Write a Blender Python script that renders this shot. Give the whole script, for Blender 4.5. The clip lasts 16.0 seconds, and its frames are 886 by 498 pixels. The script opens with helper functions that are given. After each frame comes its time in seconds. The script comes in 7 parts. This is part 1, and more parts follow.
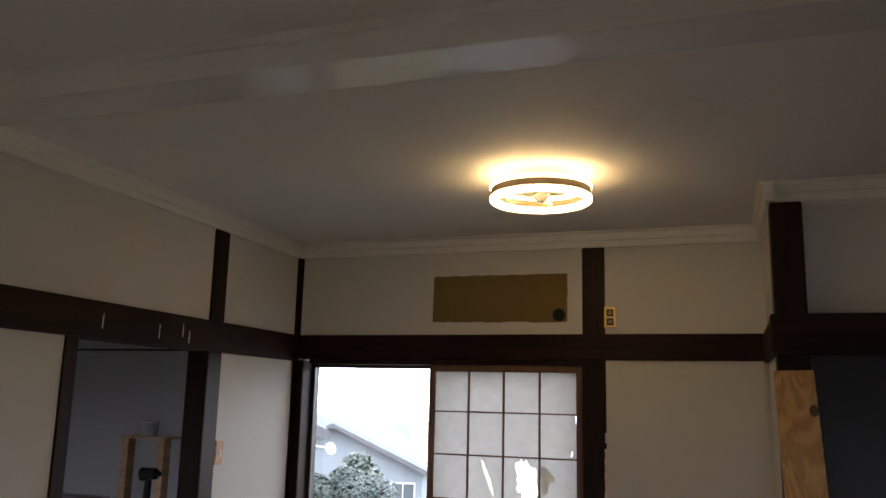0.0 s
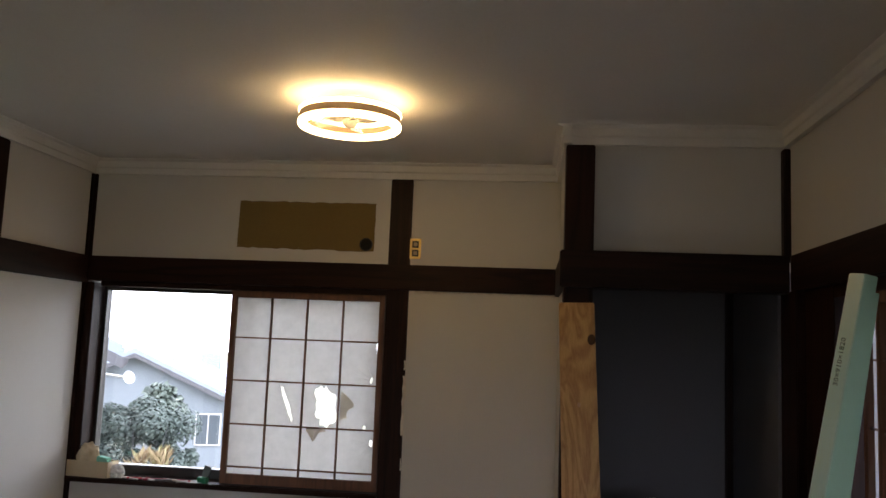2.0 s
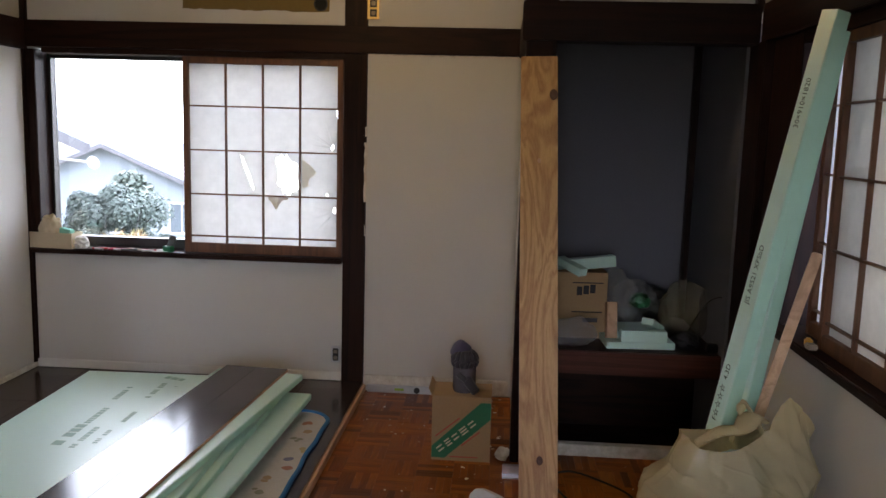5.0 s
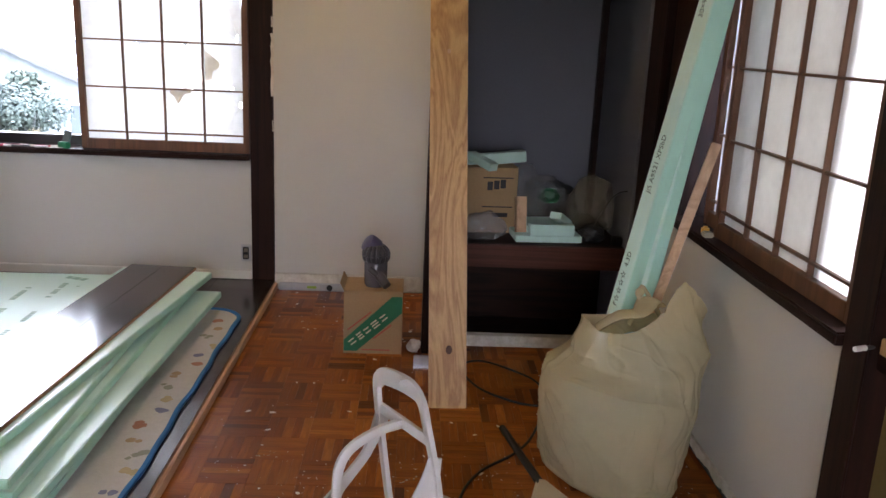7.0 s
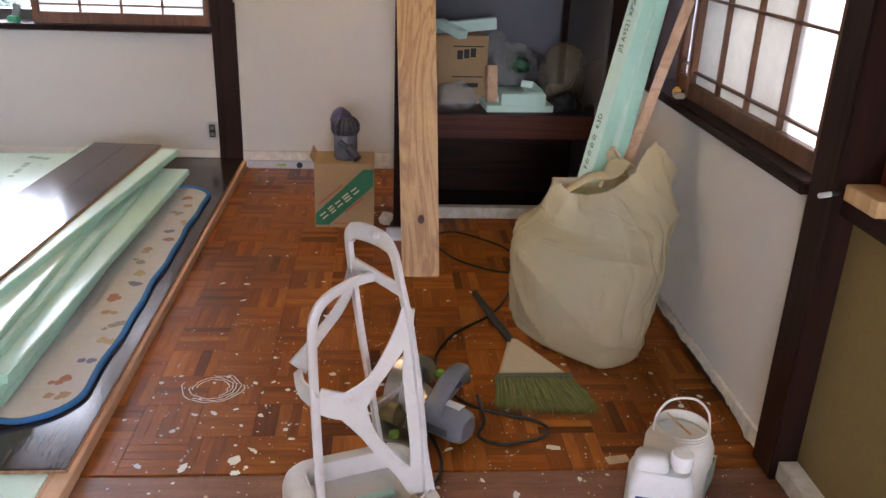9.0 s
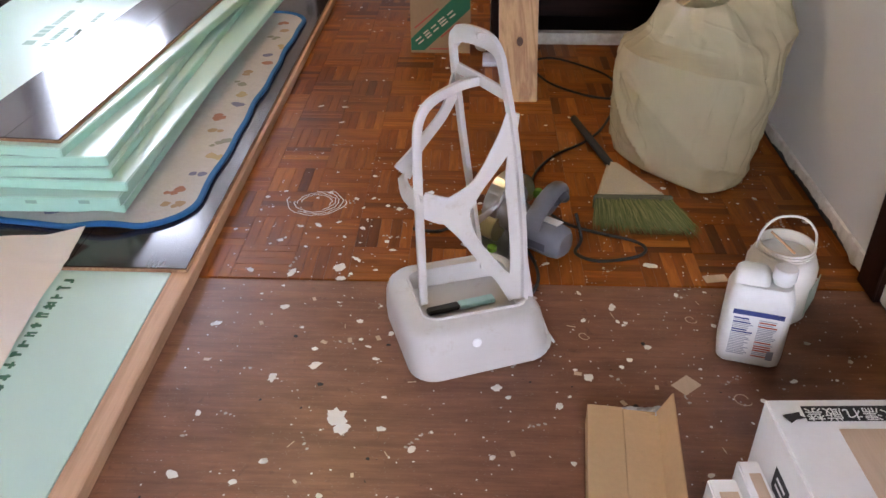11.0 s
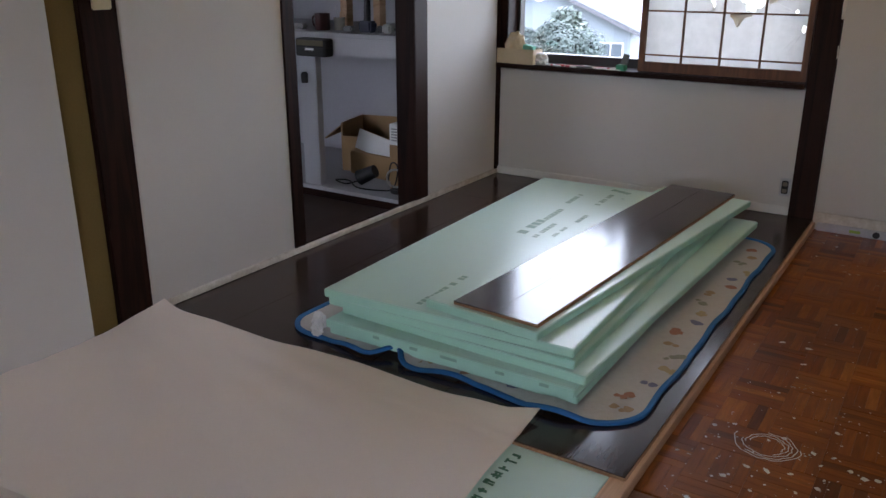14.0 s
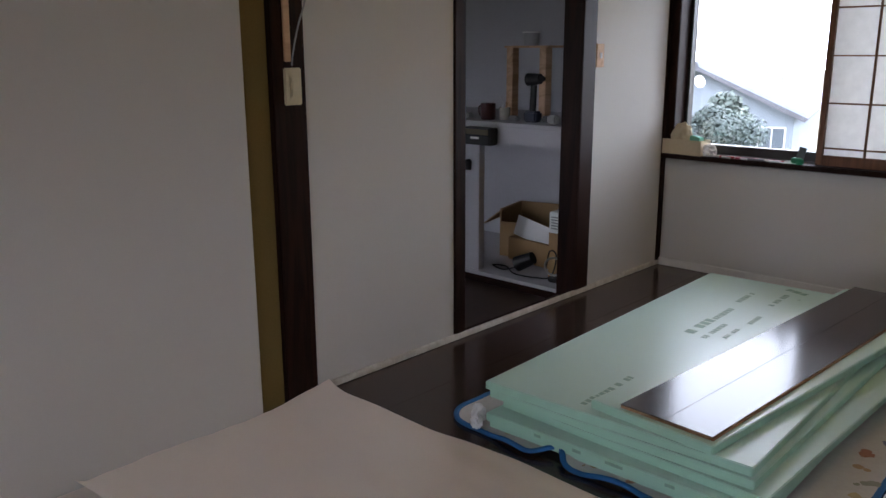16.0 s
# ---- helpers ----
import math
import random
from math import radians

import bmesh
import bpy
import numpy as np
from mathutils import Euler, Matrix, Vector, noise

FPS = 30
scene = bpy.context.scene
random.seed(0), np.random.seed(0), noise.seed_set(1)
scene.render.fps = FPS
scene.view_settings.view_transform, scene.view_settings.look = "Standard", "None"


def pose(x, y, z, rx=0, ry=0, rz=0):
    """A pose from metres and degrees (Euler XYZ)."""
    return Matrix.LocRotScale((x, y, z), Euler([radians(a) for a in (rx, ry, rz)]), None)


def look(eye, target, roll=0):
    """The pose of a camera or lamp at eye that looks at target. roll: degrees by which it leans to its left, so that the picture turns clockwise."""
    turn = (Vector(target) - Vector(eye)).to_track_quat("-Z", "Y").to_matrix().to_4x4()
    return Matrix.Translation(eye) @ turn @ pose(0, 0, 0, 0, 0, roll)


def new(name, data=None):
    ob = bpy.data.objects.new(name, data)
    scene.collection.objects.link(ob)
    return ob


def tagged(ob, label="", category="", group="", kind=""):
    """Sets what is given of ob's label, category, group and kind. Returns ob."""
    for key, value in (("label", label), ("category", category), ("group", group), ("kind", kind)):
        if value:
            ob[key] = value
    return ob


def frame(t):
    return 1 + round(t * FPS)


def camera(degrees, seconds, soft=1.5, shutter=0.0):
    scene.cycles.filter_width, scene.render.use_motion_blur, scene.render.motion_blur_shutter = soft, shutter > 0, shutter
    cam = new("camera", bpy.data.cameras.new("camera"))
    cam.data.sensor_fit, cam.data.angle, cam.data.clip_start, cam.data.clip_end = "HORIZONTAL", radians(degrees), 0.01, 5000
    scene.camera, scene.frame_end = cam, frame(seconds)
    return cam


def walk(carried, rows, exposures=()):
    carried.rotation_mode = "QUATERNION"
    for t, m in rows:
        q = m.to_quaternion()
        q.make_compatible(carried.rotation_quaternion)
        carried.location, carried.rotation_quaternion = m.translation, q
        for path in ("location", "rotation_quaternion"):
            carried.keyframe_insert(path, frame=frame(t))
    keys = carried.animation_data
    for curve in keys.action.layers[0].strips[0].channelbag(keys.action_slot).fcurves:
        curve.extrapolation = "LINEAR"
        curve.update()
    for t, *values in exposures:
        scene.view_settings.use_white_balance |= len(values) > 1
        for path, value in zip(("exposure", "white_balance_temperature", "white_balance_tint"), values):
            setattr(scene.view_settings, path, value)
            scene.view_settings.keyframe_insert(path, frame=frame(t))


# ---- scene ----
cam = camera(57.0, 16.0)
PATH = [
    (0, (0.234, 0.310, 1.544), (-0.407, 2.168, 1.914), 1.4),
    (0.5, (0.246, 0.318, 1.541), (-0.279, 2.215, 1.894), 1.6),
    (1, (0.264, 0.328, 1.538), (-0.131, 2.260, 1.869), 2.0),
    (1.5, (0.283, 0.330, 1.527), (-0.003, 2.287, 1.823), 2.3),
    (2, (0.292, 0.339, 1.514), (0.078, 2.314, 1.741), 2.3),
    (2.5, (0.318, 0.355, 1.484), (0.123, 2.341, 1.609), 2.5),
    (3, (0.323, 0.363, 1.464), (0.149, 2.355, 1.509), 2.5),
    (3.5, (0.331, 0.370, 1.466), (0.180, 2.364, 1.422), 2.2),
    (3.7, (0.337, 0.377, 1.463), (0.189, 2.370, 1.384), 1.9),
    (5.8, (0.348, 0.433, 1.358), (0.245, 2.393, 0.974), 1.8),
    (6, (0.353, 0.430, 1.362), (0.273, 2.387, 0.954), 1.8),
    (6.5, (0.361, 0.424, 1.347), (0.363, 2.371, 0.887), 2.4),
    (7, (0.375, 0.427, 1.338), (0.453, 2.362, 0.840), 2.5),
    (7.5, (0.385, 0.431, 1.312), (0.506, 2.352, 0.767), 2.7),
    (8, (0.386, 0.433, 1.291), (0.523, 2.328, 0.667), 2.5),
    (10.3, (0.374, 0.382, 1.226), (0.482, 2.137, 0.274), 0.7),
    (10.5, (0.372, 0.383, 1.214), (0.447, 2.116, 0.219), 0.4),
    (11, (0.351, 0.373, 1.196), (0.292, 2.050, 0.108), -0.0),
    (11.5, (0.332, 0.368, 1.189), (0.108, 2.012, 0.072), -0.0),
    (12, (0.310, 0.368, 1.195), (-0.043, 2.022, 0.127), 0.4),
    (12.5, (0.283, 0.353, 1.193), (-0.233, 2.034, 0.239), 0.9),
    (13, (0.253, 0.343, 1.209), (-0.431, 2.013, 0.346), 1.0),
    (13.5, (0.221, 0.335, 1.235), (-0.644, 1.968, 0.469), 0.5),
    (14, (0.203, 0.325, 1.249), (-0.816, 1.918, 0.595), 0.1),
    (14.5, (0.188, 0.325, 1.258), (-0.903, 1.885, 0.644), 0.3),
    (15, (0.168, 0.324, 1.261), (-0.987, 1.852, 0.687), 0.4),
    (15.5, (0.144, 0.315, 1.274), (-1.087, 1.800, 0.746), 0.4),
    (16, (0.120, 0.304, 1.296), (-1.205, 1.725, 0.824), -0.2),
]
EXPOSURES = [(0.0, 0.3, 7050, 18), (1.5, 0.3, 7050, 18), (3.5, 0.6, 7000, 18), (6.0, 1.35, 6650, 18), (8.0, 1.95, 6700, 20), (10.5, 2.25, 6600, 21), (12.5, 1.6, 6200, 18), (14.0, 0.8, 6450, 18), (16.0, 0.55, 6650, 18)]
walk(cam, [(t, look(eye, target, roll)) for t, eye, target, roll in PATH], EXPOSURES)

# ---- world and large lights ----
world = bpy.data.worlds.new("overcast_sky")
scene.world = world
world.use_nodes = True
wn = world.node_tree.nodes
sky = wn.new("ShaderNodeTexSky")
sky.sky_type, sky.sun_disc = "NISHITA", False
sky.sun_elevation, sky.sun_rotation = radians(33), radians(248)
sky.air_density, sky.dust_density, sky.ozone_density = 1.0, 1.5, 1.0
wn["Background"].inputs["Strength"].default_value = 0.15
cloud = wn.new("ShaderNodeMix")
cloud.data_type = "RGBA"
cloud.inputs[0].default_value, cloud.inputs[7].default_value = 0.8, (42.0, 46.5, 54.0, 1.0)
world.node_tree.links.new(sky.outputs[0], cloud.inputs[6])
world.node_tree.links.new(cloud.outputs[2], wn["Background"].inputs["Color"])

sun = new("sun", bpy.data.lights.new("sun", "SUN"))
sun.data.energy, sun.data.angle, sun.data.color = 0.6, radians(20), (1.0, 0.96, 0.9)
sun.matrix_world = look((0, 0, 0), (0.85, 0.35, -0.60))


def window_light(name, place, target, wide, high, watts, colour=(0.86, 0.93, 1.0)):
    """The sky's light in an opening: the east window and the added south one."""
    ob = new(name, bpy.data.lights.new(name, "AREA"))
    ob.data.shape, ob.data.size, ob.data.size_y = "RECTANGLE", wide, high
    ob.data.energy, ob.data.color = watts, colour
    ob.matrix_world = look(place, target)
    return ob


window_light("east_window_light", (1.66, 2.86, 1.24), (0.0, 2.86, 1.24), 1.36, 1.04, 0.2)
# Added fill lamp behind the camera, in an opening that is never seen.
window_light("south_fill_light", (0.3, -1.66, 1.15), (0.1, 0.6, -0.2), 1.2, 1.1, 1.5)


# ---- building tools ----
def into(bm, x0, x1, y0, y1, z0, z1, bevel=0.0, turn=None):
    """Adds a box to bm, with its edges bevelled."""
    m = Matrix.LocRotScale(((x0 + x1) / 2, (y0 + y1) / 2, (z0 + z1) / 2), None, (x1 - x0, y1 - y0, z1 - z0))
    made = bmesh.ops.create_cube(bm, size=1.0, matrix=(turn @ m) if turn else m)["verts"]
    if bevel:
        edges = list({e for v in made for e in v.link_edges})
        bmesh.ops.bevel(bm, geom=edges, offset=bevel, segments=2, affect="EDGES", clamp_overlap=True)
    return bm


def box(x0, x1, y0, y1, z0, z1, bevel=0.002, turn=None):
    return into(bmesh.new(), x0, x1, y0, y1, z0, z1, bevel, turn)


def rod(bm, a, b, r0, r1=None, n=14):
    """Adds a round bar from a to b."""
    a, b = Vector(a), Vector(b)
    d = b - a
    m = Matrix.Translation((a + b) / 2) @ d.to_track_quat("Z", "Y").to_matrix().to_4x4()
    bmesh.ops.create_cone(bm, cap_ends=True, segments=n, radius1=r0, radius2=r0 if r1 is None else r1, depth=d.length, matrix=m)
    return bm


def turned(bm, profile, n=28, at=(0, 0, 0)):
    """Adds a body of revolution round z from (radius, z) pairs."""
    rings = []
    for r, z in profile:
        if r <= 1e-5:
            rings.append([bm.verts.new((at[0], at[1], at[2] + z))])
        else:
            rings.append([bm.verts.new((at[0] + r * math.cos(2 * math.pi * i / n), at[1] + r * math.sin(2 * math.pi * i / n), at[2] + z)) for i in range(n)])
    for lo, hi in zip(rings, rings[1:]):
        for i in range(n):
            j = (i + 1) % n
            if len(lo) == 1 and len(hi) > 1:
                bm.faces.new((lo[0], hi[j], hi[i]))
            elif len(hi) == 1 and len(lo) > 1:
                bm.faces.new((lo[i], lo[j], hi[0]))
            elif len(lo) > 1:
                bm.faces.new((lo[i], lo[j], hi[j], hi[i]))
    return bm


def glide(points, steps=8, closed=False):
    """A smooth line through points."""
    p = [Vector(q) for q in points]
    out, n = [], len(p)
    for i in range(n if closed else n - 1):
        if closed:
            a, b, c, d = p[i - 1], p[i], p[(i + 1) % n], p[(i + 2) % n]
        else:
            a, b, c, d = p[max(i - 1, 0)], p[i], p[i + 1], p[min(i + 2, n - 1)]
        for k in range(steps):
            t = k / steps
            out.append(0.5 * ((2 * b) + (c - a) * t + (2 * a - 5 * b + 4 * c - d) * t * t + (3 * b - a - 3 * c + d) * t ** 3))
    if not closed:
        out.append(p[-1])
    return out


def sweep(bm, line, wide, thick=None, n=10, up=(0, 0, 1), closed=False, square=False):
    """Adds a bar of round or rectangular section along line."""
    thick = wide if thick is None else thick
    rings = []
    count = len(line)
    for i, p in enumerate(line):
        a = line[i - 1] if (i or closed) else line[0]
        b = line[(i + 1) % count] if (i < count - 1 or closed) else line[-1]
        d = (b - a).normalized()
        u = Vector(up)
        s = d.cross(u)
        s = s.normalized() if s.length > 1e-4 else d.orthogonal().normalized()
        w = s.cross(d).normalized()
        if square:
            e = 0.75
            corner = [(1, e), (e, 1), (-e, 1), (-1, e), (-1, -e), (-e, -1), (e, -1), (1, -e)]
        else:
            corner = [(math.cos(2 * math.pi * k / n), math.sin(2 * math.pi * k / n)) for k in range(n)]
        rings.append([bm.verts.new(p + s * cx * wide / 2 + w * cy * thick / 2) for cx, cy in corner])
    m = len(rings[0])
    for i in range(count if closed else count - 1):
        lo, hi = rings[i], rings[(i + 1) % count]
        for k in range(m):
            bm.faces.new((lo[k], lo[(k + 1) % m], hi[(k + 1) % m], hi[k]))
    if not closed:
        bm.faces.new(rings[0][::-1])
        bm.faces.new(rings[-1])
    return bm


def plate(bm, outline, thick, m=None, holes=()):
    """Adds a flat plate from an outline in x and z, thick along y."""
    m = m or Matrix.Identity(4)
    front = [bm.verts.new(m @ Vector((x, -thick / 2, z))) for x, z in outline]
    back = [bm.verts.new(m @ Vector((x, thick / 2, z))) for x, z in outline]
    bm.faces.new(front)
    bm.faces.new(back[::-1])
    for i in range(len(outline)):
        j = (i + 1) % len(outline)
        bm.faces.new((front[j], front[i], back[i], back[j]))
    return bm


def sheet(bm, wide, deep, nx, ny, height, m=None, thick=0.0):
    """Adds a sheet of nx by ny cells whose points are given by height(u, v) -> (x, y, z)."""
    g = [[bm.verts.new(Vector(height(i / nx, j / ny))) for i in range(nx + 1)] for j in range(ny + 1)]
    for j in range(ny):
        for i in range(nx):
            bm.faces.new((g[j][i], g[j][i + 1], g[j + 1][i + 1], g[j + 1][i]))
    return bm


def part(name, bm, material, parent=None, label="", smooth=False):
    """Links bm as one mesh object under a thing or a part."""
    bmesh.ops.recalc_face_normals(bm, faces=bm.faces)
    me = bpy.data.meshes.new(name)
    bm.to_mesh(me)
    bm.free()
    if smooth:
        me.polygons.foreach_set("use_smooth", [True] * len(me.polygons))
        me.set_sharp_from_angle(angle=radians(38))
    me.materials.append(material)
    ob = new(name, me)
    if parent:
        ob.parent = parent
    if label:
        ob["label"] = label
    return ob


def thing(name, label, category, m=None, group="", kind=""):
    """An Empty at the base of a thing, which parents its parts."""
    ob = new(name)
    ob.empty_display_size = 0.05
    ob.matrix_world = m or Matrix.Identity(4)
    return tagged(ob, label, category, group, kind)


def setting(name, bm, material, label, category="", smooth=False):
    """A piece of the setting: one mesh of kind structure."""
    return tagged(part(name, bm, material, None, "", smooth), label, category or name.split("_")[0], "", "structure")


def letters(name, text, size, material, parent, m, label="", align="CENTER"):
    """Raised writing as a mesh, in the built-in font."""
    cu = bpy.data.curves.new(name, "FONT")
    cu.body, cu.size, cu.align_x, cu.align_y, cu.extrude, cu.resolution_u = text, size, align, "CENTER", 0.0003, 2
    tmp = bpy.data.objects.new(name, cu)
    scene.collection.objects.link(tmp)
    me = bpy.data.meshes.new_from_object(tmp.evaluated_get(bpy.context.evaluated_depsgraph_get()))
    bpy.data.objects.remove(tmp)
    me.materials.clear()
    me.materials.append(material)
    ob = new(name, me)
    ob.parent = parent
    ob.matrix_local = m
    if label:
        ob["label"] = label
    return ob


# ---- materials ----
def nodes_of(name):
    mat = bpy.data.materials.new(name)
    mat.use_nodes = True
    t = mat.node_tree
    return mat, t, t.nodes["Principled BSDF"]


def noise_at(t, scale, detail=4.0, rough=0.6, stretch=(1, 1, 1), where="Object", distort=0.0):
    co = t.nodes.new("ShaderNodeTexCoord")
    mp = t.nodes.new("ShaderNodeMapping")
    mp.inputs["Scale"].default_value = stretch
    nz = t.nodes.new("ShaderNodeTexNoise")
    nz.inputs["Scale"].default_value, nz.inputs["Detail"].default_value, nz.inputs["Roughness"].default_value = scale, detail, rough
    nz.inputs["Distortion"].default_value = distort
    t.links.new(co.outputs[where], mp.inputs["Vector"])
    t.links.new(mp.outputs[0], nz.inputs["Vector"])
    return nz


def ramp(t, source, stops):
    r = t.nodes.new("ShaderNodeValToRGB")
    e = r.color_ramp.elements
    while len(e) < len(stops):
        e.new(0.5)
    for k, (pos, c) in zip(e, stops):
        k.position, k.color = pos, (*c, 1.0)
    t.links.new(source, r.inputs["Fac"])
    return r


def blend(t, a, b, fac, kind="MIX"):
    m = t.nodes.new("ShaderNodeMix")
    m.data_type, m.blend_type = "RGBA", kind
    for socket, v in ((m.inputs[6], a), (m.inputs[7], b), (m.inputs[0], fac)):
        if isinstance(v, (int, float)):
            socket.default_value = v
        elif isinstance(v, tuple):
            socket.default_value = (*v, 1.0)
        else:
            t.links.new(v, socket)
    return m.outputs[2]


def relief(t, bsdf, source, strength, distance):
    b = t.nodes.new("ShaderNodeBump")
    b.inputs["Strength"].default_value, b.inputs["Distance"].default_value = strength, distance
    t.links.new(source, b.inputs["Height"])
    t.links.new(b.outputs[0], bsdf.inputs["Normal"])


def surface(name, light, dark, rough=0.6, grain=60.0, patch=2.5, bump=0.15, depth=0.002, stretch=(1, 1, 1), metal=0.0, spread=0.5, vary=0.0, coat=0.0):
    """A surface whose colour varies at two scales, with fine relief and uneven gloss."""
    mat, t, p = nodes_of(name)
    fine, wide = noise_at(t, grain, 5.0, 0.65, stretch), noise_at(t, patch, 3.0, 0.55, stretch)
    mid = tuple((a + b) / 2 for a, b in zip(light, dark))
    broad = ramp(t, wide.outputs["Fac"], [(0.3, mid), (0.7, light)])
    close = ramp(t, fine.outputs["Fac"], [(0.3, dark), (0.7, light)])
    colour = blend(t, broad.outputs[0], close.outputs[0], spread)
    if vary:
        info = t.nodes.new("ShaderNodeObjectInfo")
        shade = ramp(t, info.outputs["Random"], [(0.0, (1 - vary,) * 3), (1.0, (1 + vary,) * 3)])
        colour = blend(t, colour, shade.outputs[0], 1.0, "MULTIPLY")
    t.links.new(colour, p.inputs["Base Color"])
    gloss = t.nodes.new("ShaderNodeMapRange")
    gloss.inputs["To Min"].default_value, gloss.inputs["To Max"].default_value = max(rough - 0.08, 0.02), min(rough + 0.1, 1.0)
    t.links.new(wide.outputs["Fac"], gloss.inputs["Value"])
    t.links.new(gloss.outputs[0], p.inputs["Roughness"])
    p.inputs["Metallic"].default_value = metal
    p.inputs["Coat Weight"].default_value = coat
    if bump:
        relief(t, p, fine.outputs["Fac"], bump, depth)
    return mat


def timber(name, light, dark, rough=0.55, along="z", rings=9.0, bump=0.2, shine=0.5, vary=0.0, pull=0.06, turns=9.0):
    """Wood with its grain along one axis of the object."""
    mat, t, p = nodes_of(name)
    s = {"x": (pull, 1, 1), "y": (1, pull, 1), "z": (1, 1, pull)}[along]
    bands = noise_at(t, rings, 3.0, 0.5, s, distort=1.2)
    fibre = noise_at(t, 160.0, 4.0, 0.7, s)
    mul = t.nodes.new("ShaderNodeMath")
    mul.operation, mul.inputs[1].default_value = "MULTIPLY", turns
    fr = t.nodes.new("ShaderNodeMath")
    fr.operation = "PINGPONG"
    fr.inputs[1].default_value = 1.0
    t.links.new(bands.outputs["Fac"], mul.inputs[0])
    t.links.new(mul.outputs[0], fr.inputs[0])
    a = ramp(t, fr.outputs[0], [(0.1, dark), (0.75, light)])
    mid = tuple((q + r) / 2 for q, r in zip(light, dark))
    b = ramp(t, fibre.outputs["Fac"], [(0.3, dark), (0.65, light)])
    colour = blend(t, a.outputs[0], b.outputs[0], 0.4)
    if vary:
        info = t.nodes.new("ShaderNodeObjectInfo")
        shade = ramp(t, info.outputs["Random"], [(0.0, (1 - vary,) * 3), (1.0, (1 + vary,) * 3)])
        colour = blend(t, colour, shade.outputs[0], 1.0, "MULTIPLY")
    t.links.new(colour, p.inputs["Base Color"])
    p.inputs["Roughness"].default_value = rough
    p.inputs["Specular IOR Level"].default_value = shine
    relief(t, p, fibre.outputs["Fac"], bump, 0.001)
    return mat


def plain(name, colour, rough=0.5, metal=0.0, emit=None, power=0.0):
    mat, t, p = nodes_of(name)
    nz = noise_at(t, 40.0, 3.0)
    lo = tuple(c * 0.88 for c in colour)
    t.links.new(ramp(t, nz.outputs["Fac"], [(0.3, lo), (0.7, colour)]).outputs[0], p.inputs["Base Color"])
    p.inputs["Roughness"].default_value, p.inputs["Metallic"].default_value = rough, metal
    if emit:
        p.inputs["Emission Color"].default_value, p.inputs["Emission Strength"].default_value = (*emit, 1.0), power
    return mat


def thin(name, colour, through_share=0.5, rough=0.6, clear=0.0, grain=14.0):
    """A thin sheet that lets light through: paper, film or cloth."""
    mat, t, p = nodes_of(name)
    nz = noise_at(t, grain, 5.0, 0.65)
    lo = tuple(c * 0.86 for c in colour)
    col = ramp(t, nz.outputs["Fac"], [(0.3, lo), (0.7, colour)])
    t.links.new(col.outputs[0], p.inputs["Base Color"])
    p.inputs["Roughness"].default_value = rough
    tr = t.nodes.new("ShaderNodeBsdfTranslucent")
    t.links.new(col.outputs[0], tr.inputs["Color"])
    mx = t.nodes.new("ShaderNodeMixShader")
    mx.inputs[0].default_value = through_share
    t.links.new(p.outputs[0], mx.inputs[1])
    t.links.new(tr.outputs[0], mx.inputs[2])
    last = mx.outputs[0]
    if clear:
        tp = t.nodes.new("ShaderNodeBsdfTransparent")
        m2 = t.nodes.new("ShaderNodeMixShader")
        m2.inputs[0].default_value = clear
        t.links.new(last, m2.inputs[1])
        t.links.new(tp.outputs[0], m2.inputs[2])
        last = m2.outputs[0]
    t.links.new(last, t.nodes["Material Output"].inputs["Surface"])
    relief(t, p, nz.outputs["Fac"], 0.2, 0.003)
    return mat


def glass(name, tint=(0.97, 0.99, 1.0)):
    mat, t, p = nodes_of(name)
    tp = t.nodes.new("ShaderNodeBsdfTransparent")
    tp.inputs["Color"].default_value = (*tint, 1)
    gl = t.nodes.new("ShaderNodeBsdfGlossy")
    gl.inputs["Roughness"].default_value = 0.02
    fr = t.nodes.new("ShaderNodeFresnel")
    fr.inputs["IOR"].default_value = 1.45
    mx = t.nodes.new("ShaderNodeMixShader")
    t.links.new(fr.outputs[0], mx.inputs[0])
    t.links.new(tp.outputs[0], mx.inputs[1])
    t.links.new(gl.outputs[0], mx.inputs[2])
    t.links.new(mx.outputs[0], t.nodes["Material Output"].inputs["Surface"])
    return mat


PLASTER = surface("painted_plaster", (0.615, 0.595, 0.555), (0.54, 0.52, 0.485), 0.75, 220, 1.6, 0.12, 0.001, spread=0.35)
CEILING = surface("painted_ceiling", (0.74, 0.72, 0.68), (0.64, 0.62, 0.58), 0.7, 90, 1.3, 0.5, 0.004, spread=0.35)
GLOSS_WHITE = surface("gloss_white_paint", (0.72, 0.72, 0.72), (0.64, 0.63, 0.62), 0.14, 30, 3, 0.12, 0.001)
TRIM_WHITE = surface("white_trim_paint", (0.74, 0.72, 0.68), (0.66, 0.64, 0.60), 0.6, 45, 4, 0.1, 0.001)
CAULK = surface("rough_white_filler", (0.78, 0.75, 0.68), (0.42, 0.36, 0.28), 0.8, 26, 7, 0.6, 0.006, spread=0.6)
DARK_WOOD = timber("dark_stained_wood", (0.027, 0.0095, 0.006), (0.010, 0.0042, 0.003), 0.5, "z", 8, 0.25, 0.15)
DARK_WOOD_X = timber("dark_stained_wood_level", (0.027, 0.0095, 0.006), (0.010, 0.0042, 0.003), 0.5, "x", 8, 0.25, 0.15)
DARK_WOOD_Y = timber("dark_stained_wood_across", (0.027, 0.0095, 0.006), (0.010, 0.0042, 0.003), 0.5, "y", 8, 0.25, 0.15)
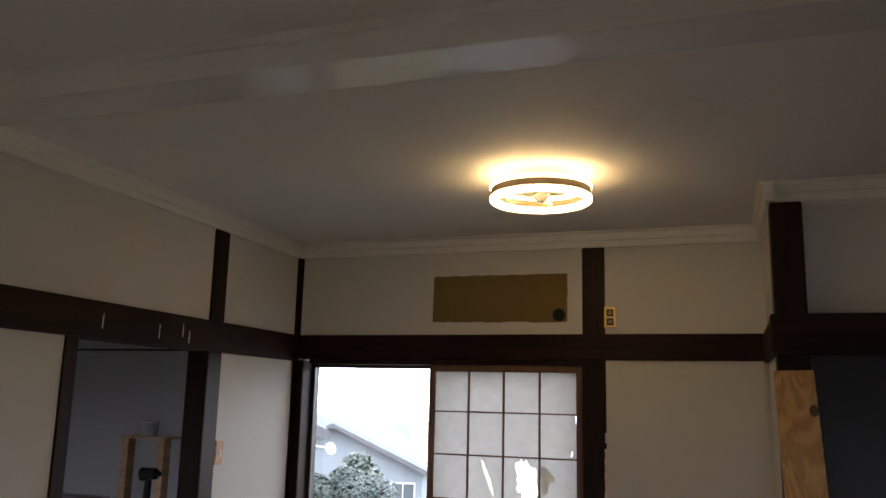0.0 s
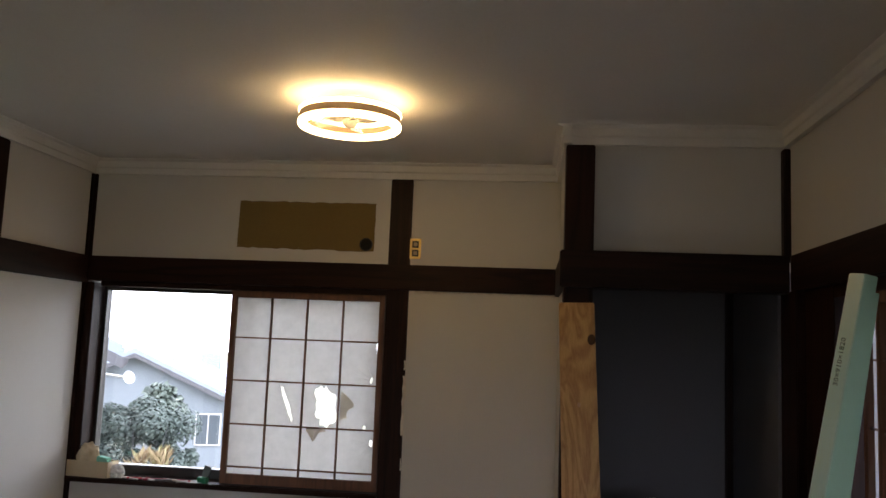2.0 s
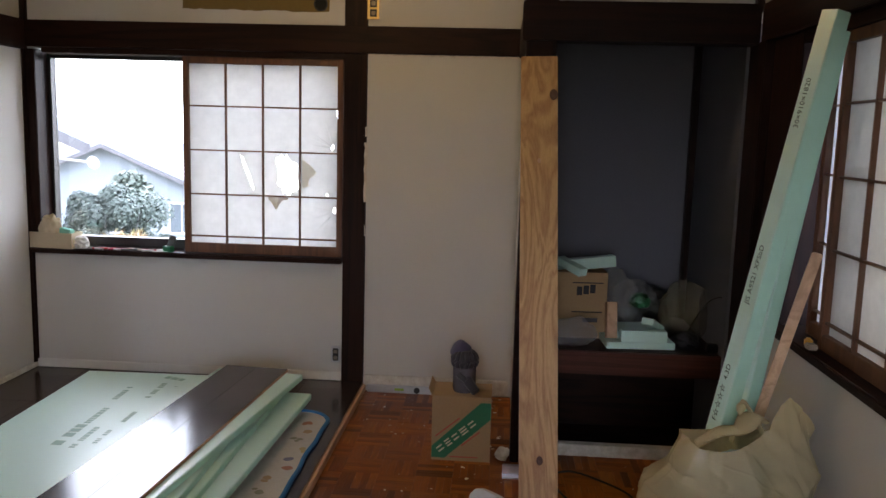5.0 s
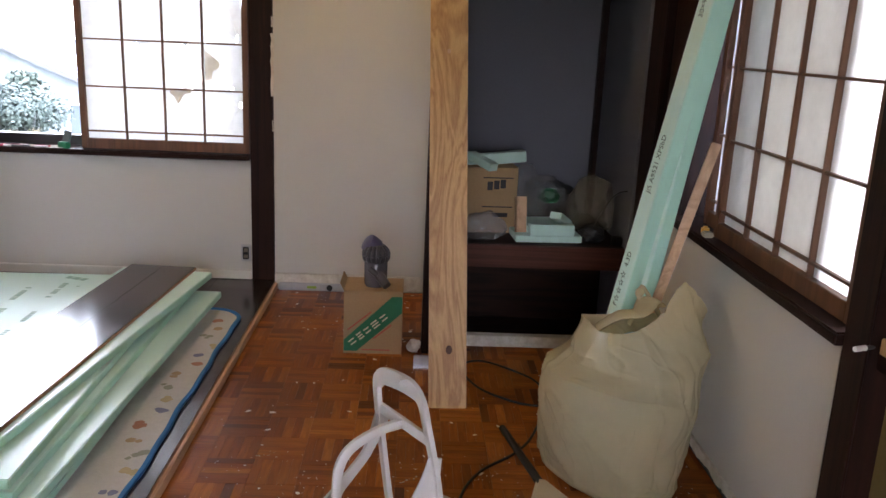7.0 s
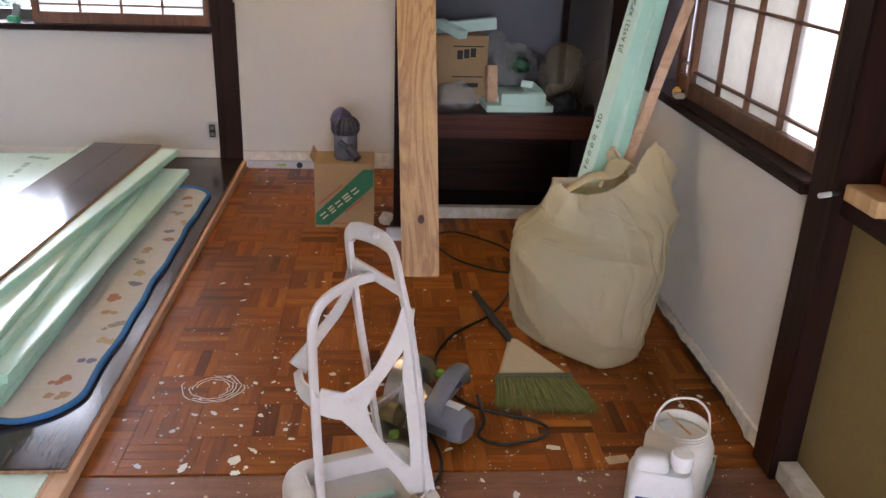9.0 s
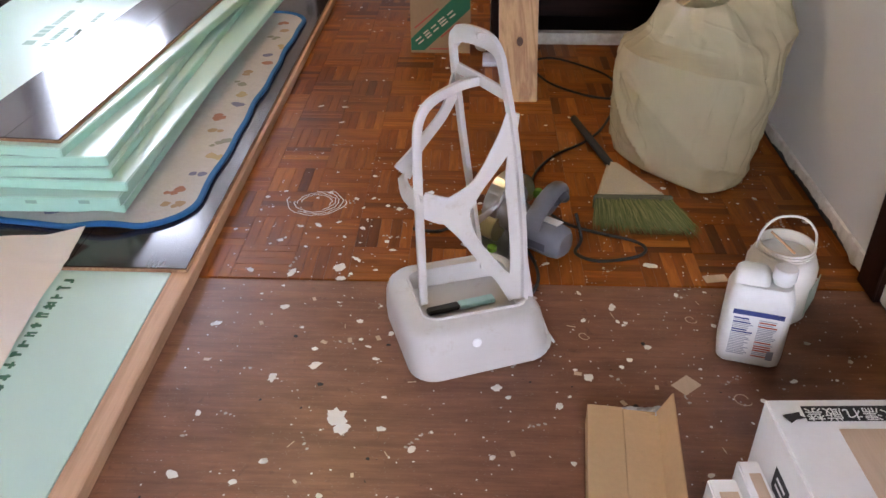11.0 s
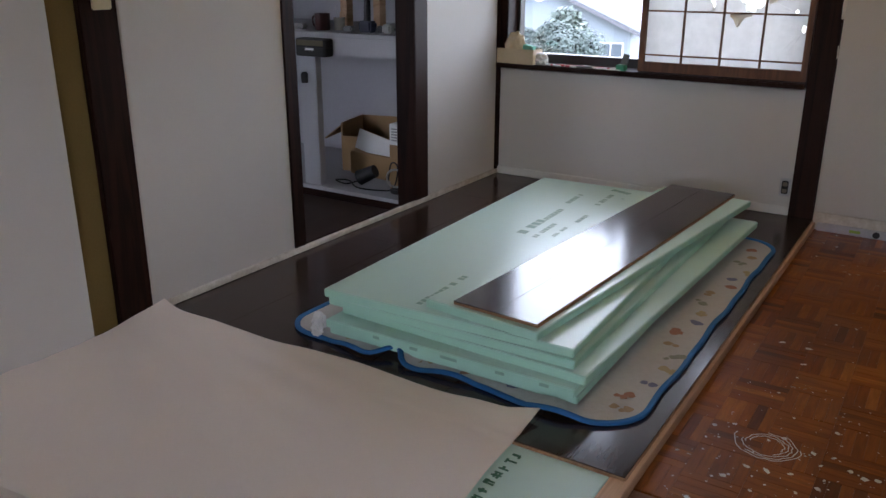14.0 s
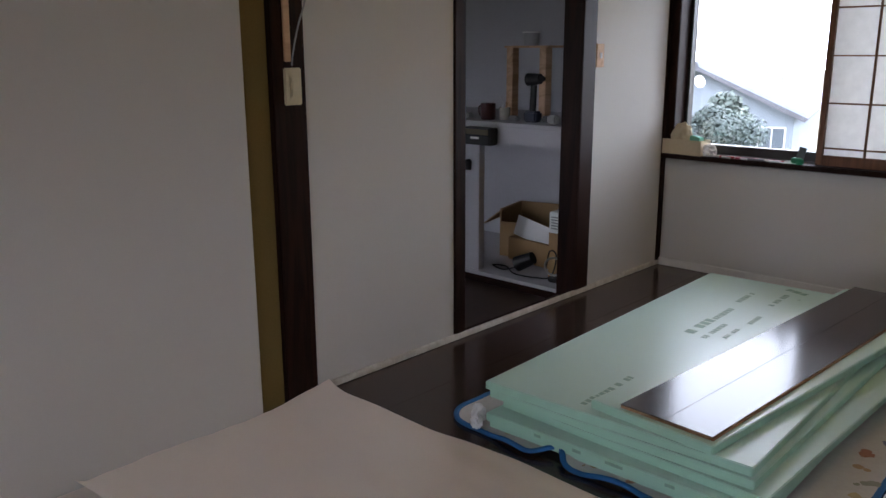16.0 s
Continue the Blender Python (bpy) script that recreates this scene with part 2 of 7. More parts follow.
SHOJI_WOOD = timber("brown_lattice_wood", (0.17, 0.070, 0.029), (0.10, 0.040, 0.017), 0.5, "z", 10, 0.2)
PAPER_SCREEN = thin("screen_paper", (0.60, 0.585, 0.55), 0.36, 0.8)
OLIVE = surface("olive_wall", (0.20, 0.135, 0.040), (0.15, 0.10, 0.028), 0.85, 120, 3, 0.3, 0.002)
# Even grey for the closet walls, much darker than the plaster.
GREY_WALL = surface("grey_closet_wall", (0.175, 0.175, 0.20), (0.145, 0.145, 0.168), 0.85, 100, 2, 0.1, 0.001)
BLACK = plain("black_rubber", (0.012, 0.012, 0.013), 0.55)
METAL = plain("brushed_metal", (0.55, 0.55, 0.56), 0.32, 1.0)
XPS = surface("mint_foam_board", (0.60, 0.83, 0.75), (0.54, 0.78, 0.69), 0.33, 300, 0.8, 0.05, 0.001, spread=0.3)
# Sides take a darker copy; the tops' sheen is put into the paler XPS.
XPS_SHADE = surface("shaded_foam_side", (0.46, 0.77, 0.64), (0.39, 0.70, 0.56), 0.5, 240, 4, 0.15, 0.001, spread=0.4)
XPS_TEXT = plain("green_print", (0.30, 0.53, 0.42), 0.6)
FLOORING = timber("dark_laminate", (0.050, 0.029, 0.021), (0.034, 0.019, 0.014), 0.17, "y", 3, 0.0, shine=0.5, pull=0.1, turns=4.0)
FLOOR_EDGE = timber("plywood_edge", (0.42, 0.25, 0.13), (0.25, 0.13, 0.07), 0.7, "y", 20, 0.2)
BATTEN = timber("pine_batten", (0.68, 0.44, 0.27), (0.48, 0.285, 0.16), 0.6, "y", 7, 0.2)
PINE = timber("fresh_pine", (0.66, 0.44, 0.22), (0.46, 0.27, 0.115), 0.6, "z", 5, 0.25)
# One cardboard in two tones: shade put into the first, light into the second.
KRAFT_SHADED = surface("shaded_brown_cardboard", (0.40, 0.255, 0.125), (0.33, 0.205, 0.098), 0.8, 90, 4, 0.15, 0.001)
KRAFT_LIT = surface("lit_cardboard", (0.58, 0.385, 0.195), (0.50, 0.325, 0.16), 0.7, 90, 4, 0.12, 0.001)
KRAFT_PAPER = surface("kraft_sheet", (0.86, 0.77, 0.69), (0.81, 0.72, 0.64), 0.42, 130, 2.2, 0.1, 0.001)
WHITE_PLASTIC = surface("white_plastic", (0.74, 0.72, 0.68), (0.66, 0.63, 0.57), 0.42, 30, 5, 0.06, 0.001, spread=0.3)
MILKY = thin("milky_plastic", (0.86, 0.86, 0.84), 0.25, 0.35)
PAPER_WHITE = surface("white_card", (0.84, 0.84, 0.83), (0.78, 0.78, 0.77), 0.6, 80, 4, 0.05, 0.001)

# ---- the large structure ----
W, E, N, S = -2.188, 1.36, 4.673, -1.5
CEIL = 2.470
LOW, HIGH = 1.772, 1.919


def wall_with(name, material, label, boxes):
    bm = bmesh.new()
    for b in boxes:
        into(bm, *b)
    return setting(name, bm, material, label, "wall")


# Walls, each with its openings left free.
wall_with("wall_north", PLASTER, "off-white painted plaster wall with a window, above dark flooring", [
    (-2.145, -0.47, N, N + 0.16, HIGH - 0.05, 2.60), (-2.145, -0.47, N, N + 0.16, -0.12, 0.68), (-2.30, -2.145, N, N + 0.16, -0.12, 2.60),
    (-0.47, 0.46, N, N + 0.16, -0.12, 2.60)])
wall_with("wall_closet_side", PLASTER, "painted plaster return wall beside the closet", [(0.445, 0.55, 3.88, N, -0.12, 2.60)])
wall_with("wall_closet_front", PLASTER, "painted plaster above the closet opening", [(0.545, 1.50, 3.85, 3.94, HIGH - 0.06, 2.60)])
wall_with("wall_east", PLASTER, "white painted plaster wall below and above a screened window", [
    (E, E + 0.16, 2.14, 3.82, 0.06, 0.70), (E, E + 0.16, 2.14, 3.82, HIGH - 0.05, 2.60), (E, E + 0.16, S, 2.06, HIGH - 0.05, 2.60)])
wall_with("wall_east_near", OLIVE, "unpainted olive plaster wall near the post", [(E + 0.045, E + 0.16, S, 2.06, 0.0, 0.72), (E + 0.045, E + 0.16, S, 0.9, 0.72, HIGH - 0.05)])
wall_with("wall_west", PLASTER, "white painted plaster wall with a doorway to a side room", [
    (W - 0.10, W, 2.07, 2.85, -0.12, 1.80), (W - 0.10, W, 3.89, N + 0.16, -0.12, 1.80), (W - 0.10, W, 2.03, N + 0.16, 1.80, 2.60),
    (W - 0.10, W + 0.02, S, 1.822, 0.03, 2.60)])
wall_with("wall_west_strip", OLIVE, "narrow unpainted olive plaster strip beside a dark post", [(W - 0.10, W - 0.012, 1.81, 1.96, -0.12, 2.60)])
# The opening here is added to let in fill light; it stays unseen.
wall_with("wall_south", PLASTER, "plain painted wall with an added, unseen wide opening", [
    (-2.3, -0.3, S - 0.16, S, -0.12, 2.60), (0.9, 1.55, S - 0.16, S, -0.12, 2.60), (-0.3, 0.9, S - 0.16, S, 1.7, 2.60), (-0.3, 0.9, S - 0.16, S, -0.12, 0.6)])
setting("ceiling", into(bmesh.new(), -2.30, 1.56, S - 0.16, N + 0.16, CEIL, 2.62), CEILING, "matt off-white painted ceiling above the lamp", "ceiling")

# Ceiling beam, painted strip and cornice.
setting("beam_ceiling", box(W, E + 0.04, 2.02, 2.17, CEIL - 0.03, CEIL + 0.02, 0.004), TRIM_WHITE, "painted beam across the ceiling between two rooms", "beam")
setting("trim_ceiling", box(W, E + 0.04, 2.172, 2.392, CEIL - 0.012, CEIL + 0.02, 0.003), GLOSS_WHITE, "glossy white painted strip along the ceiling beam", "trim")


def cornice(name, a, b, inward, label="white painted cornice below the ceiling"):
    """A stepped moulding between wall and ceiling from a to b, its face turned inward."""
    a, b, n = Vector((*a, 0)), Vector((*b, 0)), Vector((*inward, 0))
    bm = bmesh.new()
    profile = [(-0.01, 2.386), (0.022, 2.386), (0.022, 2.418), (0.030, 2.424), (0.030, 2.458), (0.052, 2.466), (0.052, 2.49), (-0.01, 2.49)]
    ends = [[bm.verts.new(p + n * o + Vector((0, 0, z))) for o, z in profile] for p in (a, b)]
    k = len(profile)
    for i in range(k):
        bm.faces.new((ends[0][i], ends[0][(i + 1) % k], ends[1][(i + 1) % k], ends[1][i]))
    bm.faces.new(ends[0])
    bm.faces.new(ends[1][::-1])
    return setting(name, bm, TRIM_WHITE, label, "cornice")


cornice("trim_north", (W, N), (0.445, N), (0, -1))
cornice("trim_west", (W, 2.17), (W, N), (1, 0))
cornice("trim_closet_side", (0.445, 3.80), (0.445, N), (-1, 0))
cornice("trim_closet_front", (0.42, 3.85), (E, 3.85), (0, -1))
cornice("trim_east", (E, 2.17), (E, 3.85), (-1, 0))

# Posts and beams of dark stained timber.
POST = "dark brown stained square timber post"
for name, b in {
        "post_north": (-0.472, -0.352, N - 0.012, N + 0.1, 0.0, 2.386), "post_corner": (W - 0.02, W + 0.028, N - 0.010, N + 0.05, HIGH - 0.02, 2.386),
        "post_corner_low": (W - 0.02, W + 0.016, N - 0.008, N + 0.05, 0.03, 0.69),
        "post_window": (W - 0.02, -2.128, N - 0.006, N + 0.20, 0.718, LOW), "post_closet": (0.432, 0.553, 3.772, 3.892, 0.0, 2.372),
        "post_closet_back": (1.285, 1.318, 4.60, 4.64, 0.48, 2.2), "post_east_corner_top": (1.332, 1.375, 3.81, 3.86, HIGH - 0.02, 2.375),
        "post_east_corner": (1.330, 1.50, 3.665, 3.86, 0.0, LOW), "post_east": (1.342, 1.50, 2.010, 2.110, 0.0, 2.386),
        "post_west": (W - 0.10, W + 0.014, 1.938, 2.076, -0.06, CEIL - 0.03), "post_door_far": (W - 0.108, W + 0.012, 3.778, 3.897, -0.10, 2.386),
        "post_door_near": (W - 0.09, W + 0.008, 2.846, 2.918, -0.10, LOW), "post_west_corner": (W - 0.02, W + 0.012, N - 0.03, N + 0.03, 0.03, 2.386)}.items():
    setting(name, box(*b, 0.004), DARK_WOOD, POST + (" with chipped white paint" if name == "post_closet" else ""), "post")
setting("beam_north", box(W, 0.432, N - 0.022, N + 0.1, LOW + 0.010, HIGH, 0.004), DARK_WOOD_X, "dark stained horizontal beam above the window", "beam")
setting("beam_north_under", box(-2.09, -0.353, N - 0.008, N + 0.11, LOW - 0.02, LOW + 0.009, 0.003), DARK_WOOD_X, "dark stained lintel rail of the window", "beam")
setting("beam_west", box(W - 0.1, W + 0.022, 2.078, N, LOW - 0.006, HIGH, 0.004), DARK_WOOD_Y, "dark stained horizontal beam above the doorway", "beam")
setting("beam_west_near", box(W - 0.1, W + 0.030, S, 1.936, LOW - 0.006, HIGH, 0.004), DARK_WOOD_Y, "dark stained horizontal beam on the wall", "beam")
setting("beam_closet", box(0.415, E - 0.024, 3.755, 3.86, LOW - 0.008, HIGH, 0.004), DARK_WOOD_X, "dark stained beam above the closet opening", "beam")
setting("beam_closet_side", box(0.423, 0.50, 3.862, N - 0.024, LOW, HIGH, 0.004), DARK_WOOD_Y, "dark stained beam end on the closet side", "beam")
setting("beam_east", box(E - 0.022, E + 0.12, S, 3.755, LOW, HIGH, 0.004), DARK_WOOD_Y, "dark stained beam above the screened window", "beam")

# Window frames: jambs, lintels and sills.
setting("sill_north", box(W + 0.004, -0.474, N - 0.045, N + 0.16, 0.688, 0.716, 0.005), DARK_WOOD_X, "dark stained window sill strewn with small things", "sill")
setting("sill_east", box(E - 0.035, E + 0.16, 2.112, 3.663, 0.710, 0.742, 0.005), DARK_WOOD_Y, "dark stained window sill above white plaster", "sill")
setting("jamb_east", box(E + 0.005, E + 0.16, 3.36, 3.664, 0.743, LOW - 0.002, 0.003), DARK_WOOD, "dark stained window jamb", "jamb")
setting("lintel_east", box(E + 0.005, E + 0.13, 2.112, 3.36, 1.728, LOW - 0.001, 0.003), DARK_WOOD_Y, "dark stained window lintel", "lintel")

# Aluminium sash outside the north window.
SASH = plain("dark_aluminium", (0.05, 0.047, 0.045), 0.4, 0.6)
PANE = glass("window_pane")
sash = thing("window_north", "dark aluminium sash window, half covered by a paper screen", "window", pose(0, N + 0.14, 0), kind="structure")
for x0, x1, z0, z1 in [(-2.126, -2.108, 0.718, 1.76), (-0.52, -0.474, 0.716, 1.76), (-2.108, -0.52, 0.718, 0.768), (-2.108, -0.52, 1.735, 1.772)]:
    part("window_frame", box(x0, x1, -0.03, 0.03, z0, z1, 0.003), SASH, sash)
for x0, x1, y in [(-2.108, -1.28, 0.012), (-1.31, -0.52, -0.014)]:
    pn = part("pane", box(x0, x1, y - 0.002, y + 0.002, 0.768, 1.735, 0), PANE, sash)
    pn.visible_shadow = False
part("meeting_stile", box(-1.315, -1.275, -0.022, 0.022, 0.768, 1.735, 0.002), SASH, sash)


def shoji(name, label, m, wide, low, high, cols, bars, kick, torn=None, bar=0.009):
    """A sliding paper screen: frame, lattice and one paper pane to a cell."""
    top = thing(name, label, "paper screen", m)
    st = 0.03
    part("stile", box(0, st, -0.015, 0.015, low, high, 0.002), SHOJI_WOOD, top)
    part("stile", box(wide - st, wide, -0.015, 0.015, low, high, 0.002), SHOJI_WOOD, top)
    part("top_rail", box(st, wide - st, -0.014, 0.014, high - 0.036, high, 0.002), SHOJI_WOOD, top)
    part("bottom_rail", box(st, wide - st, -0.014, 0.014, low, low + kick, 0.002), SHOJI_WOOD, top)
    xs = [st + (wide - 2 * st) * i / cols for i in range(cols + 1)]
    for x in xs[1:-1]:
        part("lattice_upright", box(x - bar / 2, x + bar / 2, -bar * 2 + 0.006, 0.006, low + kick, high - 0.036, 0.001), SHOJI_WOOD, top)
    for z in bars:
        part("lattice_bar", box(st, wide - st, -bar, 0.005, z - bar * 0.45, z + bar * 0.45, 0.001), SHOJI_WOOD, top)
    zs = [low + kick] + sorted(bars) + [high - 0.036]
    for j in range(len(zs) - 1):
        for i in range(cols):
            x0, x1, z0, z1 = xs[i], xs[i + 1], zs[j], zs[j + 1]
            gap = torn.get((i, j)) if torn else None
            bm = bmesh.new()
            if gap:
                ring_tear(bm, x0, x1, z0, z1, gap)
            else:
                bm.faces.new([bm.verts.new(q) for q in ((x0, 0.0078, z0), (x1, 0.0078, z0), (x1, 0.0078, z1), (x0, 0.0078, z1))])
            part("paper_pane", bm, PAPER_SCREEN, top)
    return top


def ring_tear(bm, x0, x1, z0, z1, gap):
    """A paper pane with a ragged hole; gap: centre and half sizes as shares of the pane."""
    cx, cz, rx, rz, seed, tilt = gap
    rnd = random.Random(seed)
    w, h, n = x1 - x0, z1 - z0, 28
    inner, outer = [], []
    for k in range(n):
        a = 2 * math.pi * (k + 0.5) / n
        c, s = math.cos(a), math.sin(a)
        r = rnd.uniform(0.72, 1.15)
        gx, gz = rx * r * c, rz * r * s
        gx, gz = gx * math.cos(tilt) - gz * math.sin(tilt), gx * math.sin(tilt) + gz * math.cos(tilt)
        inner.append(bm.verts.new((x0 + w * min(max(cx + gx, 0.03), 0.97), 0.0078 - rnd.uniform(0, 0.002), z0 + h * min(max(cz + gz, 0.03), 0.97))))
        reach = min((1 - cx if c > 0 else cx) / max(abs(c), 1e-6), (1 - cz if s > 0 else cz) / max(abs(s), 1e-6))
        outer.append(bm.verts.new((x0 + w * (cx + reach * c), 0.0078, z0 + h * (cz + reach * s))))
    for k in range(n):
        j = (k + 1) % n
        bm.faces.new((outer[k], outer[j], inner[j], inner[k]))
    for ux, uz in ((0, 0), (1, 0), (1, 1), (0, 1)):
        v = bm.verts.new((x0 + w * ux, 0.0078, z0 + h * uz))
        near = sorted(outer, key=lambda q: (q.co - v.co).length)[:2]
        bm.faces.new((v, near[0], near[1]))


torn_screen = shoji("shoji_screen", "brown wooden paper screen with torn panes and white paint specks", pose(-1.335, N + 0.022, 0), 0.855, 0.717, 1.752, 4,
      (0.806, 1.032, 1.266, 1.497), 0.052, {(1, 2): (0.56, 0.52, 0.055, 0.50, 4, 0.42), (2, 2): (0.64, 0.50, 0.33, 0.52, 7, 0.1), (3, 3): (0.86, 0.12, 0.035, 0.09, 9, -0.2),
                                               (3, 2): (0.72, 0.06, 0.05, 0.05, 12, 0.5), (3, 1): (0.93, 0.70, 0.06, 0.09, 15, 0.0)})
shoji("shoji_screen", "brown wooden paper screen with clean white panes", pose(E + 0.03, 3.040, 0, 0, 0, -90), 0.89, 0.743, 1.728, 4,
      (0.83, 1.06, 1.288, 1.512), 0.05, None, 0.0085)
shoji("shoji_screen", "brown wooden paper screen slid behind another", pose(E + 0.068, 3.245, 0, 0, 0, -90), 0.89, 0.743, 1.728, 4,
      (0.83, 1.06, 1.288, 1.512), 0.05, None, 0.0085)

bm = bmesh.new()
rnd = random.Random(31)
edge = [(0.634, 1.075), (0.634, 1.235)] + [(0.634 + ((0.075 if k < 6 else 0.05) * math.sin(0.33 * k) ** 0.6 + rnd.uniform(-0.012, 0.012)), 1.235 - 0.018 * k) for k in range(1, 9)]
bm.faces.new([bm.verts.new((x, 0.0062, z)) for x, z in edge])
STAINED = thin("stained_paper", (0.74, 0.68, 0.58), 0.5, 0.8)
part("paper_patch", bm, STAINED, torn_screen, "beige paper patch")
bm = bmesh.new()
rows_ = [[(0.462 + 0.104 * k / 8, 0.006 - 0.012 * q - 0.004 * math.sin(k + q), 1.036 - (0.020 + 0.055 * math.exp(-((k - 3.2) / 1.6) ** 2)) * q / 3) for k in range(9)] for q in range(4)]
grid_ = [[bm.verts.new(p) for p in r] for r in rows_]
for q in range(3):
    for k in range(8):
        bm.faces.new((grid_[q][k], grid_[q][k + 1], grid_[q + 1][k + 1], grid_[q + 1][k]))
part("paper_flap", bm, STAINED, torn_screen, "torn paper flap folded over the lattice", True)

# Curtain in the open part of the east window.
CURTAIN = thin("sheer_curtain", (0.72, 0.78, 0.88), 0.5, 0.8)
bm = bmesh.new()
sheet(bm, 1, 1, 60, 4, lambda u, v: (1.475 + 0.014 * math.sin(u * 58) + 0.006 * math.sin(u * 23 + v * 2), 2.9 + 0.5 * u, 0.745 + 0.98 * v))
tagged(part("curtain", bm, CURTAIN, None, "", True), "pale blue-white sheer curtain hanging behind a screen", "curtain")

# Floors: subfloor, parquet bed, dark laminate on foam and battens.
SUBFLOOR = surface("worn_plywood", (0.29, 0.134, 0.079), (0.125, 0.055, 0.032), 0.34, 11, 2.6, 0.18, 0.002, stretch=(0.5, 1.4, 1), spread=0.6)
t_ = SUBFLOOR.node_tree
scuff = noise_at(t_, 14, 8, 0.8, (1, 2.2, 1), distort=0.6)
dust = ramp(t_, scuff.outputs["Fac"], [(0.60, (0, 0, 0)), (0.78, (1, 1, 1))])
pb = t_.nodes["Principled BSDF"]
was = pb.inputs["Base Color"].links[0].from_socket
half = t_.nodes.new("ShaderNodeMath")
half.operation, half.inputs[1].default_value = "MULTIPLY", 0.6
t_.links.new(dust.outputs[0], half.inputs[0])
streak = ramp(t_, noise_at(t_, 130, 4, 0.7, (0.05, 1, 1)).outputs["Fac"], [(0.32, (0.82, 0.82, 0.82)), (0.68, (1.14, 1.13, 1.12))])
was = blend(t_, was, streak.outputs[0], 1.0, "MULTIPLY")
speck = ramp(t_, noise_at(t_, 330, 2, 0.5).outputs["Fac"], [(0.70, (0, 0, 0)), (0.76, (1, 1, 1))])
grime = ramp(t_, noise_at(t_, 38, 5, 0.75, distort=1.0).outputs["Fac"], [(0.60, (0, 0, 0)), (0.72, (0.5, 0.5, 0.5))])
was = blend(t_, blend(t_, was, (0.035, 0.022, 0.018), grime.outputs[0]), (0.46, 0.38, 0.33), speck.outputs[0])
t_.links.new(blend(t_, was, (0.42, 0.31, 0.25), half.outputs[0]), pb.inputs["Base Color"])
pb.inputs["Specular IOR Level"].default_value = 0.3
setting("floor", box(-2.30, 1.60, S - 0.16, 2.064, -0.08, -0.004, 0.001), SUBFLOOR, "worn brown plywood subfloor splashed with white paint", "floor")
setting("floor_bed", box(-2.30, 1.60, 2.065, N + 0.1, -0.08, -0.0065, 0), SUBFLOOR, "dark bed beneath the parquet floor", "floor")
setting("floor_foam", box(W, -0.391, 0.2, 2.034, 0.0, 0.033, 0.001), XPS, "mint green foam insulation laid between battens", "floor")
setting("floor_batten", box(-0.389, -0.336, 0.2, N - 0.012, -0.004, 0.0338, 0.002), BATTEN, "raw pine batten along the edge of new flooring", "batten")
setting("baseboard_west", box(W, W + 0.016, 2.078, N, 0.046, 0.072, 0.003), CAULK, "rough white filler strip along the wall", "baseboard")
setting("baseboard_north", box(W + 0.016, -0.474, N - 0.02, N, 0.046, 0.092, 0.004), TRIM_WHITE, "white painted baseboard under the window", "baseboard")
setting("baseboard_north_low", box(-0.35, 0.43, N - 0.022, N, 0.0, 0.085, 0.004), CAULK, "rough unpainted baseboard with filler", "baseboard")


def ragged_board(name, x0, x1, y0, y1, top, seed):
    """A baseboard whose lower edge is broken away unevenly."""
    r = random.Random(seed)
    bm = bmesh.new()
    n = int((y1 - y0) / 0.016)
    low = 0.022
    cols = []
    for k in range(n + 1):
        low = min(max(low + r.uniform(-0.008, 0.008), 0.008), 0.036)
        y, lean = y0 + (y1 - y0) * k / n, r.uniform(-0.0015, 0.0015)
        cols.append([bm.verts.new(q) for q in ((x0 + lean, y, low), (x0 + lean * 0.5, y, top), (x1, y, top), (x1, y, low))])
    for a, c in zip(cols, cols[1:]):
        for q in range(4):
            bm.faces.new((a[q], c[q], c[(q + 1) % 4], a[(q + 1) % 4]))
    bm.faces.new(cols[0])
    bm.faces.new(cols[-1][::-1])
    setting(name, bm, CAULK, "rough white painted baseboard over a dark gap", "baseboard")


ragged_board("baseboard_east", E - 0.010, E + 0.05, 2.112, 3.66, 0.064, 3)
ragged_board("baseboard_east_near", E - 0.002, E + 0.07, S, 2.008, 0.057, 8)
# Solid black strip put into the gap in place of its shade.
setting("floor_gap_east", box(E + 0.006, E + 0.10, S, 3.66, -0.02, 0.05, 0), BLACK, "black strip standing for the shade in the gap below the wall", "gap")
setting("floor_edge_strip", box(W, -0.350, 2.0325, 2.0345, 0.0342, 0.0425, 0), FLOOR_EDGE, "raw brown edge of the laminate boards", "edge")
setting("threshold_closet", box(0.555, 1.33, 3.89, 3.94, -0.006, 0.048, 0.004), CAULK, "chipped white threshold of the closet", "threshold")

setting("floor_edge_side", box(-0.3496, -0.3480, 2.0350, N - 0.014, 0.0342, 0.0435, 0), FLOOR_EDGE, "raw tan side edge of the laminate boards", "edge")

# Laminate boards laid on the foam, edge to edge.
lam = thing("laminate_floor", "glossy dark brown laminate flooring beside a pine batten", "flooring", kind="structure")
x = W + 0.002
k = 0
while x < -0.36:
    x1 = min(x + 0.306, -0.350)
    y = 2.036
    cuts = [y] + [c for c in ((3.2, 4.1), (2.9, 4.3), (3.5,))[k % 3]] + [N - 0.004]
    for a, b in zip(cuts, cuts[1:]):
        part("board", box(x, x1 - 0.0008, a, b - 0.0008, 0.034, 0.0455, 0.0006), FLOORING, lam)
    x, k = x1, k + 1
setting("floor_underlay", box(W, -0.391, 2.0345, N, 0.0, 0.033, 0), FLOOR_EDGE, "plywood underlay beneath the laminate", "floor")

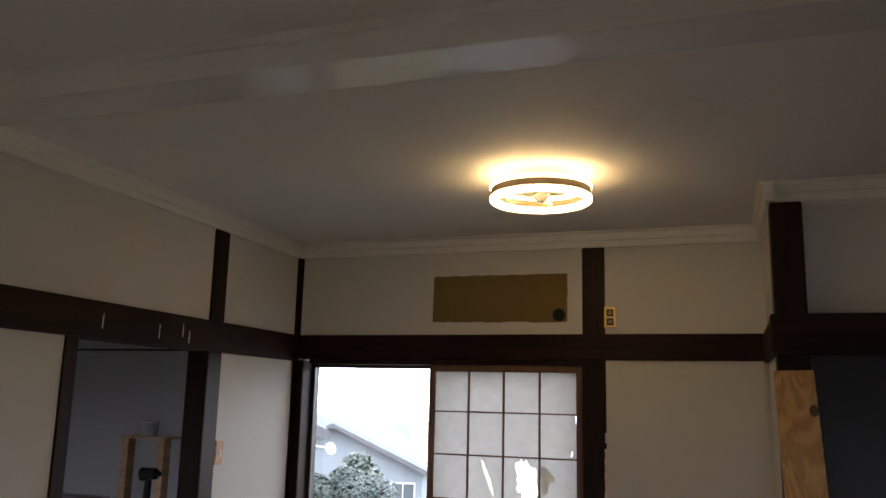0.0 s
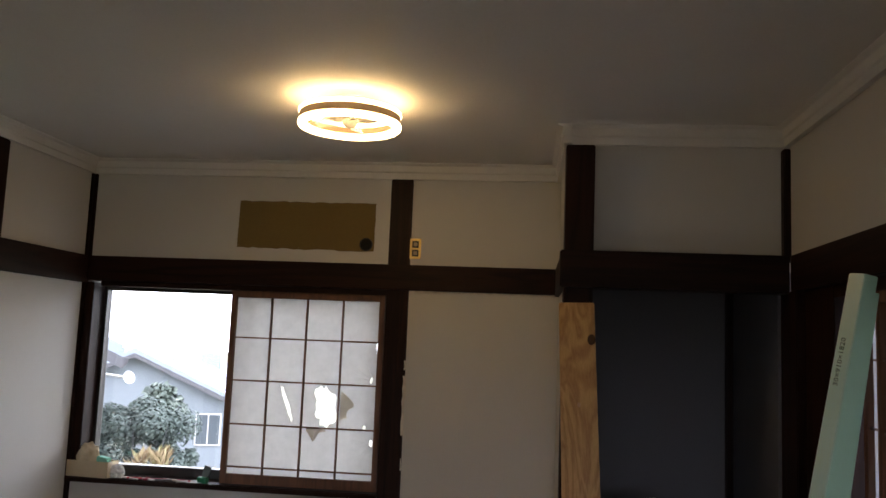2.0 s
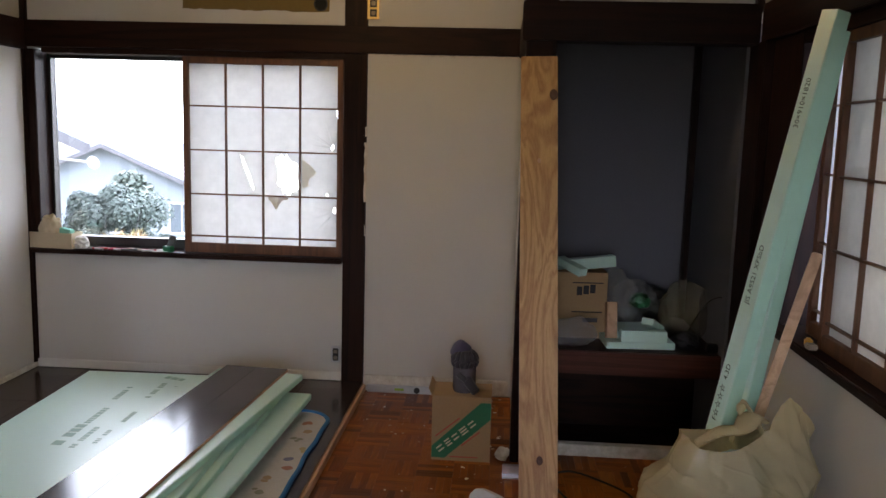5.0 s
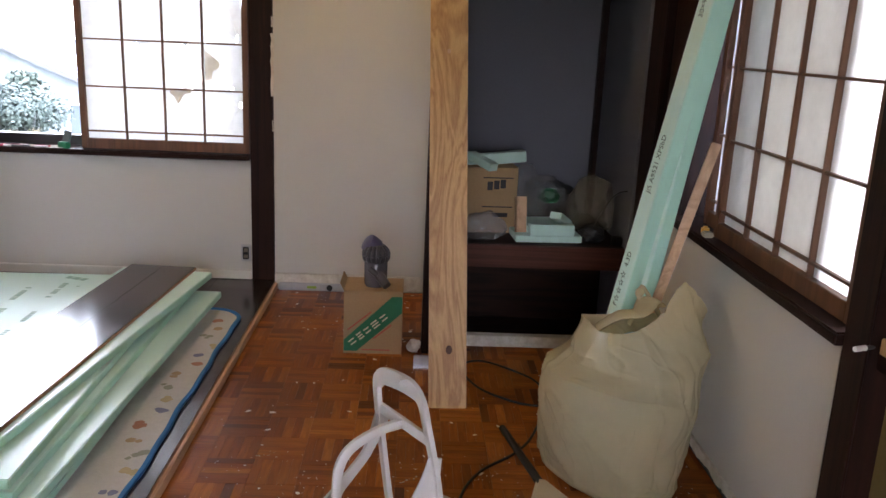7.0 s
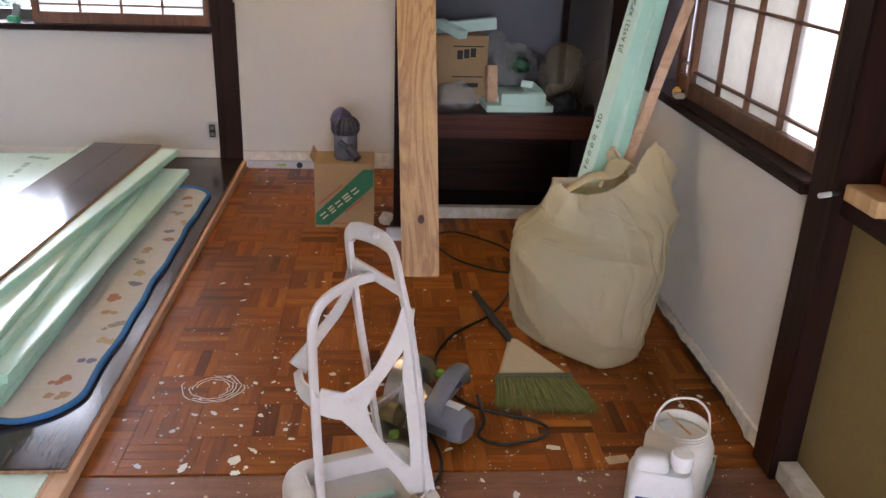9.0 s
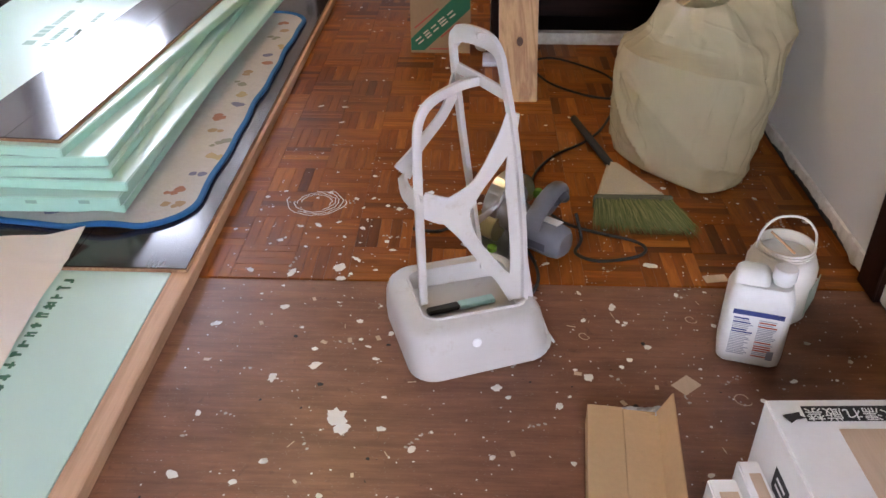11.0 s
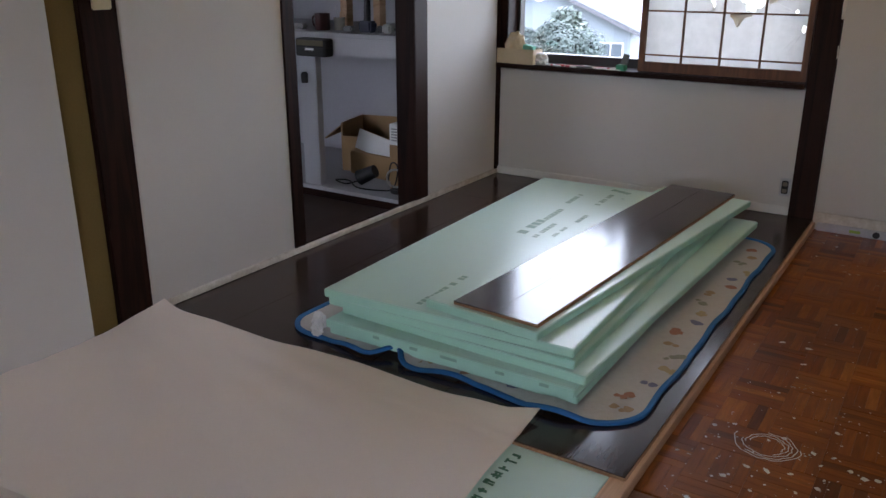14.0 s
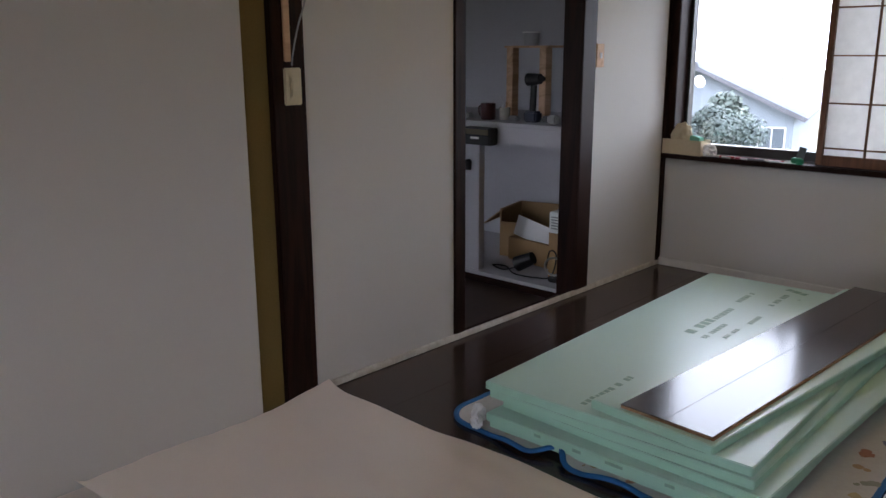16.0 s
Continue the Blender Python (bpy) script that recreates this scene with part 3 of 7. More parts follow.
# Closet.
# Dark boards added under the shelf; they stand for the recess's shade.
setting("closet_low_lining", into(into(bmesh.new(), 0.557, 1.317, 4.30, 4.32, -0.006, 0.452), 0.557, 1.317, 3.94, 4.30, -0.006, -0.001), DARK_WOOD_X, "added dark boards standing for the shade below the closet shelf", "lining")
wall_with("wall_closet", GREY_WALL, "dark grey closet interior", [(0.55, 1.50, 4.64, 4.83, -0.1, 2.6), (1.318, 1.50, 3.86, 4.64, -0.1, 2.6), (0.551, 0.556, 3.94, 4.64, -0.1, 2.6), (0.55, 1.36, 3.94, 4.64, 2.2, 2.3)])
setting("closet_shelf", box(0.557, 1.317, 3.90, 4.638, 0.452, 0.476, 0.003), DARK_WOOD_X, "dark stained closet shelf heaped with offcuts", "shelf")
setting("closet_shelf_front", box(0.557, 1.330, 3.885, 3.905, 0.372, 0.474, 0.004), timber("red_stained_wood", (0.095, 0.030, 0.018), (0.055, 0.017, 0.010), 0.5, "x", 8, 0.25, 0.2), "dark red-brown stained shelf front", "shelf")

# ---- fixtures ----
GLOW = plain("lamp_diffuser", (0.9, 0.86, 0.78), 0.5, 0.0, (1.0, 0.72, 0.35), 11.0)
BRONZE = plain("pale_bronze", (0.45, 0.33, 0.22), 0.4)
CLEAR = thin("clear_blade", (0.85, 0.80, 0.70), 0.3, 0.2, 0.5)
lamp = thing("ceiling_lamp", "round ceiling fan lamp with two glowing warm white rings", "ceiling lamp", pose(-0.446, 3.485, CEIL))
for z0, z1 in ((-0.117, -0.094), (-0.066, -0.048)):
    part("light_ring", turned(bmesh.new(), [(0.178, z0), (0.202, z0), (0.207, z0 + 0.005), (0.207, z1 - 0.005), (0.202, z1), (0.178, z1), (0.178, z0)], 64), GLOW, lamp, "glowing acrylic ring", True)
part("spacer", turned(bmesh.new(), [(0.180, -0.095), (0.203, -0.095), (0.203, -0.065), (0.180, -0.065), (0.180, -0.095)], 64), BRONZE, lamp, "pale brown band between the rings", True)
part("canopy", turned(bmesh.new(), [(0.0, 0.0), (0.085, 0.0), (0.085, -0.016), (0.045, -0.026), (0.045, -0.075), (0.0, -0.075)], 32), WHITE_PLASTIC, lamp, "", True)
part("hub", turned(bmesh.new(), [(0.0, -0.118), (0.016, -0.114), (0.03, -0.098), (0.034, -0.076), (0.0, -0.076)], 28), WHITE_PLASTIC, lamp, "white domed hub", True)
for i in range(5):
    bm = bmesh.new()
    m = pose(0, 0, -0.088, 0, 0, 72 * i + 20) @ pose(0.095, 0, 0, 14, 0, 0)
    into(bm, -0.062, 0.062, -0.03, 0.03, -0.001, 0.001, 0, m)
    part("blade", bm, CLEAR, lamp, "clear plastic fan blade")
for i in range(3):
    a = 2 * math.pi * i / 3 + 0.5
    part("arm", rod(bmesh.new(), (0.04 * math.cos(a), 0.04 * math.sin(a), -0.04), (0.172 * math.cos(a), 0.172 * math.sin(a), -0.06), 0.004), WHITE_PLASTIC, lamp)

# Bare patch on the north wall, with a ragged edge and a pipe hole.
rnd = random.Random(3)
edge = []
for a, b in (((-1.323, 1.992), (-0.556, 1.985)), ((-0.556, 1.985), (-0.552, 2.25)), ((-0.552, 2.25), (-1.318, 2.252)), ((-1.318, 2.252), (-1.323, 1.992))):
    for k in range(24):
        u = k / 24
        edge.append((a[0] + (b[0] - a[0]) * u + rnd.uniform(-0.003, 0.003), a[1] + (b[1] - a[1]) * u + rnd.uniform(-0.004, 0.004)))
setting("wall_patch", plate(bmesh.new(), edge, 0.004, pose(0, N - 0.001, 0)), OLIVE, "bare olive plaster patch left unpainted on a white wall", "wall patch")
pipe = thing("wall_hole", "round black pipe hole through olive plaster", "wall hole", pose(-0.598, N - 0.003, 2.024))
part("sleeve", turned(bmesh.new(), [(0.030, -0.004), (0.036, -0.004), (0.036, 0.006), (0.030, 0.006), (0.030, -0.004)], 28), BLACK, pipe).matrix_local = pose(0, 0, 0, 90, 0, 0)
part("bore", turned(bmesh.new(), [(0.0, 0.001), (0.031, 0.001), (0.031, 0.004), (0.0, 0.004)], 28), plain("dark_hole", (0.004, 0.004, 0.004), 0.9), pipe, "black void").matrix_local = pose(0, 0, 0, 90, 0, 0)
BRASS = plain("dull_brass", (0.55, 0.40, 0.16), 0.4, 0.8)
SOCKET_GREY = plain("socket_grey", (0.20, 0.17, 0.13), 0.5)
sock = thing("socket_frame", "bare brass socket frame without its cover, beside a dark post", "socket", pose(-0.326, N - 0.002, 2.008))
part("back_box", box(-0.024, 0.024, -0.006, 0.0, -0.052, 0.052, 0.002), BLACK, sock)
for x0, x1, z0, z1 in ((-0.03, -0.018, -0.055, 0.055), (0.018, 0.03, -0.055, 0.055), (-0.018, 0.018, 0.042, 0.055), (-0.018, 0.018, -0.055, -0.042), (-0.018, 0.018, -0.005, 0.005)):
    part("strap", box(x0, x1, -0.011, -0.004, z0, z1, 0.001), BRASS, sock)
for z in (-0.024, 0.024):
    part("insert", box(-0.010, 0.010, -0.014, -0.005, z - 0.010, z + 0.010, 0.002), SOCKET_GREY, sock)
out = thing("wall_outlet", "uncovered grey wall outlet beside a dark post", "outlet", pose(-0.503, N - 0.001, 0.19))
part("box_rim", box(-0.026, 0.026, -0.012, 0.0, -0.046, 0.046, 0.003), METAL, out)
part("face", box(-0.016, 0.016, -0.017, -0.011, -0.034, 0.034, 0.003), BLACK, out)
for z in (-0.017, 0.017):
    part("insert", box(-0.011, 0.011, -0.021, -0.016, z - 0.010, z + 0.010, 0.002), SOCKET_GREY, out)
setting("wall_panel", box(-0.345, 0.425, N - 0.007, N, 0.088, 1.779, 0.002), PLASTER, "white painted board fixed beneath the beam", "panel")
bm = bmesh.new()
rnd = random.Random(8)
for i in range(40):
    x = -0.345 + 0.77 * i / 40
    into(bm, x, x + 0.022, N - 0.012, N - 0.004, 1.772, 1.779 + rnd.uniform(0, 0.006), 0.001)
setting("trim_filler", bm, CAULK, "ragged line of white filler under the beam", "filler")
for z0, z1, w in ((1.02, 1.33, 0.010), (1.36, 1.41, 0.006), (0.84, 0.90, 0.004)):
    bm = bmesh.new()
    pts = [(-w * rnd.uniform(0.3, 1), z0 + (z1 - z0) * k / 9) for k in range(10)] + [(w * rnd.uniform(0.4, 1.3), z1 - (z1 - z0) * k / 9) for k in range(10)]
    plate(bm, pts, 0.002, pose(-0.355, N - 0.0135, 0))
    tagged(part("paint_smear", bm, CAULK), "smear of white paint on a dark post", "paint smear")

# West wall fixtures.
IVORY = plain("ivory_plastic", (0.72, 0.63, 0.42), 0.45)
sw = thing("light_switch", "ivory light switch on a dark scratched post", "light switch", pose(W + 0.014, 2.016, 1.18, 0, 0, 90))
part("cover", box(-0.036, 0.036, -0.010, 0.0, -0.062, 0.062, 0.004), IVORY, sw)
part("plate", box(-0.017, 0.017, -0.0125, -0.009, -0.04, 0.04, 0.002), IVORY, sw)
for z in (-0.022, 0.02):
    part("rocker", box(-0.011, 0.011, -0.0155, -0.012, z - 0.012, z + 0.012, 0.002), IVORY, sw)
con = thing("conduit", "bare wooden conduit strip and grey cable on a dark post", "conduit", pose(W + 0.014, 2.0, 1.25))
part("strip", box(0.0, 0.010, -0.014, 0.012, 0.012, 1.19, 0.002), BATTEN, con)
part("cable", sweep(bmesh.new(), glide([(0.006, 0.016, 0.0), (0.014, 0.014, 0.03), (0.02, 0.035, 0.12), (0.012, 0.085, 0.24), (0.008, 0.125, 0.45), (0.008, 0.13, 0.9)]), 0.006), plain("grey_cable", (0.30, 0.30, 0.31), 0.5), con, "grey cable", True)
sw2 = thing("light_switch", "brown wooden light switch plate beside a doorway", "light switch", pose(W + 0.001, 3.935, 1.27, 0, 0, 90))
part("cover", box(-0.034, 0.034, -0.012, 0.0, -0.058, 0.058, 0.003), BATTEN, sw2)
part("rocker", box(-0.008, 0.008, -0.017, -0.011, -0.014, 0.014, 0.002), PAPER_WHITE, sw2)
for y, z in ((2.45, 1.86), (3.02, 1.84), (3.38, 1.83), (3.55, 1.85), (3.60, 1.82)):
    bm = bmesh.new()
    plate(bm, [(-0.003, -0.03), (0.002, -0.032), (0.004, 0.02), (0.001, 0.034), (-0.002, 0.01)], 0.001, pose(W + 0.0228, y, z, 0, 0, 90))
    tagged(part("paint_drip", bm, CAULK), "thin drip of white paint on a dark beam", "paint drip", "paint drips on the beam")

# ---- side room beyond the doorway ----
SIDE_WHITE = surface("side_room_paint", (0.52, 0.52, 0.55), (0.45, 0.45, 0.48), 0.8, 120, 2, 0.1, 0.001)
# The south wall's opening is unseen and added to light the side room.
wall_with("wall_side_room", SIDE_WHITE, "pale painted walls of the side room", [
    (-5.2, -5.1, 0.7, 4.9, -0.2, 2.6), (-5.1, -2.29, 4.72, 4.84, -0.2, 2.6), (-5.1, -4.45, 0.62, 0.74, -0.2, 2.6), (-3.55, -2.29, 0.62, 0.74, -0.2, 2.6), (-4.45, -3.55, 0.62, 0.74, 1.65, 2.6),
    (-4.45, -3.55, 0.62, 0.74, -0.2, 0.8), (-2.286, -2.281, 0.74, 2.84, -0.2, 2.6)])
SIDE_FLOOR = surface("dark_worn_boards", (0.060, 0.034, 0.024), (0.030, 0.017, 0.012), 0.45, 30, 3, 0.2, 0.002, stretch=(1, 0.3, 1))
setting("ceiling_side_room", box(-5.2, -2.285, 0.62, 4.84, 2.42, 2.52, 0), SIDE_WHITE, "plain ceiling of the side room", "ceiling")
setting("floor_side_room", box(-5.2, W - 0.02, 0.62, 4.84, -0.12, -0.035, 0), SIDE_FLOOR, "dark worn floor of the side room with paint specks", "floor")
setting("threshold_door", box(W - 0.10, W - 0.001, 2.918, 3.778, -0.04, 0.030, 0.003), DARK_WOOD_Y, "dark stained doorway threshold", "threshold")
bay = thing("storage_bay", "white painted closet bay with a middle shelf, seen through a doorway", "closet", pose(0, 3.85, -0.035))
part("plinth", box(-5.1, -2.29, 0.0, 0.03, 0.0, 0.05, 0.002), DARK_WOOD_X, bay, "dark plinth")
part("bottom_board", box(-5.1, -2.29, -0.02, 0.86, 0.05, 0.072, 0.002), SIDE_WHITE, bay)
part("upright", box(-3.02, -2.90, 0.0, 0.05, 0.072, 0.83, 0.003), SIDE_WHITE, bay)
part("apron", box(-5.1, -2.29, -0.01, 0.03, 0.83, 0.925, 0.003), SIDE_WHITE, bay)
part("middle_shelf", box(-5.1, -2.29, -0.015, 0.86, 0.926, 0.945, 0.002), SIDE_WHITE, bay)
part("side_panel", box(-2.296, -2.289, 0.0, 0.86, 0.072, 2.4, 0), SIDE_WHITE, bay)
part("rail", box(-5.1, -2.30, 0.82, 0.845, 1.86, 1.872, 0.002), BLACK, bay, "thin dark rail")
TOP = 0.911
rack = thing("wooden_rack", "small pine rack standing on a white shelf", "rack", pose(-2.80, 4.17, TOP))
for x in (-0.12, 0.115):
    part("side_plank", box(x, x + 0.045, -0.06, 0.0, 0, 0.40, 0.002), BATTEN, rack)
part("top", box(-0.13, 0.18, -0.07, 0.10, 0.40, 0.412, 0.002), BATTEN, rack)
tub = thing("plastic_tub", "grey plastic tub standing on a small wooden rack", "tub", pose(-2.80, 4.185, TOP + 0.412))
part("body", turned(bmesh.new(), [(0, 0), (0.042, 0), (0.048, 0.075), (0.044, 0.075), (0.04, 0.006), (0, 0.006)], 24), plain("grey_plastic", (0.42, 0.42, 0.44), 0.5), tub, "", True)
part("rim", turned(bmesh.new(), [(0.047, 0.07), (0.052, 0.07), (0.052, 0.078), (0.047, 0.078), (0.047, 0.07)], 24), PAPER_WHITE, tub, "", True)
mug = thing("mug", "dark red mug on a white shelf", "mug", pose(-2.93, 3.96, TOP))
MUG = plain("dark_red_glaze", (0.06, 0.018, 0.018), 0.3)
part("cup", turned(bmesh.new(), [(0, 0), (0.040, 0), (0.043, 0.008), (0.043, 0.092), (0.038, 0.092), (0.037, 0.01), (0, 0.01)], 28), MUG, mug, "", True)
part("handle", sweep(bmesh.new(), glide([(-0.04, 0, 0.078), (-0.066, 0, 0.07), (-0.07, 0, 0.045), (-0.06, 0, 0.022), (-0.04, 0, 0.018)]), 0.010), MUG, mug, "", True)
amp = thing("small_amplifier", "small black amplifier hung on a white shelf edge", "amplifier", pose(-2.86, 3.80, 0.785))
part("cabinet", box(-0.105, 0.105, -0.035, 0.04, 0.0, 0.095, 0.006), BLACK, amp)
part("grille", box(-0.095, 0.095, -0.038, -0.034, 0.008, 0.05, 0.002), plain("grille_cloth", (0.05, 0.05, 0.05), 0.9), amp)
part("control_strip", box(-0.095, 0.095, -0.039, -0.034, 0.058, 0.088, 0.002), plain("dull_gold", (0.12, 0.10, 0.05), 0.5), amp)
part("badge", box(-0.03, 0.03, -0.042, -0.037, 0.034, 0.046, 0.001), PAPER_WHITE, amp, "white badge bar")
stand = thing("black_drill", "black cordless drill standing upright on a shelf", "drill", pose(-2.62, 3.97, TOP))
bm = rod(bmesh.new(), (0, 0, 0.05), (0.005, 0, 0.20), 0.019, 0.017)
part("grip", bm, BLACK, stand, "", True)
part("battery", box(-0.04, 0.045, -0.035, 0.035, 0.0, 0.06, 0.010), plain("dark_blue_plastic", (0.02, 0.025, 0.05), 0.5), stand)
part("motor", rod(bmesh.new(), (-0.035, 0, 0.23), (0.05, 0, 0.235), 0.034, 0.028, 20), BLACK, stand, "", True)
part("chuck", rod(bmesh.new(), (0.05, 0, 0.235), (0.075, 0, 0.236), 0.018, 0.012, 16), BLACK, stand, "", True)
jar = thing("glass_jar", "small clear jar holding tools on a shelf", "jar", pose(-2.84, 4.0, TOP))
part("body", turned(bmesh.new(), [(0, 0), (0.03, 0), (0.032, 0.07), (0.03, 0.07), (0.028, 0.004), (0, 0.004)], 20), CLEAR, jar, "", True)
part("tool", rod(bmesh.new(), (0.0, 0, 0.006), (-0.03, 0.005, 0.13), 0.004), METAL, jar)
part("tool", rod(bmesh.new(), (0.01, 0, 0.006), (0.02, -0.01, 0.10), 0.005), BATTEN, jar)
for x, y, w, d, h, c in ((-2.74, 3.96, 0.07, 0.05, 0.03, (0.3, 0.3, 0.3)), (-2.52, 4.0, 0.10, 0.06, 0.035, (0.03, 0.03, 0.03)), (-2.45, 3.93, 0.06, 0.05, 0.05, (0.35, 0.34, 0.32)), (-3.12, 3.98, 0.09, 0.06, 0.03, (0.5, 0.5, 0.5))):
    bm = box(x - w / 2, x + w / 2, y - d / 2, y + d / 2, TOP, TOP + h, 0.01)
    tagged(part("small_case", bm, plain("case_plastic", c, 0.5)), "small plastic case lying on a white shelf", "case")
BOT = 0.0375
cb = thing("open_carton", "open brown carton leaning in a closet bay", "carton", pose(-2.86, 4.42, BOT, 0, 0, 14))
for b in ((-0.22, -0.21, -0.16, 0.16, 0, 0.30), (0.21, 0.22, -0.16, 0.16, 0, 0.26), (-0.21, 0.21, -0.16, -0.152, 0, 0.22), (-0.21, 0.21, 0.152, 0.16, 0, 0.30), (-0.21, 0.21, -0.152, 0.152, 0, 0.008)):
    part("side", box(*b, 0.001), KRAFT_SHADED, cb)
part("flap", box(-0.17, 0.0, -0.16, 0.14, -0.003, 0.003, 0.001, pose(-0.20, 0, 0.30, 0, -38, 0)), KRAFT_SHADED, cb)
wc = thing("white_carton", "white cardboard tray lying in a closet bay", "carton", pose(-2.72, 4.12, BOT + 0.012, 0, 0, -8))
part("front", box(-0.2, 0.2, -0.004, 0.004, 0.13, 0.25, 0.001, pose(0, 0, 0, -12, 9, 0)), PAPER_WHITE, wc)
part("base", box(-0.2, 0.2, 0.0, 0.14, 0.0, 0.14, 0.004), KRAFT_SHADED, wc)
gb = thing("grey_pad", "grey foam pad slumped over cartons", "pad", pose(-2.62, 4.50, BOT))
bm = bmesh.new()
sheet(bm, 1, 1, 16, 10, lambda u, v: (-0.22 + 0.44 * u, -0.12 + 0.26 * v, 0.001 + 0.47 * math.sin(math.pi * min(max(u, 0.0), 1.0)) ** 0.7 * (0.8 + 0.2 * v)))
part("body", bm, surface("grey_felt", (0.22, 0.22, 0.23), (0.14, 0.14, 0.15), 0.9, 60, 5), gb, "", True)
wb = thing("white_box", "white printed box in a closet bay", "box", pose(-2.42, 4.06, BOT))
part("lower", box(-0.09, 0.09, -0.06, 0.08, 0, 0.26, 0.003), KRAFT_SHADED, wb)
part("upper", box(-0.085, 0.085, -0.065, 0.085, 0.261, 0.38, 0.003), PAPER_WHITE, wb)
for k in range(5):
    part("print_bar", box(-0.07, 0.07 - 0.02 * (k % 2), -0.0665, -0.0655, 0.285 + 0.016 * k, 0.292 + 0.016 * k, 0), plain("grey_print", (0.3, 0.3, 0.3), 0.7), wb)
tl = thing("power_tool", "black power tool with a coiled cord on a closet floor", "power tool", pose(-2.66, 3.96, BOT))
part("body", rod(bmesh.new(), (-0.04, 0, 0.05), (0.06, 0.02, 0.10), 0.045, 0.036, 18), BLACK, tl, "", True)
part("cord", sweep(bmesh.new(), glide([(-0.05, 0, 0.03), (-0.12, -0.02, 0.008), (-0.2, 0.0, 0.006), (-0.24, 0.03, 0.006), (-0.16, 0.05, 0.006), (-0.02, -0.05, 0.006), (0.12, -0.04, 0.007), (0.2, 0.0, 0.02), (0.22, 0.02, 0.14), (0.16, 0.04, 0.15), (0.15, 0.02, 0.04)]), 0.008), BLACK, tl, "", True)
fan = thing("small_fan", "small grey clip fan on a closet floor", "fan", pose(-2.42, 3.93, BOT))
part("cage", turned(bmesh.new(), [(0.05, -0.012), (0.056, 0), (0.05, 0.012), (0.044, 0), (0.05, -0.012)], 24), METAL, fan, "", True).matrix_local = pose(0, 0, 0.09, 90, 0, 20)
part("foot", box(-0.03, 0.03, -0.02, 0.03, 0, 0.035, 0.008), BLACK, fan)
hook = thing("hanging_holder", "small black holder hung on a white upright", "holder", pose(-2.965, 3.848, 0.66))
part("body", turned(bmesh.new(), [(0, -0.03), (0.018, -0.03), (0.02, 0.02), (0.012, 0.03), (0, 0.03)], 16, (0, -0.02, 0)), BLACK, hook, "", True)

# ---- floor coverings and the foam stack ----
F = 0.0455
MAT_CLOTH = surface("quilted_mat", (0.62, 0.60, 0.57), (0.52, 0.50, 0.47), 0.9, 50, 8, 0.5, 0.006)
BLUE = surface("blue_binding", (0.012, 0.16, 0.42), (0.008, 0.10, 0.30), 0.75, 120, 6, 0.4, 0.002)
mat_thing = thing("play_mat", "pale quilted mat with blue binding under foam boards", "mat", pose(-1.032, 3.175, F))


def mat_edge(u):
    """The mat's rounded outline, with a few ripples along its near side."""
    hw, hh, r = 0.622, 0.955, 0.13
    runs = [(2 * (hh - r), (hw, -hh + r), (0, 1)), (math.pi * r / 2, (hw - r, hh - r), 0), (2 * (hw - r), (hw - r, hh), (-1, 0)), (math.pi * r / 2, (-hw + r, hh - r), 90),
            (2 * (hh - r), (-hw, hh - r), (0, -1)), (math.pi * r / 2, (-hw + r, -hh + r), 180), (2 * (hw - r), (-hw + r, -hh), (1, 0)), (math.pi * r / 2, (hw - r, -hh + r), 270)]
    d = (u % 1.0) * sum(q[0] for q in runs)
    for length, at, way in runs:
        if d <= length:
            break
        d -= length
    if isinstance(way, tuple):
        x, y = at[0] + way[0] * d, at[1] + way[1] * d
    else:
        a = radians(way) + d / r
        x, y = at[0] + r * math.cos(a), at[1] + r * math.sin(a)
    if y < -0.8:
        y += 0.016 * math.sin(x * 11.0 + 0.6) + 0.075 * math.exp(-((x + 0.19) / 0.045) ** 2)
    if x > 0.5:
        x += 0.003 * math.sin(y * 11) + 0.0025 * math.sin(y * 23 + 1)
    if x < -0.5 and y < -0.3:
        x -= 0.03 * min(1.0, (-0.3 - y) / 0.4)
    return x, y


def mat_lift(x, y):
    near = max(0.0, (-y - 0.75) / 0.2)
    return 0.010 + near * (0.012 * max(0.0, math.sin(x * 17.0 + 1.0)) + 0.03 * math.exp(-((x + 0.19) / 0.06) ** 2)) + 0.003 * noise.noise((x * 6, y * 6, 0))


bm = bmesh.new()
rings = []
for k, r in enumerate((1.0, 0.97, 0.9, 0.75, 0.5)):
    rings.append([bm.verts.new((mat_edge(i / 240)[0] * r, mat_edge(i / 240)[1] * r, mat_lift(*mat_edge(i / 240)) if k else mat_lift(*mat_edge(i / 240)) - 0.004)) for i in range(240)])
for lo, hi in zip(rings, rings[1:]):
    for i in range(240):
        bm.faces.new((lo[i], lo[(i + 1) % 240], hi[(i + 1) % 240], hi[i]))
bm.faces.new(rings[-1])
part("cloth", bm, MAT_CLOTH, mat_thing, "", True)
part("binding", sweep(bmesh.new(), [Vector((*mat_edge(i / 320), mat_lift(*mat_edge(i / 320)) - 0.002)) for i in range(320)], 0.020, 0.015, 8, closed=True), BLUE, mat_thing, "bright blue cloth binding", True)
rnd = random.Random(12)
PRINTS = [plain("print_" + n, c, 0.9) for n, c in (("tan", (0.46, 0.33, 0.20)), ("red", (0.45, 0.22, 0.15)), ("blue", (0.22, 0.23, 0.34)), ("gold", (0.52, 0.42, 0.24)), ("dull_green", (0.33, 0.34, 0.27)))]
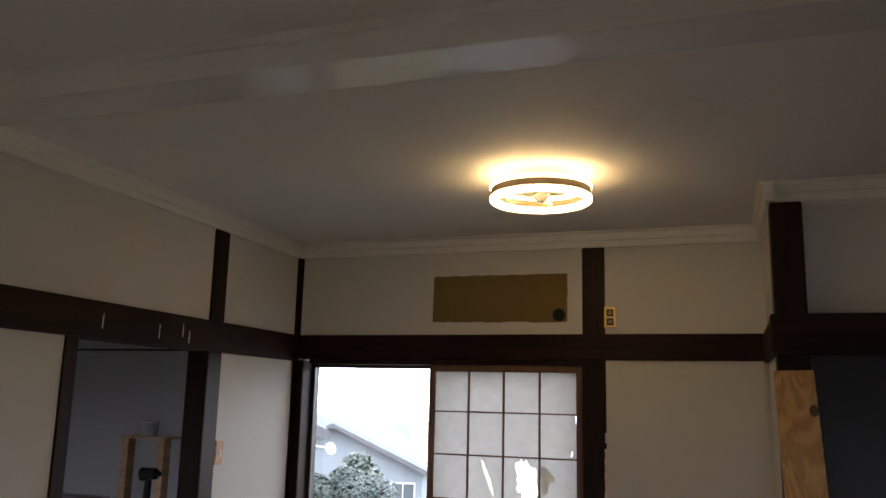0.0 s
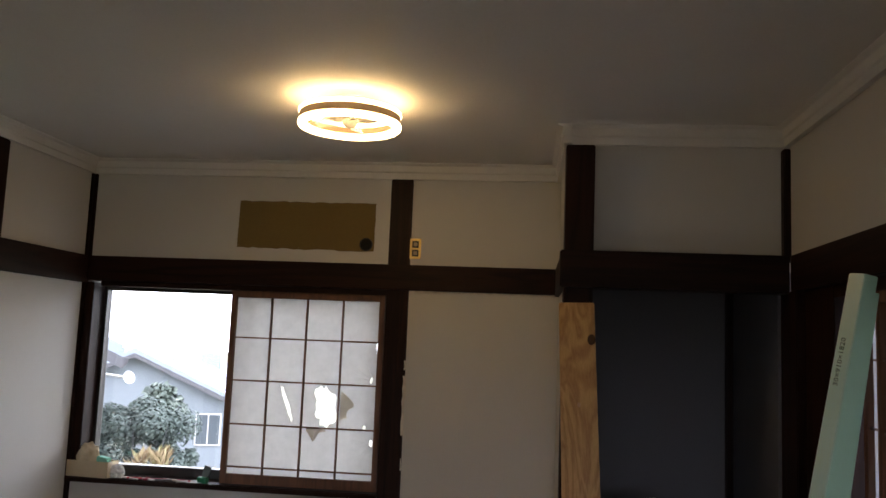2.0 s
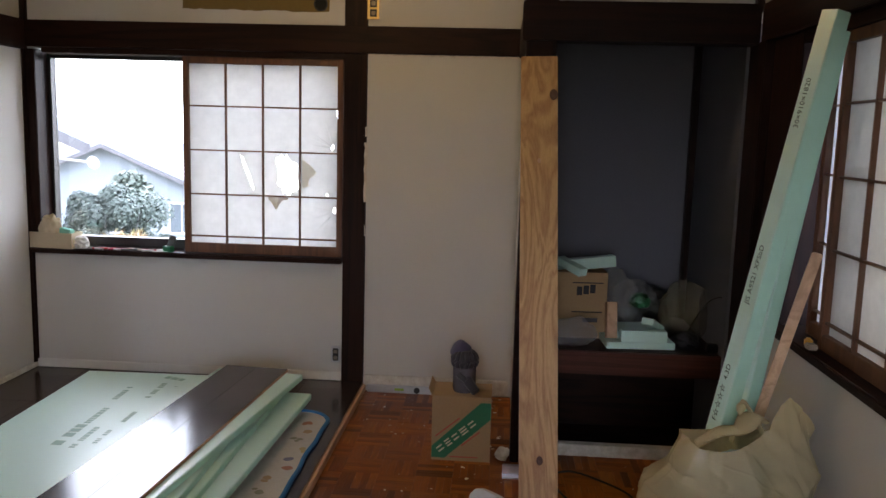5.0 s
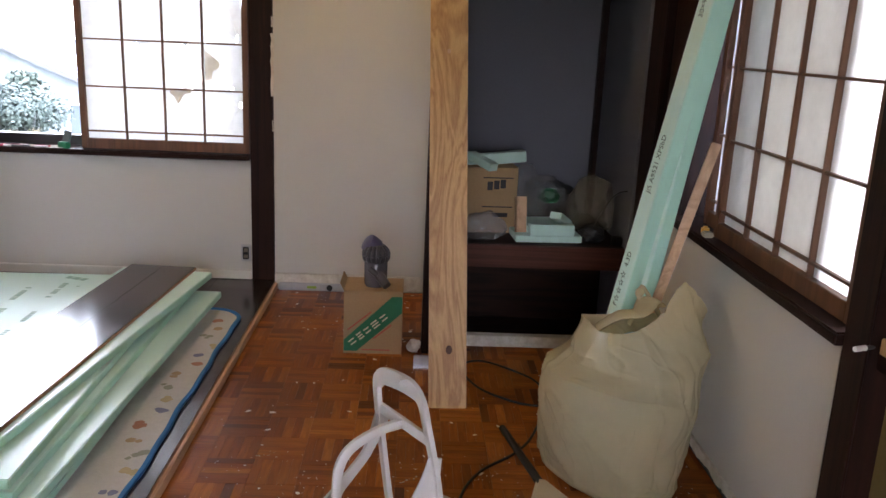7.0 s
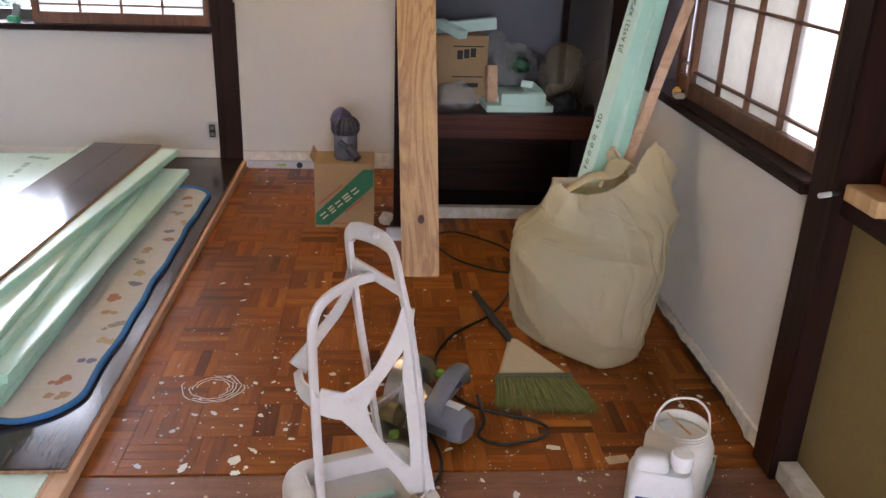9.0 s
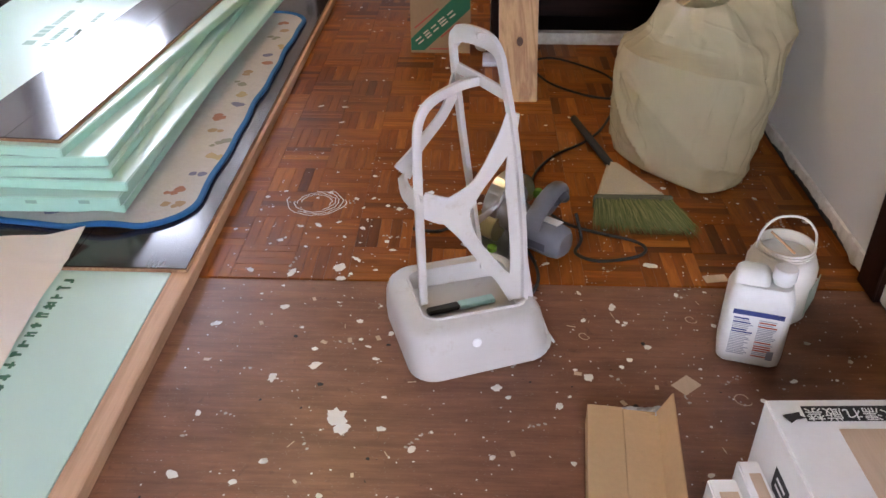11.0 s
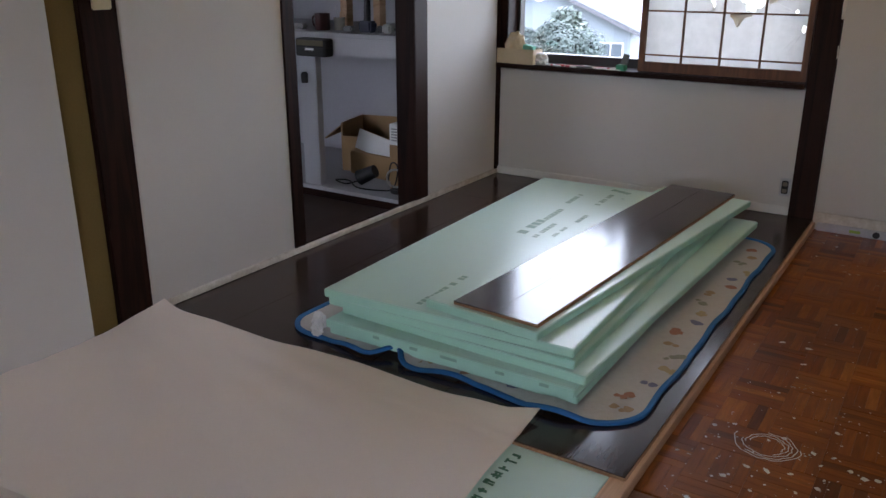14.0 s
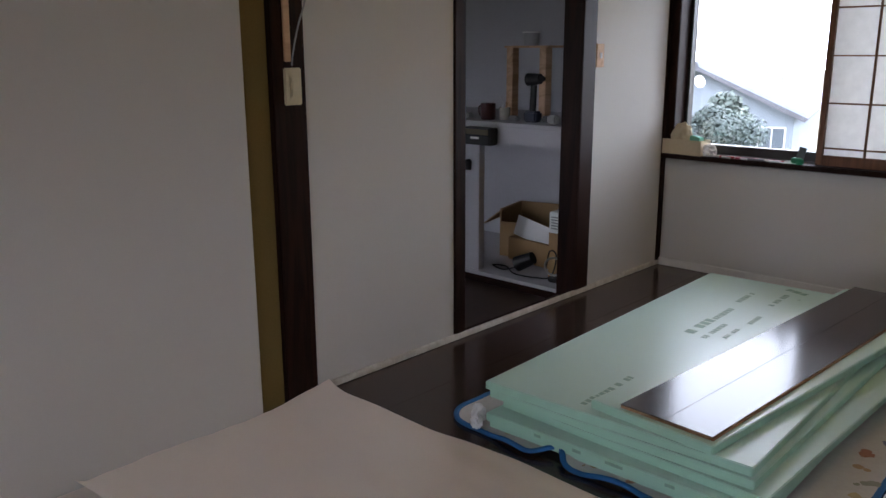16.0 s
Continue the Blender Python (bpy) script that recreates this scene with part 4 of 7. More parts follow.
for i in range(24):
    if i < 17:
        x, y = rnd.uniform(0.515, 0.60), -0.86 + 1.74 * i / 17
    else:
        x, y = -0.55 + 1.1 * (i - 17) / 7, rnd.uniform(-0.91, -0.89)
    bm = bmesh.new()
    for k in range(3):
        n = 10
        ox, oy, r = rnd.uniform(-0.022, 0.022), rnd.uniform(-0.02, 0.02), rnd.uniform(0.010, 0.022)
        vs = [bm.verts.new((ox + r * rnd.uniform(0.7, 1.2) * math.cos(2 * math.pi * j / n), oy + r * rnd.uniform(0.7, 1.2) * math.sin(2 * math.pi * j / n), 0.0007 * k)) for j in range(n)]
        bm.faces.new(vs)
    o = part("printed_motif", bm, PRINTS[i % 5], mat_thing)
    o.matrix_local = pose(x, y, mat_lift(x, y) + 0.0022)


def shade_sides(ob, axis):
    """Gives the sawn sides of a foam slab, whose normals lie off the axis of its skin, the rougher copy with shade put
    into its colour.
    """
    ob.data.materials.append(XPS_SHADE)
    for face in ob.data.polygons:
        face.material_index = 0 if abs(face.normal[axis]) > 0.6 else 1
    return ob


def foam_board(label, m, wide, long, thick=0.03):
    """A foam board with its base at m, from its near left corner."""
    top = thing("foam_board", label, "insulation board", m, "stack of foam boards")
    shade_sides(part("slab", box(0, wide, 0, long, 0.0005, thick - 0.0005, 0.003), XPS, top), 2)
    return top


def print_line(top, x, y, z, turn, count, size, seed, gap=0.45):
    """A row of green print that cannot be read, as plain bars."""
    r = random.Random(seed)
    m = pose(x, y, z, 0, 0, turn)
    at = 0.0
    for k in range(count):
        w = size * r.uniform(0.5, 1.1)
        if r.random() > 0.15:
            o = part("print_bar", box(at, at + w, 0, size, 0, 0.0004, 0), XPS_TEXT, top)
            o.matrix_local = m
        at += w + size * gap


MINT = "mint green foam insulation board in a stack"
foam_board(MINT + ", lowest", pose(-1.495, 2.262, F + 0.017, 0, 0, 0.4), 0.91, 1.82)
b = foam_board(MINT, pose(-1.495, 2.243, F + 0.047, 0, 0, 0.2), 0.91, 1.82)
for x0, x1, z0 in ((0.20, 0.225, 0.010), (0.345, 0.375, 0.008), (0.46, 0.52, 0.009), (0.655, 0.685, 0.010), (0.80, 0.83, 0.012)):
    part("print_bar", box(x0, x1, -0.0006, 0.0, z0, z0 + 0.010, 0), XPS_TEXT, b)
foam_board(MINT + ", shifted sideways", pose(-1.478, 2.312, F + 0.077, 0, 0, -2.0), 0.91, 1.82)
foam_board(MINT, pose(-1.522, 2.294, F + 0.107, 0, 0, 0.3), 0.91, 1.82)
b = foam_board("mint green foam insulation board with faded green print on top", pose(-1.532, 2.283, F + 0.137, 0, 0, 1.8), 0.91, 1.82)
for x, y, turn, count, size, seed, gap in ((0.36, 0.05, 90, 3, 0.020, 5, 0.4), (0.37, 0.13, 90, 9, 0.024, 1, 0.25), (0.33, 0.90, 90, 5, 0.040, 2, 0.25), (0.33, 1.13, 90, 7, 0.026, 8, 0.3), (0.31, 1.40, 90, 8, 0.024, 4, 0.3),
                                           (0.39, 0.88, 90, 9, 0.022, 3, 0.3), (0.45, 0.93, 90, 7, 0.018, 9, 0.4), (0.46, 1.16, 90, 6, 0.020, 6, 0.3), (0.44, 1.46, 90, 9, 0.024, 7, 0.3), (0.50, 1.74, 160, 3, 0.034, 11, 0.2), (0.50, 1.62, 90, 2, 0.012, 12, 0.3)):
    print_line(b, x, y, 0.0302, turn, count, size, seed, gap)
foam_board("narrow mint green foam board beneath a laminate plank", pose(-1.15, 2.338, F + 0.167, 0, 0, -5.8), 0.42, 1.82)
plank = thing("laminate_plank", "glossy dark brown laminate plank lying on foam boards", "flooring plank", pose(-1.050, 2.345, F + 0.197, 0, 0, -3.7))
for x0, x1 in ((0.0, 0.1505), (0.1512, 0.303)):
    part("strip", box(x0, x1, 0, 1.818, 0.009, 0.012, 0.0006), FLOORING, plank, "dark laminate surface")
part("core", box(0.001, 0.306, 0.001, 1.817, 0.0, 0.0088, 0.0005), FLOOR_EDGE, plank, "brown plywood core")

# Kraft paper sheet with a curled edge, over the foam.
def paper_at(u, v):
    x = -2.166 + (1.535 + 0.020 * math.sin(v * 5 + 0.6) - 0.012 * v) * u
    y = 1.155 + 0.02 * u + (0.965 + 0.03 * u) * v + 0.008 * math.sin(u * 14)
    z = F + 0.006 + 0.010 * noise.noise((x * 1.6, y * 3.4, 1.0)) + 0.003 * noise.noise((x * 7, y * 9, 4.0))
    z += 0.0011 * math.sin((y + 0.30 * x) * 44 + 5 * noise.noise((x * 1.3, y * 2, 2.0)))
    z += 0.036 * max(0.0, 1 - u / 0.07) ** 2 * max(0.0, (v - 0.72) / 0.28)
    z += 0.020 * max(0.0, (u - 0.93) / 0.07) * max(0.0, (v - 0.9) / 0.1)
    z += 0.018 * max(0.0, 1 - v / 0.05) ** 2
    if v < 0.9:
        z -= 0.008 * max(0.0, (u - 0.9) / 0.1)
    return (x, y, max(z, F + 0.002 if y > 2.03 else 0.0345))


def near_paper_at(u, v):
    x, y = -2.160 + 1.50 * u, 0.16 + (1.04 + 0.012 * math.sin(u * 7)) * v
    return (x, y, 0.0385 + 0.002 * noise.noise((x * 2.2, y * 3.1, 7.0)))


tagged(part("kraft_sheet", sheet(bmesh.new(), 1, 1, 90, 90, paper_at), KRAFT_PAPER, None, "", True), "pale kraft paper sheet rolled out over foam insulation", "paper sheet")
tagged(part("kraft_sheet", sheet(bmesh.new(), 1, 1, 40, 30, near_paper_at), KRAFT_PAPER, None, "", True), "second pale paper sheet laid beside the first", "paper sheet")
FOAM_INK = plain("foam_ink", (0.07, 0.24, 0.15), 0.6)
fp = thing("foam_print", "green lettering printed along a foam insulation sheet", "print", pose(-0.664, 0.9, 0.0334))
rnd = random.Random(5)
y = 0.0
while y < 1.10:
    h = rnd.uniform(0.022, 0.034)
    x0 = 0.035 + 0.02 * math.sin(y * 5)
    for k in range(rnd.randint(3, 5)):
        o, q = rnd.uniform(0, 0.022), rnd.uniform(0, h - 0.008)
        if k % 2:
            part("print_bar", box(x0 + o, x0 + o + 0.007, y + q * 0.3, y + h * rnd.uniform(0.6, 0.95), 0, 0.0004, 0), FOAM_INK, fp)
        else:
            part("print_bar", box(x0 + o * 0.4, x0 + 0.022 + o * 0.5, y + q, y + q + 0.0065, 0.0001, 0.0005, 0), FOAM_INK, fp)
    y += h + 0.007

# ---- closet front: pine plank, carton, vacuum ----
base, tip = Vector((0.530, 3.232, 0.0)), Vector((0.482, 3.680, 1.694))
lean = math.degrees(math.atan2(tip.y - base.y, tip.z))
side = math.degrees(math.atan2(tip.x - base.x, tip.z))
PLANK = timber("knotty_pine", (0.62, 0.375, 0.15), (0.37, 0.18, 0.06), 0.5, "z", 7.5, 0.2, pull=0.2, turns=16.0)
pk = thing("pine_plank", "raw knotty pine plank leaning on a dark post", "plank", pose(base.x, base.y, base.z, -lean, side, 0))
part("board", box(-0.071, 0.071, 0.0, 0.030, 0.0, 1.755, 0.003), PLANK, pk)
KNOT = plain("dark_knot", (0.10, 0.045, 0.02), 0.6)
for x, z, r in ((0.055, 1.60, 0.016), (0.0, 1.34, 0.007), (0.005, 0.22, 0.012)):
    bm = turned(bmesh.new(), [(0, 0.0), (r * 0.6, 0.0012), (r, 0.0)], 14)
    o = part("knot", bm, KNOT if r > 0.01 else BATTEN, pk)
    o.matrix_local = pose(x, 0.0, z, 90, 0, 0) @ Matrix.Diagonal((1, 1.4, 1, 1))

GREEN_INK, RED_INK, WHITE_INK = plain("green_ink", (0.015, 0.16, 0.07), 0.7), plain("red_ink", (0.50, 0.10, 0.05), 0.7), plain("pale_ink", (0.66, 0.55, 0.38), 0.7)
cx = thing("cardboard_box", "brown cardboard box with a green diagonal band of print", "box", pose(0.095, 3.757, 0))
bw, bd, bh = 0.252, 0.20, 0.282
for n, b in (("front", (0, bw, 0, 0.005, 0, bh)), ("back", (0, bw, bd - 0.005, bd, 0, bh)), ("side", (0, 0.005, 0.005, bd - 0.005, 0, bh)), ("side", (bw - 0.005, bw, 0.005, bd - 0.005, 0, bh)), ("bottom", (0.005, bw - 0.005, 0.005, bd - 0.005, 0, 0.005))):
    part(n, box(*b, 0.0015), KRAFT_SHADED, cx)
part("top_flap", box(0.0, bw, 0.0, bd / 2 - 0.001, bh + 0.0003, bh + 0.004, 0.001), KRAFT_SHADED, cx)
part("top_flap", box(0.0, bw, bd / 2 + 0.001, bd, bh + 0.0003, bh + 0.004, 0.001), KRAFT_SHADED, cx)
part("side_flap", box(-0.035, 0.0, 0.01, bd - 0.01, -0.002, 0.002, 0.001, pose(0.0, 0, bh + 0.002, 0, 62, 0)), KRAFT_SHADED, cx)
part("green_band", plate(bmesh.new(), [(0.002, 0.012), (0.058, 0.012), (bw - 0.002, 0.19), (bw - 0.002, 0.262), (bw - 0.045, 0.262), (0.002, 0.062)], 0.0012, pose(0, -0.0006, 0)), GREEN_INK, cx, "green diagonal band")
ang = 40.0
for k, (off, ln) in enumerate(((0.045, 0.030), (0.088, 0.026), (0.128, 0.028), (0.172, 0.034), (0.218, 0.030))):
    m = pose(0.005, -0.0016, 0.026, 0, -ang, 0)
    for dz in ((-0.012, 0.0, 0.012) if k % 2 else (-0.008, 0.009)):
        part("white_mark", box(off - ln / 2, off + ln / 2, -0.0006, 0.0002, dz - 0.003, dz + 0.0035, 0, m), WHITE_INK, cx)
part("red_line", box(0.06, 0.19, -0.0006, 0.0, 0.048, 0.054, 0, pose(0.005, -0.0006, 0.03, 0, -ang, 0)), RED_INK, cx)
part("red_line", box(0.12, 0.22, -0.0006, 0.0, -0.052, -0.046, 0, pose(0.005, -0.0006, 0.03, 0, -ang, 0)), RED_INK, cx)
part("print_bar", box(0.08, 0.20, -0.0006, 0.0, 0.016, 0.021, 0), RED_INK, cx)

VAC_DARK, VAC_GREY, VAC_PURPLE = plain("charcoal_plastic", (0.045, 0.042, 0.05), 0.35), plain("smoky_plastic", (0.12, 0.115, 0.13), 0.25), plain("purple_plastic", (0.07, 0.06, 0.13), 0.35)
vac = thing("handheld_vacuum", "grey and purple handheld cyclone vacuum on a cardboard box", "vacuum cleaner", pose(0.225, 3.845, bh + 0.004))
part("dust_bin", turned(bmesh.new(), [(0, 0.0), (0.044, 0.0), (0.05, 0.012), (0.05, 0.10), (0.046, 0.108), (0, 0.108)], 28), VAC_GREY, vac, "smoky clear bin", True)
part("cyclone_ring", turned(bmesh.new(), [(0, 0.104), (0.047, 0.108), (0.046, 0.125), (0.043, 0.158), (0.036, 0.176), (0, 0.182)], 28), VAC_DARK, vac, "", True)
for i in range(14):
    a = 2 * math.pi * i / 14
    tube = sweep(bmesh.new(), glide([(0.047 * math.cos(a), 0.047 * math.sin(a), 0.114), (0.053 * math.cos(a), 0.053 * math.sin(a), 0.136), (0.048 * math.cos(a), 0.048 * math.sin(a), 0.158), (0.030 * math.cos(a), 0.030 * math.sin(a), 0.174)], 5), 0.019, None, 10)
    part("cyclone", tube, VAC_DARK, vac, "", True)
part("motor_cap", turned(bmesh.new(), [(0, -0.03), (0.036, -0.03), (0.042, -0.022), (0.042, 0.018), (0.038, 0.028), (0.026, 0.034), (0, 0.036)], 28), VAC_PURPLE, vac, "purple motor cap", True).matrix_local = pose(-0.020, 0.022, 0.172, 0, -52, 20)
part("nozzle", rod(bmesh.new(), (0.0, -0.02, 0.07), (0.052, -0.075, 0.020), 0.024, 0.019, 18), VAC_DARK, vac, "", True)
part("grip", sweep(bmesh.new(), glide([(-0.02, 0.05, 0.03), (-0.03, 0.085, 0.06), (-0.03, 0.085, 0.13), (-0.02, 0.05, 0.16)]), 0.024, 0.028, 10), VAC_DARK, vac, "", True)
part("trigger_arm", rod(bmesh.new(), (-0.025, -0.045, 0.085), (0.01, -0.055, 0.06), 0.014, 0.012, 12), VAC_DARK, vac, "", True)

lv = thing("spirit_level", "silver spirit level lying against a baseboard", "spirit level", pose(-0.325, 4.628, 0.0))
part("bar", box(0, 0.35, 0, 0.018, 0, 0.040, 0.002), METAL, lv)
part("dial", turned(bmesh.new(), [(0, 0), (0.016, 0), (0.016, 0.004), (0, 0.004)], 20), BLACK, lv).matrix_local = pose(0.27, 0.0, 0.020, 90, 0, 0)
part("vial", box(0.15, 0.20, -0.002, 0.0, 0.014, 0.028, 0.001), plain("vial_green", (0.35, 0.5, 0.1), 0.2), lv)
hd = thing("metal_bracket", "grey metal bracket on the parquet behind a plank", "bracket", pose(0.40, 3.60, 0.0))
part("plate", box(0, 0.12, 0, 0.05, 0, 0.006, 0.001), METAL, hd)
part("upright", box(0, 0.11, 0.03, 0.05, 0.006, 0.045, 0.003), METAL, hd)
rg = thing("plaster_rag", "crumpled white plaster scrap on the floor", "scrap", pose(0.40, 3.80, 0.0))
bm = bmesh.new()
bmesh.ops.create_icosphere(bm, subdivisions=2, radius=0.032, matrix=pose(0, 0, 0.026))
for v in bm.verts:
    v.co += v.co.normalized() * 0.012 * noise.noise(v.co * 40)
part("lump", bm, CAULK, rg)

# ---- things heaped on the closet shelf ----
Z = 0.476
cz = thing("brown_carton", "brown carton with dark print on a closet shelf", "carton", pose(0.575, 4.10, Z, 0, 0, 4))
part("body", box(0, 0.28, 0, 0.30, 0, 0.30, 0.003), KRAFT_SHADED, cz)
part("flap", box(0, 0.28, -0.004, 0.14, 0.301, 0.305, 0.001), KRAFT_SHADED, cz)
for x0, x1, z0, z1 in ((0.14, 0.165, 0.20, 0.24), (0.17, 0.195, 0.205, 0.245), (0.20, 0.225, 0.21, 0.25), (0.12, 0.26, 0.255, 0.26), (0.12, 0.26, 0.12, 0.125), (0.17, 0.24, 0.075, 0.095)):
    part("print_bar", box(x0, x1, -0.0012, -0.0002, z0, z1, 0), BLACK, cz)


def crumpled(name, label, category, at, size, material, seed, fold=0.22):
    """A slack bag: a round body pulled into folds."""
    bm = bmesh.new()
    bmesh.ops.create_icosphere(bm, subdivisions=4, radius=1.0)
    for v in bm.verts:
        d = v.co.normalized()
        f = 1 + fold * noise.noise(d * 2.2 + Vector((seed, 0, 0))) - 0.16 * abs(noise.noise(d * 4.5 + Vector((0, seed, 0)))) - 0.07 * abs(noise.noise(d * 10 + Vector((0, 0, seed))))
        v.co = Vector((d.x * size[0] * f, d.y * size[1] * f, max((d.z * f + 0.75) * size[2] * 0.57, 0.0)))
    o = part(name, bm, material, None, "", True)
    o.matrix_world = pose(*at)
    return tagged(o, label, category)


def offcut(label, m, size, material=None):
    ob = part("foam_offcut", box(-size[0] / 2, size[0] / 2, -size[1] / 2, size[1] / 2, 0, size[2], 0.002), material or XPS)
    ob.matrix_world = m
    return tagged(ob, label, "offcut", "offcuts on the closet shelf")


for x, y, size, seed in ((-1.562, 2.285, (0.028, 0.022, 0.060), 21), (-1.530, 2.236, (0.024, 0.014, 0.045), 23)):
    crumpled("film_scrap", "crumpled white plastic scrap hanging from the foam stack", "scrap", (x, y, F + 0.012), size, PAPER_WHITE, seed, 0.4)
offcut("mint green foam offcut lying on a closet shelf", pose(0.98, 4.08, Z, 0, 0, 4), (0.30, 0.26, 0.03))
offcut("mint green foam offcut stacked on another", pose(0.965, 4.12, Z + 0.031, 0, 0, 8), (0.22, 0.2, 0.03))
offcut("mint green foam block at the shelf edge", pose(1.00, 3.975, Z + 0.031, 0, 0, 3), (0.20, 0.05, 0.05))
offcut("short pale foam block tilted on offcuts", pose(1.05, 4.04, Z + 0.075, 0, 24, 58), (0.15, 0.055, 0.03))
offcut("mint green foam strip on top of a carton", pose(0.78, 4.16, Z + 0.32, 0, -6, 8), (0.22, 0.06, 0.05))
offcut("mint green foam strip across a carton", pose(0.68, 4.10, Z + 0.318, 0, 14, -50), (0.16, 0.05, 0.035))
offcut("mint green foam strip lying on a carton", pose(0.66, 4.20, Z + 0.306, 0, 0, 30), (0.12, 0.05, 0.03))
offcut("brown wooden block standing among foam offcuts", pose(0.865, 4.0, Z + 0.033, -14, 0, 4), (0.045, 0.05, 0.16), BATTEN)
FILM = thin("clear_plastic_film", (0.62, 0.63, 0.62), 0.4, 0.2, 0.68)
AMBER = thin("amber_plastic_bag", (0.56, 0.46, 0.29), 0.35, 0.25, 0.6)


crumpled("plastic_bag", "crumpled clear plastic bag of white scraps on a shelf", "bag", (0.90, 4.30, Z), (0.13, 0.10, 0.30), FILM, 1)
crumpled("plastic_bag", "crumpled clear plastic bag hanging over a carton", "bag", (1.02, 4.36, Z), (0.12, 0.10, 0.24), FILM, 5)
crumpled("plastic_bag", "amber translucent plastic bag full of scraps", "bag", (1.235, 4.24, Z), (0.13, 0.12, 0.26), AMBER, 2, 0.14)
crumpled("green_pouch", "dark green pouch inside a clear bag", "pouch", (1.03, 4.28, Z + 0.12), (0.05, 0.03, 0.07), plain("deep_green", (0.01, 0.10, 0.03), 0.4), 3)
crumpled("black_charger", "black charger lump with a thin cable", "charger", (1.19, 4.0, Z), (0.06, 0.05, 0.08), BLACK, 4)
crumpled("black_bundle", "black cloth bundle behind foam offcuts", "bundle", (1.09, 4.45, Z), (0.12, 0.08, 0.2), BLACK, 6)
crumpled("plastic_wrap", "clear plastic wrap at the shelf edge", "wrap", (0.70, 3.98, Z), (0.10, 0.05, 0.13), FILM, 8)
tagged(part("thin_cable", sweep(bmesh.new(), glide([(1.19, 4.0, Z + 0.06), (1.22, 3.98, Z + 0.14), (1.27, 3.97, Z + 0.22), (1.31, 3.95, Z + 0.245), (1.34, 3.93, Z + 0.24)]), 0.005), BLACK, None, "", True), "thin black cable rising from a charger", "cable")
for x, w in ((1.27, 0.05), (1.315, 0.03)):
    tagged(part("small_black_case", box(x, x + w, 3.94, 3.98, Z, Z + 0.035, 0.004), BLACK), "small black plastic case on a shelf", "case")

# ---- corner by the east window: foam strips, stick, sack ----
def leaning(name, label, category, foot, head, wide, thick, material, twist=0.0):
    foot, head = Vector(foot), Vector(head)
    d = head - foot
    z = d.normalized()
    y = (Vector((0.1, 1, 0)) - z * z.dot(Vector((0.1, 1, 0)))).normalized()
    x = y.cross(z)
    m = Matrix.Translation(foot) @ Matrix((x, y, z)).transposed().to_4x4() @ pose(0, 0, 0, 0, 0, twist)
    ob = thing(name, label, category, m)
    return ob, d.length


STRIP_INK = plain("dark_green_print", (0.03, 0.10, 0.06), 0.6)
st, ln = leaning("foam_strip", "mint green foam strip with printed lettering, leaning on a window frame", "foam strip", (0.970, 2.94, 0.004), (1.288, 2.90, 1.765), 0.08, 0.03, XPS, -60)
shade_sides(part("slab", box(-0.031, 0.031, -0.026, 0.026, 0, ln, 0.002), XPS, st), 1)
for text, z in (("30×910×1820", 1.52), ("JIS A9521 XPSbD", 1.00), ("F☆☆☆☆  4.3D", 0.62)):
    letters("lettering", text, 0.026, STRIP_INK, st, pose(-0.004, -0.0267, z, 90, -90, 0), "green printed lettering")
st, ln = leaning("foam_strip", "mint green foam strip leaning beside another", "foam strip", (1.074, 3.00, 0.004), (1.324, 2.965, 1.72), 0.08, 0.03, XPS, -58)
shade_sides(part("slab", box(-0.023, 0.023, -0.025, 0.025, 0, ln, 0.002), XPS, st), 1)
st, ln = leaning("wooden_stick", "plain brown wooden stick leaning on the sill", "stick", (1.062, 2.99, 0.003), (1.313, 2.94, 1.06), 0.04, 0.02, BATTEN, -10)
part("stick", box(-0.016, 0.016, -0.010, 0.010, 0, ln, 0.003), BATTEN, st)

SACK = thin("cream_sack_film", (0.80, 0.70, 0.465), 0.44, 0.18, 0.2, 3.0)
t_ = SACK.node_tree
lines_ = []
for scale_ in (2.2, 5.2):
    wr = noise_at(t_, scale_, 1.0, 0.4, (1, 1, 0.6), distort=0.6)
    mid_ = t_.nodes.new("ShaderNodeMath")
    mid_.operation, mid_.inputs[1].default_value = "SUBTRACT", 0.5
    ab_ = t_.nodes.new("ShaderNodeMath")
    ab_.operation = "ABSOLUTE"
    t_.links.new(wr.outputs["Fac"], mid_.inputs[0])
    t_.links.new(mid_.outputs[0], ab_.inputs[0])
    lines_.append(ramp(t_, ab_.outputs[0], [(0.0, (1, 1, 1)), (0.030, (0, 0, 0))]).outputs[0])
relief(t_, t_.nodes["Principled BSDF"], blend(t_, lines_[0], lines_[1], 0.45), 0.5, 0.012)
sack = thing("plastic_sack", "large crumpled cream plastic sack standing against the wall", "sack", pose(1.015, 2.80, 0.0))
